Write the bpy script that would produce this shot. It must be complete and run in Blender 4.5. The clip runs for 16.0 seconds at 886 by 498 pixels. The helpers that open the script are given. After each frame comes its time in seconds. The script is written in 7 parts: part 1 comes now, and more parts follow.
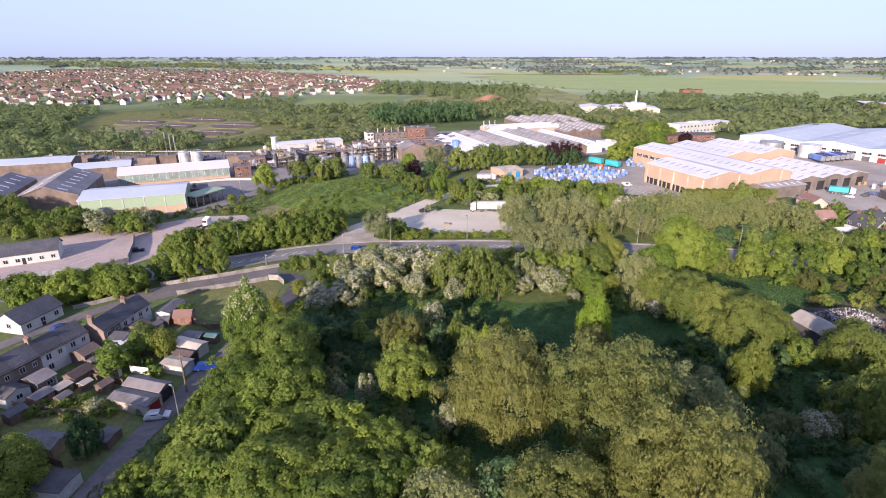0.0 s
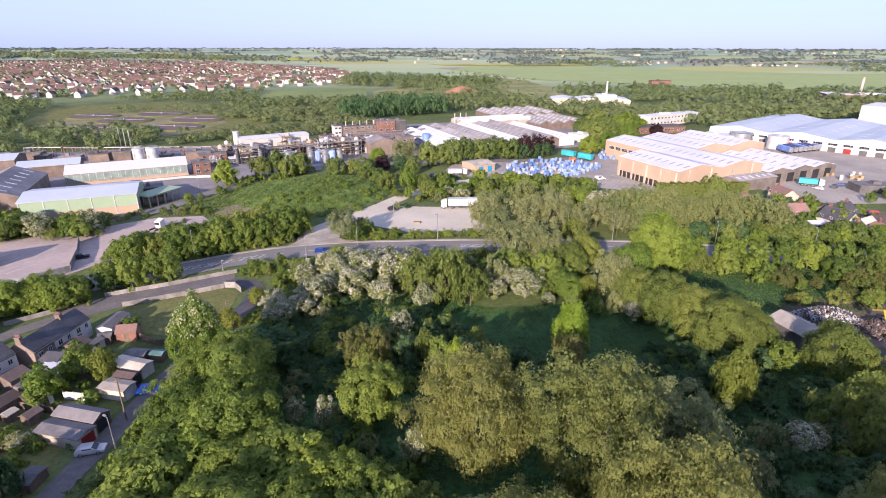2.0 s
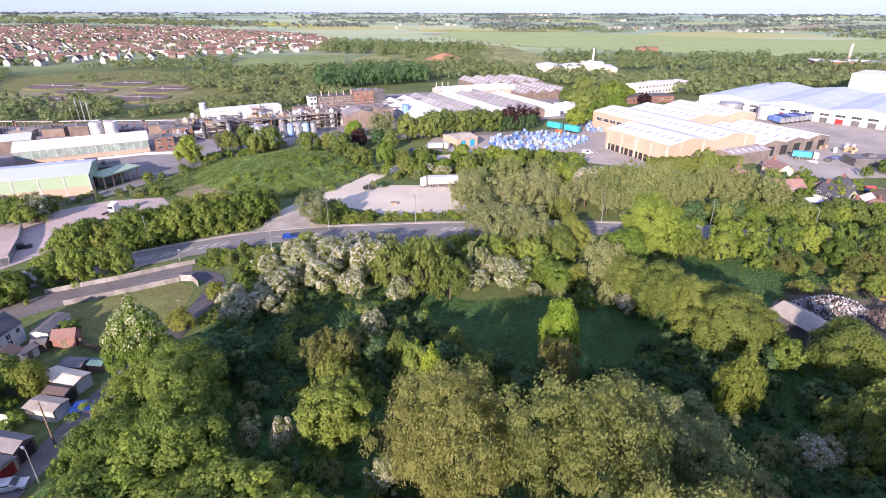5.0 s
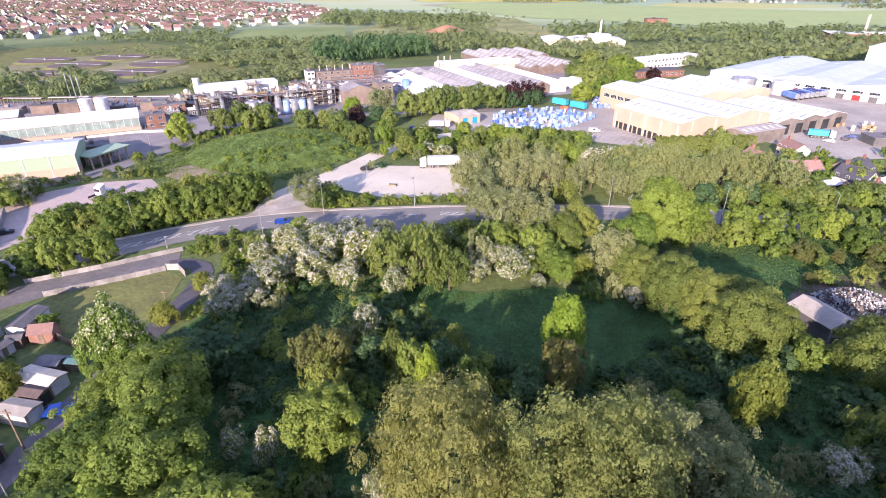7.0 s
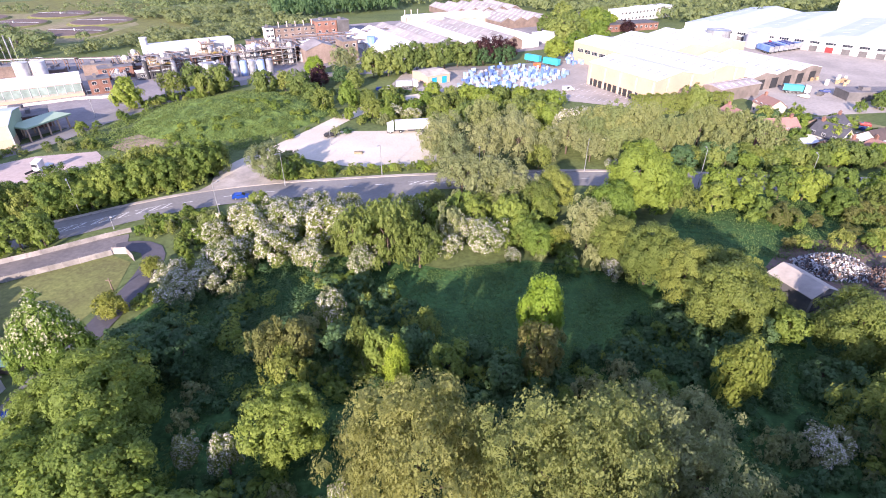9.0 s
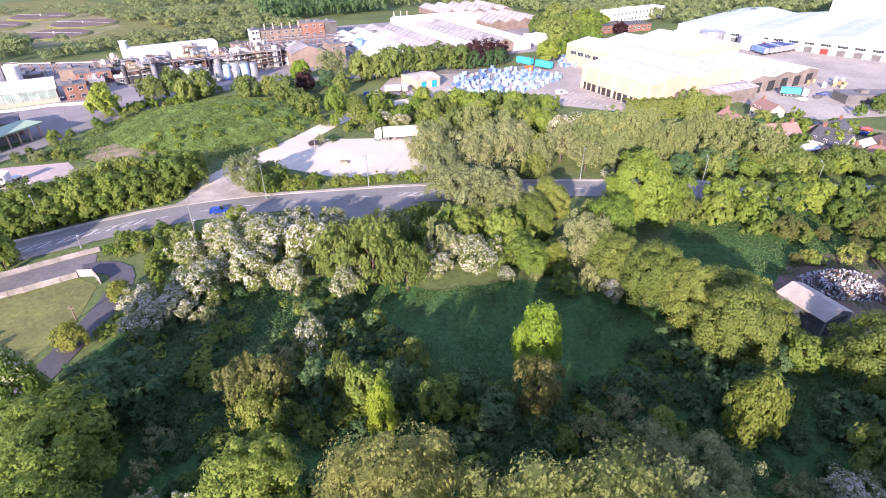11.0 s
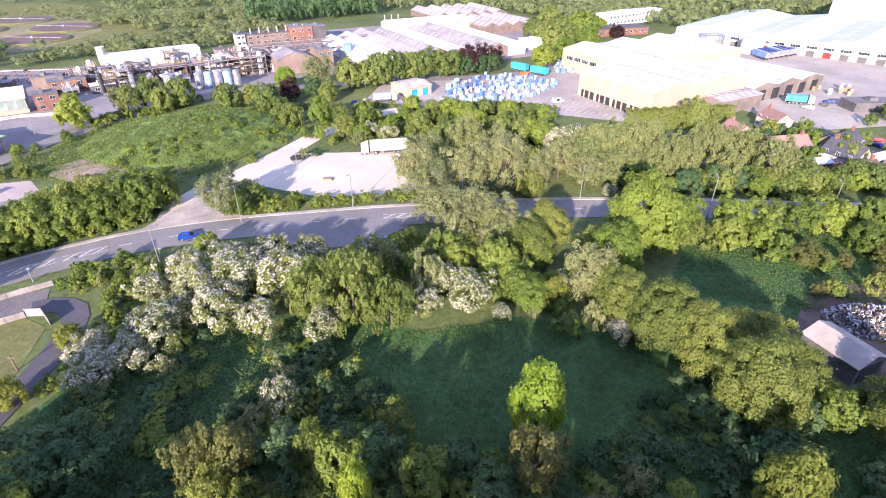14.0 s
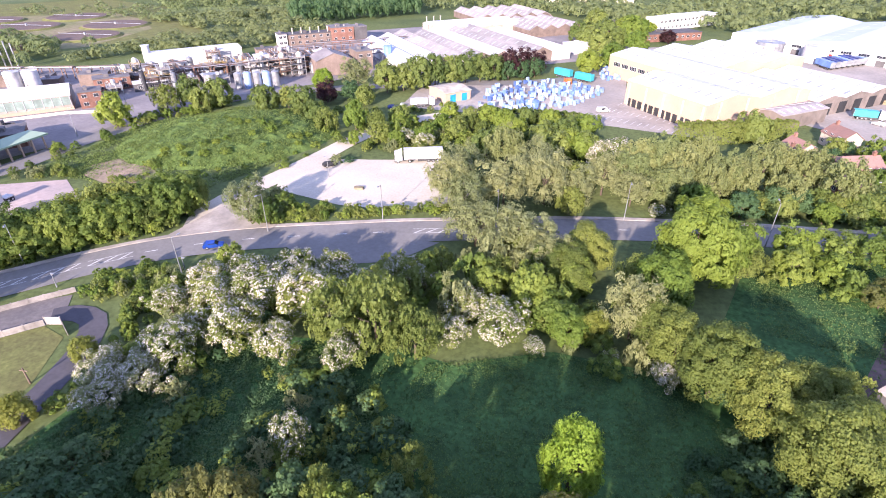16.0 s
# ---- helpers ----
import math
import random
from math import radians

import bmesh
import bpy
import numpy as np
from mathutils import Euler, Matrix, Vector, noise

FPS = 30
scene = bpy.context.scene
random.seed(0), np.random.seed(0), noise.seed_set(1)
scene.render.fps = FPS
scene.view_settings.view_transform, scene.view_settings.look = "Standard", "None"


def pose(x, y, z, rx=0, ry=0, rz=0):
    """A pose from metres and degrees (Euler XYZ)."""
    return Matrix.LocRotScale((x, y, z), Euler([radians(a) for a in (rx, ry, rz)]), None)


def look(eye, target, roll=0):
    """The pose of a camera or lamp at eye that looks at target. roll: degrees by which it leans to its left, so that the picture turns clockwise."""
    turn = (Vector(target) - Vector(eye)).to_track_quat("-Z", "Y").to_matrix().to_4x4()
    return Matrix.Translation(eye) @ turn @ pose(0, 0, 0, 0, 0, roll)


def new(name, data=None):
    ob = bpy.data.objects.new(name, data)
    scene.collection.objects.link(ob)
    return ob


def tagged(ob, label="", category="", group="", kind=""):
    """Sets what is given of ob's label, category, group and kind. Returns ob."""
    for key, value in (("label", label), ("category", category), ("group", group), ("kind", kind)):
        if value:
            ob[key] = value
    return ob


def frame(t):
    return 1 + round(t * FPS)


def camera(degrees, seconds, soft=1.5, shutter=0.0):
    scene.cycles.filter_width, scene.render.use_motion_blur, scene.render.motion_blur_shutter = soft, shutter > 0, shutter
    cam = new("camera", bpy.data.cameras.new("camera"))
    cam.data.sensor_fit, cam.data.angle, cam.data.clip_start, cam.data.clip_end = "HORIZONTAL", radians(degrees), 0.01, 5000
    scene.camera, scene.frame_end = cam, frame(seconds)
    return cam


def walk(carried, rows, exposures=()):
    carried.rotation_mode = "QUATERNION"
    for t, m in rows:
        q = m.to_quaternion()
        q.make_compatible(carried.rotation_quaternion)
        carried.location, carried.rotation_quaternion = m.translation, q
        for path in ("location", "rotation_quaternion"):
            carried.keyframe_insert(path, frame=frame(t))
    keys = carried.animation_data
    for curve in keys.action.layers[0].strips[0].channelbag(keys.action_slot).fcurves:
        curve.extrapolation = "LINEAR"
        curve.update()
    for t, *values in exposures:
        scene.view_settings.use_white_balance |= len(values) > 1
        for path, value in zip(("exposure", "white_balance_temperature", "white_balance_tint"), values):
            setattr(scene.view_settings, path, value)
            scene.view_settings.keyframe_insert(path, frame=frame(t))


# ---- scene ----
cam = camera(80.4, 16.0, 1.0)
PATH = [
    (0, (0.514, -1.536, 60.353), (0.081, 0.291, 59.662), 0.0),
    (0.5, (0.347, 0.616, 60.335), (-0.085, 2.443, 59.645), 0.0),
    (1, (0.33, 2.659, 60.333), (-0.102, 4.486, 59.643), 0.0),
    (1.5, (0.306, 4.742, 60.243), (-0.095, 6.576, 59.554), 0.1),
    (2, (0.205, 6.767, 60.174), (-0.13, 8.603, 59.455), 0.1),
    (2.5, (0.094, 8.753, 60.079), (-0.206, 10.579, 59.322), 0.1),
    (3, (0.008, 10.911, 60.118), (-0.272, 12.725, 59.322), 0.1),
    (3.5, (-0.055, 13.013, 60.068), (-0.323, 14.817, 59.248), 0.1),
    (4, (-0.029, 15.077, 60.039), (-0.286, 16.882, 59.218), 0.1),
    (6.5, (-0.036, 24.695, 59.744), (-0.334, 26.473, 58.879), 0.2),
    (7, (-0.188, 26.361, 59.801), (-0.465, 28.121, 58.893), 0.1),
    (7.5, (0.016, 28.205, 59.726), (-0.238, 29.947, 58.776), 0.1),
    (8, (0.015, 30.063, 59.573), (-0.203, 31.787, 58.584), 0.0),
    (8.5, (-0.027, 31.937, 59.652), (-0.219, 33.642, 58.625), -0.0),
    (9, (-0.068, 33.677, 59.647), (-0.242, 35.375, 58.604), 0.0),
    (11.5, (-0.089, 43.303, 59.4), (-0.233, 45.005, 58.358), -0.0),
    (12, (-0.105, 45.224, 59.469), (-0.245, 46.926, 58.428), 0.0),
    (12.5, (-0.027, 47.205, 59.551), (-0.166, 48.906, 58.508), -0.0),
    (13, (0.04, 49.236, 59.448), (-0.096, 50.938, 58.408), 0.0),
    (13.5, (0.086, 51.132, 59.446), (-0.047, 52.835, 58.406), 0.0),
    (14, (0.186, 53.038, 59.419), (0.056, 54.742, 58.379), 0.0),
    (14.5, (0.225, 55.018, 59.365), (0.098, 56.723, 58.327), -0.0),
    (15, (0.397, 57.14, 59.416), (0.27, 58.845, 58.378), -0.0),
    (15.5, (0.563, 59.173, 59.552), (0.438, 60.877, 58.511), -0.0),
    (16, (-0.007, 60.792, 59.62), (-0.266, 62.48, 58.58), 0.1),
]
walk(cam, [(t, look(eye, target, roll)) for t, eye, target, roll in PATH], [(0, 1.03, 6500, 10), (1.5, 1.05, 6480, 10), (4.0, 1.26, 6360, 13), (6.5, 1.44, 6260, 14.5), (9.0, 1.71, 6220, 14.5), (16.0, 1.74, 6200, 14.5)])

# ---- world, sun, exposure ----
SUN_FROM = Vector((-0.225, -0.974, 0)).normalized()
SUN_UP = radians(18.0)
world = bpy.data.worlds.new("sky")
scene.world = world
world.use_nodes = True
wn = world.node_tree.nodes
sky = wn.new("ShaderNodeTexSky")
sky.sky_type = "NISHITA"
sky.sun_disc = False
sky.sun_elevation = SUN_UP
sky.sun_rotation = math.atan2(SUN_FROM.x, SUN_FROM.y)
sky.air_density, sky.dust_density, sky.ozone_density = 1.0, 0.15, 2.5
cool = wn.new("ShaderNodeMix")
cool.data_type, cool.blend_type = "RGBA", "MULTIPLY"
cool.inputs[0].default_value, cool.inputs[7].default_value = 1.0, (0.72, 0.78, 1.3, 1)
world.node_tree.links.new(sky.outputs[0], cool.inputs[6])
# morning haze: blue-grey low down, palest a few degrees up, bluer overhead
coord, split = wn.new("ShaderNodeTexCoord"), wn.new("ShaderNodeSeparateXYZ")
world.node_tree.links.new(coord.outputs["Generated"], split.inputs[0])
air = wn.new("ShaderNodeValToRGB")
while len(air.color_ramp.elements) < 4:
    air.color_ramp.elements.new(0.5)
for e, (at, col) in zip(air.color_ramp.elements, ((0.0, (0.42, 0.50, 0.80)), (0.03, (0.50, 0.58, 0.84)), (0.11, (0.63, 0.71, 0.85)), (0.4, (0.48, 0.57, 1.0)))):
    e.position, e.color = at, (*col, 1)
world.node_tree.links.new(split.outputs[2], air.inputs[0])
lift = wn.new("ShaderNodeVectorMath")
lift.operation = "SCALE"
lift.inputs["Scale"].default_value = 5.4
world.node_tree.links.new(air.outputs[0], lift.inputs[0])
haze = wn.new("ShaderNodeMix")
haze.data_type = "RGBA"
haze.inputs[0].default_value = 0.8
world.node_tree.links.new(cool.outputs[2], haze.inputs[6])
world.node_tree.links.new(lift.outputs[0], haze.inputs[7])
world.node_tree.links.new(haze.outputs[2], wn["Background"].inputs[0])
wn["Background"].inputs[1].default_value = 0.108
sun = new("sun", bpy.data.lights.new("sun", "SUN"))
sun.data.energy, sun.data.angle, sun.data.color = 5.0, radians(0.6), (1.0, 0.82, 0.73)
sun.matrix_world = look((0, 0, 300), Vector((0, 0, 300)) - SUN_FROM * math.cos(SUN_UP) - Vector((0, 0, math.sin(SUN_UP))))


# ---- materials ----
def node(nt, kind, **inputs):
    n = nt.nodes.new(kind)
    for key, value in inputs.items():
        n.inputs[key.replace("_", " ")].default_value = value
    return n


def surface(name, col, rough=0.8, vary=0.25, fine=1.5, coarse=0.15, bump=0.3, metal=0.0, tint=None, each=0.0, spec=0.4, island=0.0):
    """A surface whose colour varies at two scales, towards tint where one is given, and from object to object by each."""
    m = bpy.data.materials.new(name)
    m.use_nodes = True
    nt = m.node_tree
    b = nt.nodes["Principled BSDF"]
    b.inputs["Roughness"].default_value, b.inputs["Metallic"].default_value = rough, metal
    b.inputs["Specular IOR Level"].default_value = spec
    geo = nt.nodes.new("ShaderNodeNewGeometry")
    n1 = node(nt, "ShaderNodeTexNoise", Scale=fine, Detail=6.0, Roughness=0.65)
    n2 = node(nt, "ShaderNodeTexNoise", Scale=coarse, Detail=4.0, Roughness=0.6)
    for n in (n1, n2):
        nt.links.new(geo.outputs["Position"], n.inputs["Vector"])
    c2 = tint or tuple(c * 0.6 for c in col)
    ramp = nt.nodes.new("ShaderNodeValToRGB")
    ramp.color_ramp.elements[0].position, ramp.color_ramp.elements[1].position = 0.36, 0.66
    ramp.color_ramp.elements[0].color, ramp.color_ramp.elements[1].color = (*c2, 1), (*col, 1)
    nt.links.new(n2.outputs[0], ramp.inputs[0])
    mul = node(nt, "ShaderNodeMapRange")
    mul.inputs[1].default_value, mul.inputs[2].default_value = 0.25, 0.75
    mul.inputs[3].default_value, mul.inputs[4].default_value = 1 - vary, 1 + vary
    nt.links.new(n1.outputs[0], mul.inputs[0])
    hsv = nt.nodes.new("ShaderNodeHueSaturation")
    nt.links.new(ramp.outputs[0], hsv.inputs["Color"])
    value = mul.outputs[0]
    if each:
        info = nt.nodes.new("ShaderNodeObjectInfo")
        er = node(nt, "ShaderNodeMapRange")
        er.inputs[3].default_value, er.inputs[4].default_value = 1 - each, 1 + each
        nt.links.new(info.outputs["Random"], er.inputs[0])
        both = nt.nodes.new("ShaderNodeMath")
        both.operation = "MULTIPLY"
        nt.links.new(value, both.inputs[0])
        nt.links.new(er.outputs[0], both.inputs[1])
        value = both.outputs[0]
    if island:
        ir = node(nt, "ShaderNodeMapRange")
        ir.inputs[3].default_value, ir.inputs[4].default_value = 1 - island, 1 + island
        nt.links.new(geo.outputs["Random Per Island"], ir.inputs[0])
        many = nt.nodes.new("ShaderNodeMath")
        many.operation = "MULTIPLY"
        nt.links.new(value, many.inputs[0])
        nt.links.new(ir.outputs[0], many.inputs[1])
        value = many.outputs[0]
    nt.links.new(value, hsv.inputs["Value"])
    nt.links.new(hsv.outputs[0], b.inputs["Base Color"])
    if bump:
        bp = node(nt, "ShaderNodeBump", Strength=bump, Distance=0.1)
        nt.links.new(n1.outputs[0], bp.inputs["Height"])
        nt.links.new(bp.outputs[0], b.inputs["Normal"])
    return m


def leafage(name, col, tint, clear=0.5, each=0.25, gaps=4.0, cut_at=0.47):
    """Leaf sprays: colour from spray to spray and tree to tree, some light passing through, gaps between the leaves."""
    m = bpy.data.materials.new(name)
    m.use_nodes = True
    nt = m.node_tree
    b = nt.nodes["Principled BSDF"]
    b.inputs["Roughness"].default_value = 0.6
    b.inputs["Specular IOR Level"].default_value = 0.25
    geo, info = nt.nodes.new("ShaderNodeNewGeometry"), nt.nodes.new("ShaderNodeObjectInfo")
    mix = nt.nodes.new("ShaderNodeMix")
    mix.data_type = "RGBA"
    mix.inputs[6].default_value, mix.inputs[7].default_value = (*col, 1), (*tint, 1)
    nt.links.new(geo.outputs["Random Per Island"], mix.inputs[0])
    hsv = nt.nodes.new("ShaderNodeHueSaturation")
    er = node(nt, "ShaderNodeMapRange")
    er.inputs[3].default_value, er.inputs[4].default_value = 1 - each, 1 + each
    nt.links.new(info.outputs["Random"], er.inputs[0])
    hr = node(nt, "ShaderNodeMapRange")
    hr.inputs[3].default_value, hr.inputs[4].default_value = 0.515, 0.485
    nt.links.new(info.outputs["Random"], hr.inputs[0])
    # leaf against leaf within a spray
    fine = node(nt, "ShaderNodeTexNoise", Scale=max(gaps, 1.5) * 1.7, Detail=3.0, Roughness=0.7)
    nt.links.new(geo.outputs["Position"], fine.inputs["Vector"])
    fr = node(nt, "ShaderNodeMapRange")
    fr.inputs[1].default_value, fr.inputs[2].default_value, fr.inputs[3].default_value, fr.inputs[4].default_value = 0.3, 0.7, 0.72, 1.38
    nt.links.new(fine.outputs[0], fr.inputs[0])
    shade = nt.nodes.new("ShaderNodeMix")
    shade.data_type, shade.blend_type = "RGBA", "MULTIPLY"
    shade.inputs[0].default_value = 1.0
    nt.links.new(mix.outputs[2], shade.inputs[6])
    nt.links.new(fr.outputs[0], shade.inputs[7])
    nt.links.new(shade.outputs[2], hsv.inputs["Color"])
    bump = node(nt, "ShaderNodeBump", Strength=0.6, Distance=0.15)
    nt.links.new(fine.outputs[0], bump.inputs["Height"])
    nt.links.new(bump.outputs[0], b.inputs["Normal"])
    nt.links.new(er.outputs[0], hsv.inputs["Value"])
    nt.links.new(hr.outputs[0], hsv.inputs["Hue"])
    nt.links.new(hsv.outputs[0], b.inputs["Base Color"])
    tr = nt.nodes.new("ShaderNodeBsdfTranslucent")
    nt.links.new(hsv.outputs[0], tr.inputs[0])
    sh = nt.nodes.new("ShaderNodeMixShader")
    sh.inputs[0].default_value = clear
    nt.links.new(b.outputs[0], sh.inputs[1])
    nt.links.new(tr.outputs[0], sh.inputs[2])
    out = sh.outputs[0]
    if gaps:
        cut = node(nt, "ShaderNodeTexNoise", Scale=gaps, Detail=2.0, Roughness=0.6)
        nt.links.new(geo.outputs["Position"], cut.inputs["Vector"])
        step = nt.nodes.new("ShaderNodeMath")
        step.operation = "GREATER_THAN"
        step.inputs[1].default_value = cut_at
        nt.links.new(cut.outputs[0], step.inputs[0])
        hole = nt.nodes.new("ShaderNodeMixShader")
        nt.links.new(step.outputs[0], hole.inputs[0])
        nt.links.new(nt.nodes.new("ShaderNodeBsdfTransparent").outputs[0], hole.inputs[1])
        nt.links.new(out, hole.inputs[2])
        out = hole.outputs[0]
    nt.links.new(out, nt.nodes["Material Output"].inputs["Surface"])
    return m


def land(name):
    """Open country: rough grass near by, farther out a patchwork of fields paled towards haze."""
    m = surface(name, (0.115, 0.14, 0.05), 0.95, 0.4, 0.7, 0.03, 0.6, tint=(0.075, 0.10, 0.038), spec=0.1)
    nt = m.node_tree
    b = nt.nodes["Principled BSDF"]
    near = b.inputs["Base Color"].links[0].from_socket
    geo = nt.nodes.new("ShaderNodeNewGeometry")
    stretch = nt.nodes.new("ShaderNodeMapping")
    stretch.inputs["Rotation"].default_value = (0, 0, 0.5)
    stretch.inputs["Scale"].default_value = (1 / 420, 1 / 260, 0)
    nt.links.new(geo.outputs["Position"], stretch.inputs[0])
    vor = node(nt, "ShaderNodeTexVoronoi", Scale=1.0, Randomness=0.9)
    nt.links.new(stretch.outputs[0], vor.inputs["Vector"])
    sep = nt.nodes.new("ShaderNodeSeparateColor")
    nt.links.new(vor.outputs["Color"], sep.inputs[0])
    ramp = nt.nodes.new("ShaderNodeValToRGB")
    ramp.color_ramp.interpolation = "CONSTANT"
    # crop colours, lightened and blued to stand in for haze
    stops = [(0.0, (0.25, 0.315, 0.20)), (0.3, (0.31, 0.36, 0.20)), (0.5, (0.22, 0.285, 0.21)), (0.7, (0.34, 0.37, 0.22)), (0.86, (0.34, 0.34, 0.14)), (0.93, (0.26, 0.23, 0.17))]
    while len(ramp.color_ramp.elements) < len(stops):
        ramp.color_ramp.elements.new(0.5)
    for e, (p, c) in zip(ramp.color_ramp.elements, stops):
        e.position, e.color = p, (*c, 1)
    nt.links.new(sep.outputs[0], ramp.inputs[0])
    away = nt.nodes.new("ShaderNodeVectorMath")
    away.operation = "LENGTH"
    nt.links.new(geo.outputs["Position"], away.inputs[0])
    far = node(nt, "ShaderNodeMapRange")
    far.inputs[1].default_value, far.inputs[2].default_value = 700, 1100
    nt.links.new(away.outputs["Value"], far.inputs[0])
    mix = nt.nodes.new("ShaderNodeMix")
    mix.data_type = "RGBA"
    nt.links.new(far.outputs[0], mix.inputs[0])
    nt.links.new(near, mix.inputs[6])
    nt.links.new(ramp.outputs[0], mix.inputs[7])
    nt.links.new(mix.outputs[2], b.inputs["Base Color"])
    return m


LAND = land("open_land")
# grass whose dark green holds part of the valley's shade
MEADOW = surface("shade_dark_grass", (0.050, 0.108, 0.034), 0.95, 0.6, 0.9, 0.11, 1.0, tint=(0.034, 0.07, 0.024), spec=0.1)
WEEDS = surface("nettle_bank", (0.10, 0.15, 0.038), 0.95, 0.45, 1.6, 0.12, 0.9, tint=(0.075, 0.115, 0.032), spec=0.1)
LAWN = surface("lawn", (0.155, 0.165, 0.055), 0.95, 0.3, 1.2, 0.15, 0.4, tint=(0.115, 0.115, 0.045), spec=0.1)
FIELD = surface("young_crop", (0.28, 0.33, 0.135), 0.95, 0.10, 0.05, 0.008, 0.1, tint=(0.25, 0.30, 0.13), spec=0.1)
PASTURE = surface("pasture", (0.19, 0.225, 0.085), 0.95, 0.15, 0.05, 0.012, 0.1, tint=(0.145, 0.185, 0.07), spec=0.1)
RAPE = surface("yellow_crop", (0.42, 0.40, 0.10), 0.95, 0.10, 0.05, 0.01, 0.1, spec=0.1)
ASPHALT = surface("asphalt", (0.190, 0.180, 0.165), 0.9, 0.15, 1.0, 0.08, 0.2, tint=(0.145, 0.137, 0.127))
PAVING = surface("pale_footway", (0.40, 0.355, 0.30), 0.9, 0.15, 1.0, 0.12, 0.2)
CONCRETE = surface("yard_concrete", (0.345, 0.305, 0.26), 0.9, 0.18, 0.8, 0.05, 0.2, tint=(0.24, 0.212, 0.182))
DUST = surface("dusty_hardstanding", (0.40, 0.315, 0.275), 0.95, 0.15, 0.8, 0.05, 0.3, tint=(0.29, 0.24, 0.22))
GRAVEL = surface("pale_gravel", (0.50, 0.445, 0.355), 0.95, 0.15, 1.6, 0.06, 0.4, tint=(0.41, 0.362, 0.285))
SOIL = surface("bare_soil", (0.30, 0.21, 0.15), 0.95, 0.3, 0.8, 0.1, 0.6, tint=(0.20, 0.17, 0.10))
REDSOIL = surface("red_soil_heap", (0.36, 0.18, 0.10), 0.95, 0.2, 0.3, 0.05, 0.5)
PAINT = surface("road_paint", (0.65, 0.64, 0.60), 0.7, 0.2, 2.0, 0.5, 0.0)
YARD_ASPHALT = surface("worn_yard_asphalt", (0.24, 0.215, 0.205), 0.9, 0.2, 0.8, 0.06, 0.2, tint=(0.155, 0.14, 0.14))
BEND_ASPHALT = surface("dark_lane_asphalt", (0.075, 0.07, 0.078), 0.9, 0.2, 1.0, 0.1, 0.2, tint=(0.06, 0.056, 0.062))
HEATH = surface("dry_heath", (0.25, 0.24, 0.10), 0.95, 0.3, 0.08, 0.02, 0.2, tint=(0.16, 0.18, 0.075), spec=0.1)
SHEETROOF = surface("weathered_cement_sheet", (0.29, 0.265, 0.255), 0.9, 0.25, 0.6, 0.06, 0.2, tint=(0.20, 0.185, 0.178), each=0.15)
BROWNCLAD = surface("brown_grey_cladding", (0.20, 0.168, 0.145), 0.7, 0.12, 1.0, 0.2, 0.0)
GLAZING = surface("pale_green_glazed_band", (0.26, 0.33, 0.29), 0.4, 0.15, 1.0, 0.3, 0.0)

BRICK = surface("red_brick", (0.235, 0.122, 0.09), 0.9, 0.25, 2.5, 0.3, 0.4, each=0.15)
BUFF = surface("buff_brick", (0.41, 0.30, 0.215), 0.9, 0.12, 2.5, 0.12, 0.3, tint=(0.36, 0.26, 0.19))
DULLBRICK = surface("weathered_brick", (0.21, 0.16, 0.132), 0.9, 0.25, 2.5, 0.2, 0.4, each=0.15)
RENDER = surface("white_render", (0.52, 0.505, 0.475), 0.85, 0.1, 1.5, 0.2, 0.1, tint=(0.42, 0.41, 0.385), each=0.1)
CREAM = surface("cream_render", (0.50, 0.44, 0.355), 0.85, 0.1, 1.5, 0.2, 0.1, each=0.15)
GREENCLAD = surface("pale_green_cladding", (0.26, 0.335, 0.225), 0.6, 0.06, 1.0, 0.1, 0.05, tint=(0.27, 0.36, 0.235))
WHITEROOF = surface("white_sheet_roof", (0.56, 0.55, 0.555), 0.6, 0.07, 0.6, 0.05, 0.05, tint=(0.49, 0.485, 0.495))
BLUEROOF = surface("pale_blue_sheet_roof", (0.43, 0.465, 0.50), 0.55, 0.06, 0.6, 0.05, 0.05, tint=(0.37, 0.405, 0.45))
GREYROOF = surface("grey_cement_roof", (0.25, 0.225, 0.215), 0.9, 0.2, 0.8, 0.08, 0.2, tint=(0.165, 0.15, 0.15))
SLATE = surface("dark_slate", (0.075, 0.073, 0.082), 0.75, 0.3, 2.0, 0.3, 0.3, tint=(0.05, 0.05, 0.057), each=0.15)
REDTILE = surface("red_roof_tile", (0.255, 0.14, 0.11), 0.9, 0.2, 2.0, 0.2, 0.3, tint=(0.185, 0.115, 0.10), each=0.3)
BROWNTILE = surface("brown_roof_tile", (0.115, 0.08, 0.07), 0.85, 0.25, 2.0, 0.2, 0.3, tint=(0.08, 0.06, 0.055), each=0.3)
FELT = surface("grey_felt_roof", (0.135, 0.125, 0.125), 0.9, 0.25, 1.5, 0.3, 0.2, tint=(0.09, 0.085, 0.088), each=0.3)
GLASS = surface("dark_window_glass", (0.03, 0.035, 0.045), 0.08, 0.1, 1.0, 0.5, 0.0, spec=0.6)
SKYLIGHT = surface("rooflight_sheet", (0.34, 0.36, 0.40), 0.35, 0.1, 1.0, 0.3, 0.0)
DARK = surface("dark_opening", (0.03, 0.03, 0.032), 0.8, 0.2, 1.0, 0.3, 0.0)
WHITEPAINT = surface("white_paint", (0.57, 0.565, 0.56), 0.45, 0.06, 2.0, 0.3, 0.0, each=0.04)
STEEL = surface("galvanised_steel", (0.42, 0.43, 0.44), 0.45, 0.12, 2.0, 0.4, 0.0, metal=0.6)
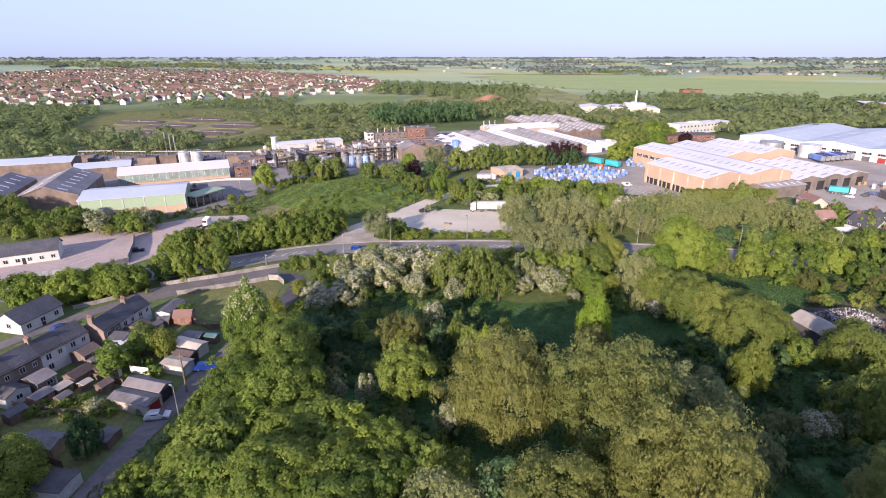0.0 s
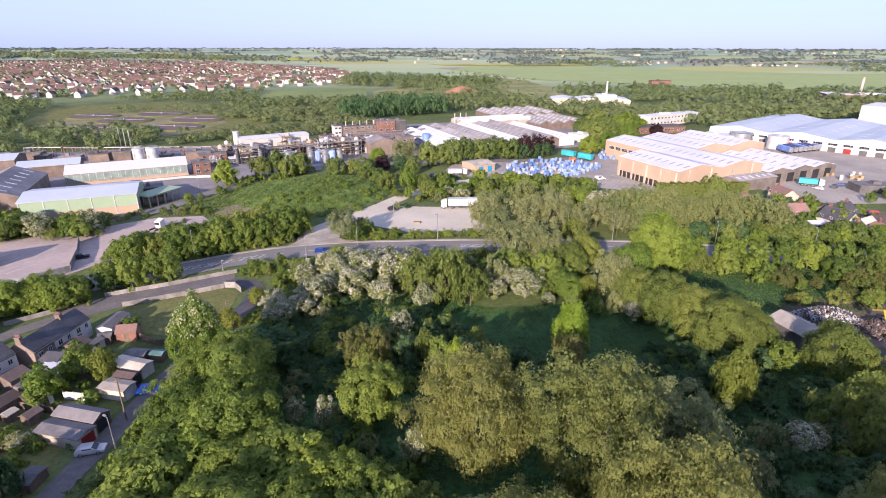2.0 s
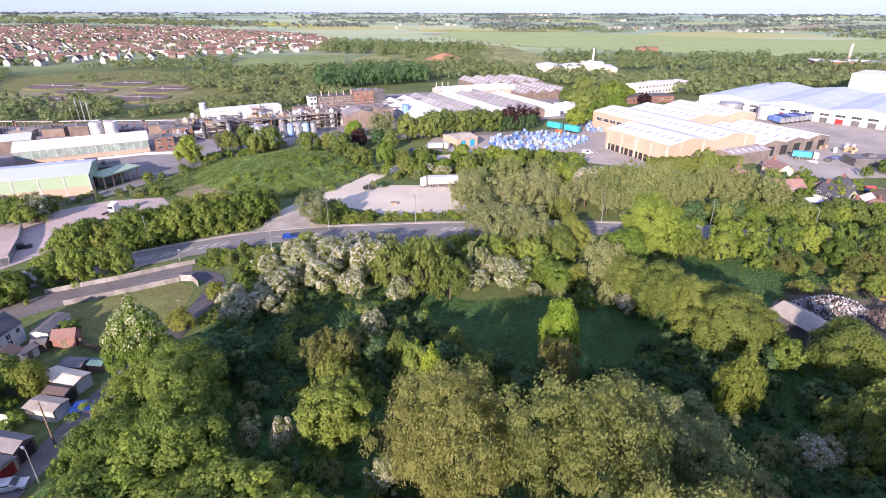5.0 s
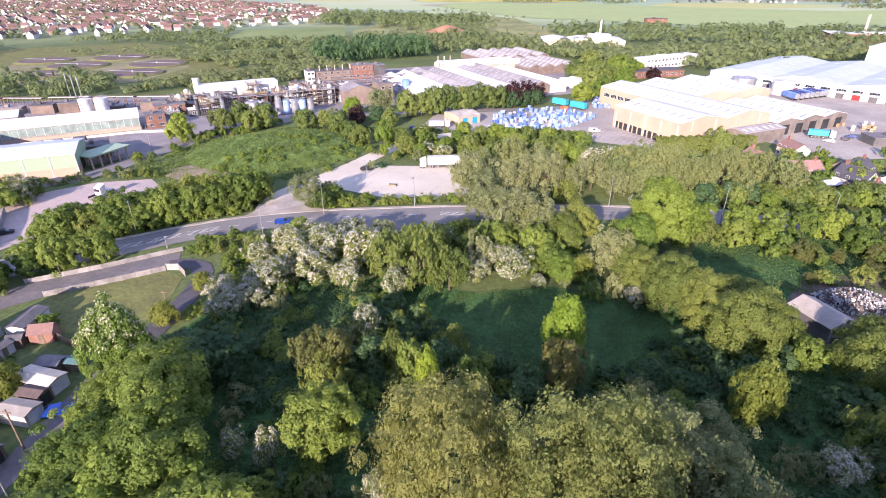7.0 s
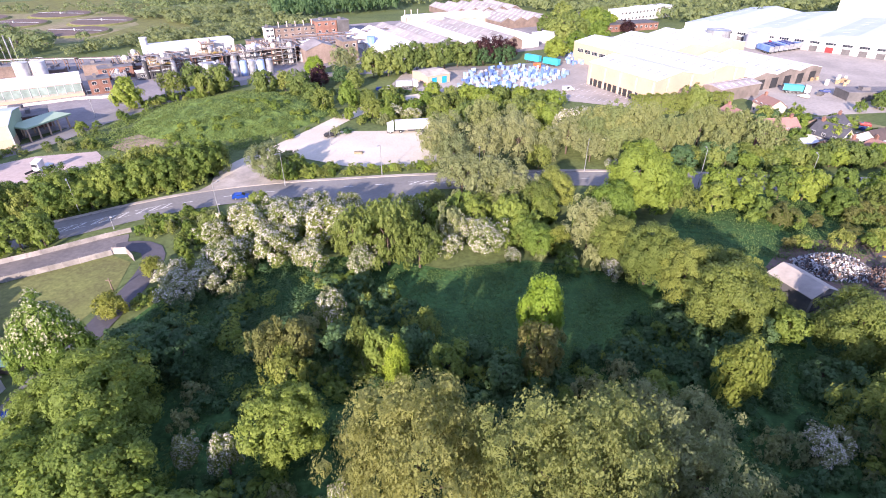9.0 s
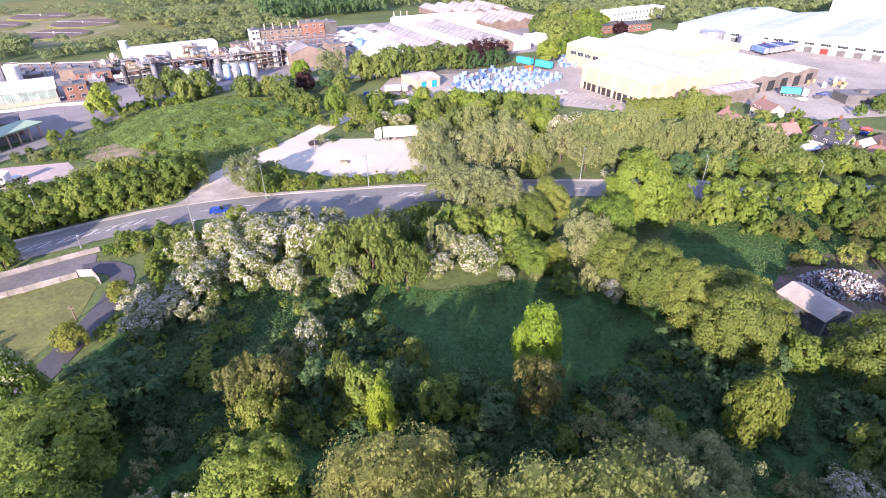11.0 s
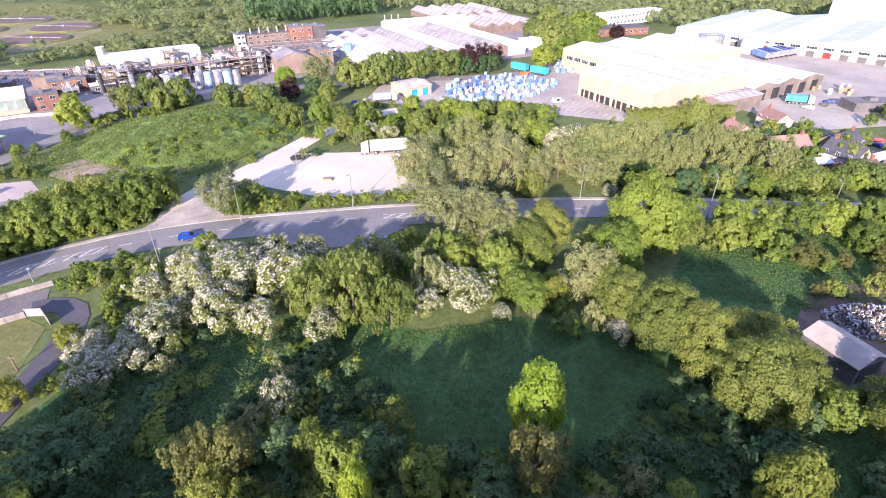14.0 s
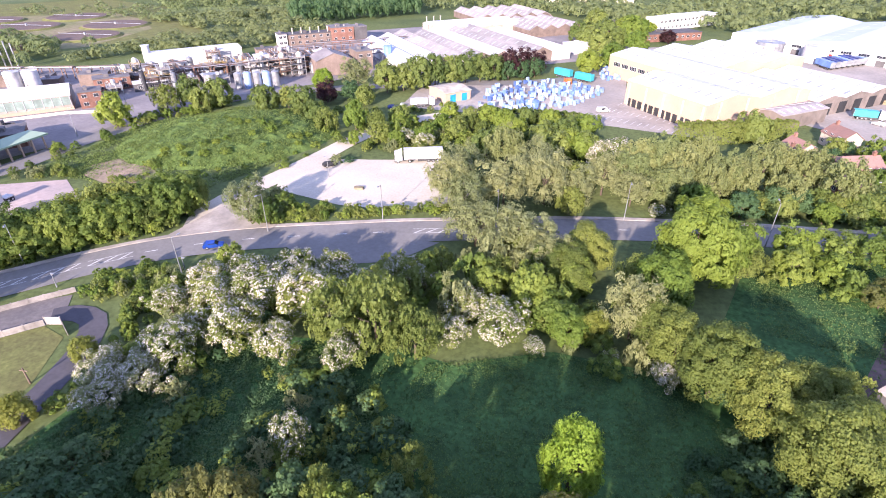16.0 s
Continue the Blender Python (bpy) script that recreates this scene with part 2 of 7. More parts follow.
DARKSTEEL = surface("dark_steel", (0.07, 0.07, 0.075), 0.5, 0.2, 2.0, 0.4, 0.0, metal=0.3)
RUST = surface("rusty_steel", (0.25, 0.14, 0.09), 0.85, 0.3, 1.5, 0.3, 0.2, metal=0.2, tint=(0.16, 0.11, 0.09))
WOOD = surface("grey_weathered_wood", (0.17, 0.125, 0.09), 0.9, 0.25, 3.0, 0.4, 0.2, each=0.2)
PALEFENCE = surface("pale_concrete_panel", (0.30, 0.275, 0.25), 0.9, 0.2, 2.0, 0.3, 0.2, each=0.15)
BARK = surface("bark", (0.12, 0.09, 0.065), 0.95, 0.3, 3.0, 0.5, 0.6)
BLUE = surface("blue_plastic", (0.15, 0.25, 0.56), 0.4, 0.15, 2.0, 0.3, 0.0, each=0.35)
PALEBLUE = surface("pale_blue_plastic", (0.31, 0.43, 0.70), 0.4, 0.15, 2.0, 0.3, 0.0, each=0.25)
NAVY = surface("navy_curtain", (0.03, 0.055, 0.22), 0.5, 0.15, 2.0, 0.3, 0.0, each=0.2)
CARBLUE = surface("blue_car_paint", (0.02, 0.07, 0.34), 0.22, 0.03, 2.0, 0.3, 0.0, metal=0.3)
CONCTILE = surface("brown_pink_concrete_tile", (0.165, 0.098, 0.082), 0.9, 0.2, 2.0, 0.2, 0.3, tint=(0.115, 0.07, 0.062), each=0.3, island=0.3)
BEDGROUND = surface("trodden_earth_and_grass", (0.23, 0.19, 0.12), 0.95, 0.3, 0.3, 0.04, 0.3, tint=(0.15, 0.16, 0.07), spec=0.1)
BEDSTONE = surface("purple_brown_stone", (0.13, 0.088, 0.07), 0.95, 0.25, 0.8, 0.1, 0.4, tint=(0.09, 0.066, 0.056))
LANE_ASPHALT = surface("worn_lane_asphalt", (0.15, 0.132, 0.122), 0.92, 0.25, 1.0, 0.15, 0.2, tint=(0.105, 0.095, 0.092))
TEALFELT = surface("faded_green_felt", (0.10, 0.20, 0.20), 0.85, 0.2, 1.5, 0.3, 0.1)
TEAL = surface("turquoise_paint", (0.05, 0.42, 0.46), 0.45, 0.1, 1.0, 0.2, 0.0)
DOORBLUE = surface("bright_blue_door", (0.02, 0.28, 0.50), 0.5, 0.1, 2.0, 0.3, 0.0)
ORANGE = surface("orange_paint", (0.65, 0.18, 0.05), 0.5, 0.1, 2.0, 0.3, 0.0)
YELLOW = surface("yellow_paint", (0.55, 0.37, 0.05), 0.45, 0.1, 2.0, 0.3, 0.0)
REDPAINT = surface("dark_red_paint", (0.30, 0.03, 0.03), 0.5, 0.1, 2.0, 0.3, 0.0)
RUBBER = surface("tyre_rubber", (0.025, 0.025, 0.025), 0.9, 0.1, 5.0, 0.5, 0.0)
CHARCOAL = surface("grey_panels", (0.115, 0.11, 0.11), 0.7, 0.15, 1.0, 0.2, 0.0)
TIMBER = surface("fresh_pallet_wood", (0.40, 0.29, 0.17), 0.85, 0.2, 2.0, 0.3, 0.1, each=0.2)

L_GREEN = leafage("broadleaf", (0.13, 0.185, 0.036), (0.185, 0.25, 0.048))
L_LIME = leafage("fresh_lime_leaf", (0.165, 0.23, 0.038), (0.215, 0.285, 0.05), each=0.18, gaps=3.2, cut_at=0.45)
L_BRIGHT = leafage("golden_green_leaf", (0.185, 0.27, 0.03), (0.28, 0.37, 0.045), each=0.08)
L_WILLOW = leafage("willow_leaf", (0.225, 0.242, 0.072), (0.265, 0.28, 0.09), clear=0.6, each=0.08, gaps=5.0)
L_POPLAR = leafage("poplar_leaf", (0.185, 0.22, 0.078), (0.23, 0.262, 0.10), each=0.12, gaps=2.2, cut_at=0.42)
L_SILVER = leafage("silver_willow_leaf", (0.205, 0.23, 0.095), (0.255, 0.28, 0.125), each=0.15, gaps=3.0, cut_at=0.46)
L_OLIVE = leafage("olive_leaf", (0.15, 0.192, 0.042), (0.20, 0.24, 0.058), gaps=4.0, cut_at=0.46)
# darker, bluer leaf green with the valley's shade put into the colour
L_DARK = leafage("shade_dark_leaf", (0.068, 0.128, 0.050), (0.105, 0.180, 0.070), gaps=3.0)
L_GREEN2 = leafage("broadleaf_coarse", (0.13, 0.185, 0.036), (0.185, 0.25, 0.048), gaps=3.2, cut_at=0.46)
L_GREEN3 = leafage("broadleaf_distant", (0.14, 0.185, 0.048), (0.19, 0.245, 0.06), gaps=2.2, cut_at=0.44)
L_GOLD = leafage("gold_leaf", (0.17, 0.20, 0.035), (0.23, 0.25, 0.05), each=0.1)
L_BROWN = leafage("bronze_leaf", (0.135, 0.14, 0.045), (0.18, 0.19, 0.055), each=0.15)
L_GRASS = leafage("tall_grass_and_weeds", (0.085, 0.14, 0.042), (0.125, 0.19, 0.056), each=0.1, gaps=4.0)
L_CANDLE = leafage("cream_flower_candle", (0.42, 0.40, 0.24), (0.52, 0.50, 0.33), clear=0.2, each=0.05, gaps=8.0, cut_at=0.46)
L_WEEDS = leafage("nettles_and_young_scrub", (0.12, 0.175, 0.045), (0.17, 0.23, 0.062), each=0.1, gaps=3.0, cut_at=0.42)
L_COPPER = leafage("copper_leaf", (0.045, 0.02, 0.025), (0.07, 0.03, 0.03))
L_BLOSSOM = leafage("white_blossom", (0.46, 0.43, 0.345), (0.56, 0.53, 0.44), clear=0.15, each=0.1, gaps=8.0, cut_at=0.49)
L_FAR = leafage("distant_wood", (0.16, 0.20, 0.08), (0.225, 0.265, 0.11), each=0.1, gaps=1.6)
# grey-blue leaf colour has the distance haze painted into it
L_HAZY = leafage("hazed_remote_wood", (0.17, 0.205, 0.18), (0.20, 0.235, 0.205), each=0.1, gaps=0)


# ---- geometry helpers ----
class Geo:
    """Collects boxes, prisms and tubes into one mesh."""

    def __init__(self):
        self.v, self.f = [], []

    def add(self, verts, faces):
        n = len(self.v)
        self.v += [tuple(p) for p in verts]
        self.f += [tuple(i + n for i in face) for face in faces]
        return self

    def box(self, x0, x1, y0, y1, z0, z1):
        return self.add([(x0, y0, z0), (x1, y0, z0), (x1, y1, z0), (x0, y1, z0), (x0, y0, z1), (x1, y0, z1), (x1, y1, z1), (x0, y1, z1)],
                        [(3, 2, 1, 0), (4, 5, 6, 7), (0, 1, 5, 4), (1, 2, 6, 5), (2, 3, 7, 6), (3, 0, 4, 7)])

    def prism(self, poly, z0, z1):
        n = len(poly)
        return self.add([(x, y, z0) for x, y in poly] + [(x, y, z1) for x, y in poly],
                        [tuple(range(n - 1, -1, -1)), tuple(range(n, 2 * n))] + [(i, (i + 1) % n, n + (i + 1) % n, n + i) for i in range(n)])

    def gable(self, x0, x1, y0, y1, z0, ze, zr, axis="x"):
        """A solid with a pitched top: ridge along axis."""
        if axis == "x":
            ym = (y0 + y1) / 2
            sec = [(y0, z0), (y1, z0), (y1, ze), (ym, zr), (y0, ze)]
            pts = [(x0, y, z) for y, z in sec] + [(x1, y, z) for y, z in sec]
        else:
            xm = (x0 + x1) / 2
            sec = [(x0, z0), (x1, z0), (x1, ze), (xm, zr), (x0, ze)]
            pts = [(x, y1, z) for x, z in sec] + [(x, y0, z) for x, z in sec]
        return self.add(pts, [(4, 3, 2, 1, 0), (5, 6, 7, 8, 9)] + [(i, (i + 1) % 5, 5 + (i + 1) % 5, 5 + i) for i in range(5)])

    def roof(self, x0, x1, y0, y1, ze, zr, axis="x", t=0.2, over=0.3):
        """Two pitched slabs with thickness and an overhang."""
        if axis == "x":
            ym = (y0 + y1) / 2
            d = (zr - ze) / (ym - y0) * over
            sec = [(y0 - over, ze - d), (ym, zr), (y1 + over, ze - d), (y1 + over, ze - d + t), (ym, zr + t), (y0 - over, ze - d + t)]
            pts = [(x0 - over, y, z) for y, z in sec] + [(x1 + over, y, z) for y, z in sec]
        else:
            xm = (x0 + x1) / 2
            d = (zr - ze) / (xm - x0) * over
            sec = [(x0 - over, ze - d), (xm, zr), (x1 + over, ze - d), (x1 + over, ze - d + t), (xm, zr + t), (x0 - over, ze - d + t)]
            pts = [(x, y1 + over, z) for x, z in sec] + [(x, y0 - over, z) for x, z in sec]
        f = [(0, 1, 4, 5)[::-1], (1, 2, 3, 4)[::-1], (6, 7, 10, 11), (7, 8, 9, 10)]
        return self.add(pts, f + [(i, (i + 1) % 6, 6 + (i + 1) % 6, 6 + i) for i in range(6)])

    def tube(self, x, y, z0, z1, r, n=12, r1=None, top=None):
        r1 = r if r1 is None else r1
        dx, dy = top or (0, 0)
        ring = [(math.cos(2 * math.pi * i / n), math.sin(2 * math.pi * i / n)) for i in range(n)]
        return self.add([(x + r * c, y + r * s, z0) for c, s in ring] + [(x + dx + r1 * c, y + dy + r1 * s, z1) for c, s in ring],
                        [tuple(range(n - 1, -1, -1)), tuple(range(n, 2 * n))] + [(i, (i + 1) % n, n + (i + 1) % n, n + i) for i in range(n)])

    def bar(self, a, b, r, n=6):
        """A round bar from a to b."""
        a, b = Vector(a), Vector(b)
        q = (b - a).to_track_quat("Z", "Y")
        ring = [q @ Vector((r * math.cos(2 * math.pi * i / n), r * math.sin(2 * math.pi * i / n), 0)) for i in range(n)]
        return self.add([a + p for p in ring] + [b + p for p in ring],
                        [tuple(range(n - 1, -1, -1)), tuple(range(n, 2 * n))] + [(i, (i + 1) % n, n + (i + 1) % n, n + i) for i in range(n)])

    def wheel(self, x, y, z, r, w, n=14):
        """A disc that rolls along x."""
        ring = [(math.cos(2 * math.pi * i / n), math.sin(2 * math.pi * i / n)) for i in range(n)]
        return self.add([(x + r * c, y - w / 2, z + r * s) for c, s in ring] + [(x + r * c, y + w / 2, z + r * s) for c, s in ring],
                        [tuple(range(n)), tuple(range(2 * n - 1, n - 1, -1))] + [((i + 1) % n, i, n + i, n + (i + 1) % n) for i in range(n)])

    def mesh(self, name, *mats):
        me = bpy.data.meshes.new(name)
        me.from_pydata(self.v, [], self.f)
        for m in mats:
            me.materials.append(m)
        me.update()
        return me


def thing(name, m, label, category, group="", kind=""):
    ob = new(name)
    ob.empty_display_size = 0.2
    ob.matrix_world = m
    return tagged(ob, label, category, group, kind)


def part(name, geo, mat, parent, label="", m=None):
    """Links a mesh as one part under a thing or part."""
    me = geo.mesh(name, mat) if isinstance(geo, Geo) else geo
    ob = new(name, me)
    ob.parent = parent
    if m is not None:
        ob.matrix_basis = m
    return tagged(ob, label)


def solo(name, geo, mat, label, category="", group="", kind="", m=None):
    ob = new(name, geo.mesh(name, mat) if isinstance(geo, Geo) else geo)
    if m is not None:
        ob.matrix_world = m
    return tagged(ob, label, category, group, kind)


def bevel(ob, w, seg=2):
    md = ob.modifiers.new("bevel", "BEVEL")
    md.width, md.segments = w, seg
    return ob


def smoothstep(a, b, x):
    t = min(1, max(0, (x - a) / (b - a)))
    return t * t * (3 - 2 * t)


def ground_z(x, y):
    """Flat valley, rising slowly to the far ridge."""
    return 42 * smoothstep(1500, 4850, math.hypot(x, y - 30))


def strip(points, width, z, step=3.0):
    """A smooth ribbon along points."""
    pts = [Vector((x, y, 0)) for x, y in points]
    line = []
    for i in range(len(pts) - 1):
        p0, p1, p2, p3 = pts[max(0, i - 1)], pts[i], pts[i + 1], pts[min(len(pts) - 1, i + 2)]
        n = max(2, int((p2 - p1).length / step))
        for k in range(n + (i == len(pts) - 2)):
            t = k / n
            line.append(0.5 * (2 * p1 + (p2 - p0) * t + (2 * p0 - 5 * p1 + 4 * p2 - p3) * t * t + (3 * p1 - p0 - 3 * p2 + p3) * t ** 3))
    g = Geo()
    for i, p in enumerate(line):
        d = (line[min(len(line) - 1, i + 1)] - line[max(0, i - 1)]).normalized()
        side = Vector((-d.y, d.x, 0)) * width / 2
        g.v += [(p.x - side.x, p.y - side.y, z), (p.x + side.x, p.y + side.y, z)]
        if i:
            n = 2 * i
            g.f.append((n - 2, n, n + 1, n - 1)[::1])
    return g, line


def patch(poly, z, lift=0.0):
    g = Geo()
    n = len(poly)
    cx, cy = sum(p[0] for p in poly) / n, sum(p[1] for p in poly) / n
    g.v = [(x, y, z + (ground_z(x, y) if lift else 0)) for x, y in poly] + [(cx, cy, z + (ground_z(cx, cy) if lift else 0))]
    g.f = [(i, (i + 1) % n, n) for i in range(n)]
    return g


def inside(x, y, poly):
    hit = False
    for (x0, y0), (x1, y1) in zip(poly, poly[1:] + poly[:1]):
        if (y0 > y) != (y1 > y) and x < (x1 - x0) * (y - y0) / (y1 - y0) + x0:
            hit = not hit
    return hit


# ---- ground ----
def ground():
    g = Geo()
    rings = [0, 60, 130, 220, 340, 500, 700, 950, 1250, 1600, 2000, 2450, 2950, 3500, 4100, 4600, 4850, 4920]
    n = 96
    g.v.append((0, 30, 0))
    for r in rings[1:]:
        for i in range(n):
            x, y = r * math.cos(2 * math.pi * i / n), 30 + r * math.sin(2 * math.pi * i / n)
            g.v.append((x, y, ground_z(x, y)))
    g.f += [(0, 1 + i, 1 + (i + 1) % n) for i in range(n)]
    for k in range(len(rings) - 2):
        a, b = 1 + k * n, 1 + (k + 1) * n
        g.f += [(a + i, b + i, b + (i + 1) % n, a + (i + 1) % n) for i in range(n)]
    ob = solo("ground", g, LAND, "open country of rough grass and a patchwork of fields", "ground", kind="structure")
    for p in ob.data.polygons:
        p.use_smooth = True


ground()


# ---- roads, yards and grass ----
ROAD = [(-215, 30), (-170, 72), (-135, 102), (-110, 121), (-97, 131.5), (-87, 140), (-75, 148), (-60, 154.5), (-40, 160), (-19, 165), (18, 171.5), (55, 174), (93, 174.5), (160, 177), (300, 190)]
LANE = [(-58, 20), (-64.5, 48), (-66.5, 66), (-68, 82), (-67.5, 96), (-68, 108), (-69.5, 118), (-73, 124), (-78, 125), (-84.5, 121.6), (-92.5, 115), (-102, 106.5), (-110, 97), (-115, 86), (-119, 72), (-123, 50), (-128, 20)]


def flat(name, poly, mat, label, z=0.05, category="ground"):
    return solo(name, patch(poly, z), mat, label, category, kind="structure")


g, road_line = strip(ROAD, 9.6, 0.12)
solo("road", g, ASPHALT, "grey asphalt main road with white markings", "road", kind="structure")
g, lane_line = strip(LANE, 4.0, 0.10)
solo("road_lane", g, LANE_ASPHALT, "narrow asphalt lane looping round a fenced lawn", "road", kind="structure")
# the bend in a darker asphalt colour than the rest of the lane
g, _ = strip([(-67.3, 92), (-67.6, 98), (-68, 108), (-69.5, 118), (-73, 124), (-78, 125), (-81, 123.6)], 4.5, 0.112)
solo("road_bend", g, BEND_ASPHALT, "dark asphalt at the bend of the lane", "road", kind="structure")
g, _ = strip([(-80, 126.2), (-86, 122.6), (-94, 116), (-103, 108), (-110, 99)], 8.6, 0.07)
solo("lane_verge", g, LANE_ASPHALT, "worn broad edge of the lane", "road", kind="structure")
g, _ = strip([(-70, 152), (-74.5, 163), (-73.5, 174), (-68, 186), (-61, 204), (-53, 226), (-40, 245), (-25, 256)], 7.0, 0.09)
solo("road_track", g, GRAVEL, "pale side road leading past the gravel yard", "road", kind="structure")
g, _ = strip([(-240, 110), (-205, 133), (-178, 152), (-150, 176), (-143, 205), (-132, 240), (-112, 268), (-80, 285), (-40, 300), (20, 318), (60, 390), (60, 520)], 9.0, 0.08)
solo("road_works", g, ASPHALT, "asphalt works road past the factories", "road", kind="structure")
flat("junction", [(-78, 153), (-74, 166), (-72.5, 176), (-66.5, 174), (-64, 164), (-50, 160.5), (-62, 153), (-72, 150)], PAVING, "pale asphalt mouth of the side road", 0.11, "road")
flat("layby", [(-50, 153.5), (-44, 150), (-33, 148.5), (-24, 151), (-16, 160), (-30, 161)], ASPHALT, "asphalt lay-by beside the main road", 0.10, "road")
flat("gravel_yard", [(-65, 192), (-62.5, 199), (-58, 203.5), (-51, 205), (-45, 205.4), (-38, 206.5), (-22, 212), (-14, 211), (-12, 186), (-19, 177.5), (-29, 174.0), (-44, 174.6), (-53, 177.5), (-64, 181), (-66, 190)], GRAVEL, "pale gravel lorry park", 0.06)
flat("left_yard", [(-150, 100), (-176, 104), (-172, 140), (-152, 158), (-140, 172), (-124, 178), (-112, 168), (-108, 156), (-119, 144), (-126, 128), (-131, 112)], DUST, "dusty concrete storage yard", 0.06)
flat("plant_yard", [(-320, 215), (-215, 190), (-160, 178), (-146, 205), (-135, 240), (-112, 270), (-85, 300), (-85, 345), (-140, 345), (-190, 320), (-300, 275)], YARD_ASPHALT, "worn asphalt yard between the works buildings", 0.05)
flat("car_park", [(-48, 262), (-10, 256), (30, 250), (70, 238), (60, 262), (42, 290), (48, 330), (30, 330), (0, 308), (-45, 300)], CONCRETE, "worn car park and crate yard", 0.05)
flat("works_yard", [(100, 262), (120, 240), (200, 260), (240, 330), (180, 400), (120, 420), (60, 400), (50, 340), (110, 330)], CONCRETE, "concrete lorry yard beside the warehouses", 0.045)
flat("factory_yard", [(-100, 300), (-40, 318), (50, 372), (60, 440), (20, 520), (-90, 450), (-150, 410), (-150, 350)], YARD_ASPHALT, "worn asphalt of the factory yard", 0.04)
flat("meadow", [(-18, 108), (-14, 118), (-4, 124), (8, 128), (22, 126), (31, 118), (38, 106), (30, 96), (10, 92), (-8, 96)], MEADOW, "small meadow between the trees, shade partly in its colour", 0.05)
# sheet of darker grass colour laid where the valley is in shade
flat("valley_floor", [(-62, 60), (-63, 100), (-60, 112), (-46, 124), (-22, 126), (-6, 122), (24, 122), (44, 128), (52, 116), (90, 100), (90, 30), (-50, 30)], MEADOW, "rough grass of the valley floor, shade partly in its colour", 0.04)
flat("lawn", [(-98, 106.4), (-80, 120.9), (-74.5, 118.8), (-71, 108), (-72, 96), (-85, 96), (-93, 98)], LAWN, "mown grass inside the lane", 0.05)
flat("garden_lawn", [(-94, 46), (-94, 66), (-80, 66), (-70, 60), (-68, 48), (-80, 44)], LAWN, "back gardens of short grass", 0.05)
flat("bare_patch", [(-112, 177), (-121, 181), (-124, 188), (-118, 196), (-111, 198), (-103, 190), (-99, 181), (-104, 178)], SOIL, "bare brown earth on the bank", 0.3)
flat("right_bank", [(38, 140), (44, 128), (54, 126), (70, 142), (120, 150), (122, 164), (72, 168), (46, 156)], MEADOW, "rough grass bank by the road", 0.05)
flat("sewage_grass", [(-400, 345), (-226, 365), (-205, 400), (-250, 450), (-300, 520), (-420, 580), (-510, 500)], LAWN, "grass around the filter beds", 0.06)
flat("filter_ground", [(-392, 350), (-300, 318), (-258, 352), (-262, 420), (-300, 462), (-350, 492), (-420, 450)], BEDGROUND, "bare brown ground round the filter beds", 0.075)
flat("pasture_field", [(-334, 581), (-207, 635), (-278, 840), (-392, 750)], PASTURE, "green pasture behind the woods", 0.08)
flat("strip_field", [(-300, 470), (-190, 520), (-200, 560), (-320, 530)], PASTURE, "narrow green field", 0.07)
solo("crop_field", patch([(-257, 1560), (-14, 1100), (200, 1000), (330, 890), (480, 1000), (760, 1080), (1400, 1300), (1500, 1700), (687, 1500), (400, 1650), (152, 1877), (-250, 1800)], 0.5, 1), FIELD, "large bright green crop field", "field", kind="structure")
solo("crop_strip", patch([(-330, 1850), (180, 1950), (140, 2080), (-420, 1980)], 1.0, 1), RAPE, "thin strip of yellow crop", "field", kind="structure")
solo("crop_block", patch([(-1900, 2250), (-900, 2150), (-700, 2350), (-1800, 2500)], 1.2, 1), RAPE, "far yellow crop field", "field", kind="structure")


def mound_h(x, y):
    u, w = (x + 96) / 36, (y - 218) / 34
    c, s = math.cos(0.6), math.sin(0.6)
    u, w = u * c + w * s, (w * c - u * s) * 1.25
    h = 5.2 * max(0, 1 - u * u - w * w) ** 0.8
    return h + 0.5 * noise.noise(Vector((x * 0.15, y * 0.15, 0))) * min(1, h) - 0.3


def mound():
    """The green bank beyond the road."""
    g = Geo()
    n, m = 130, 115
    for j in range(m + 1):
        for i in range(n + 1):
            x, y = -140 + 95 * i / n, 176 + 84 * j / m
            h = mound_h(x, y)
            lump = max(0, noise.noise(Vector((x * 0.45, y * 0.45, 7)))) * 1.1 + max(0, noise.noise(Vector((x * 1.1, y * 1.1, 2)))) * 0.5
            g.v.append((x, y, h + lump * min(1, max(0, h))))
    for j in range(m):
        for i in range(n):
            a = j * (n + 1) + i
            g.f.append((a, a + 1, a + n + 2, a + n + 1))
    ob = solo("grass_mound", g, WEEDS, "overgrown green mound beside the track", "ground", kind="structure")
    for p in ob.data.polygons:
        p.use_smooth = True


mound()


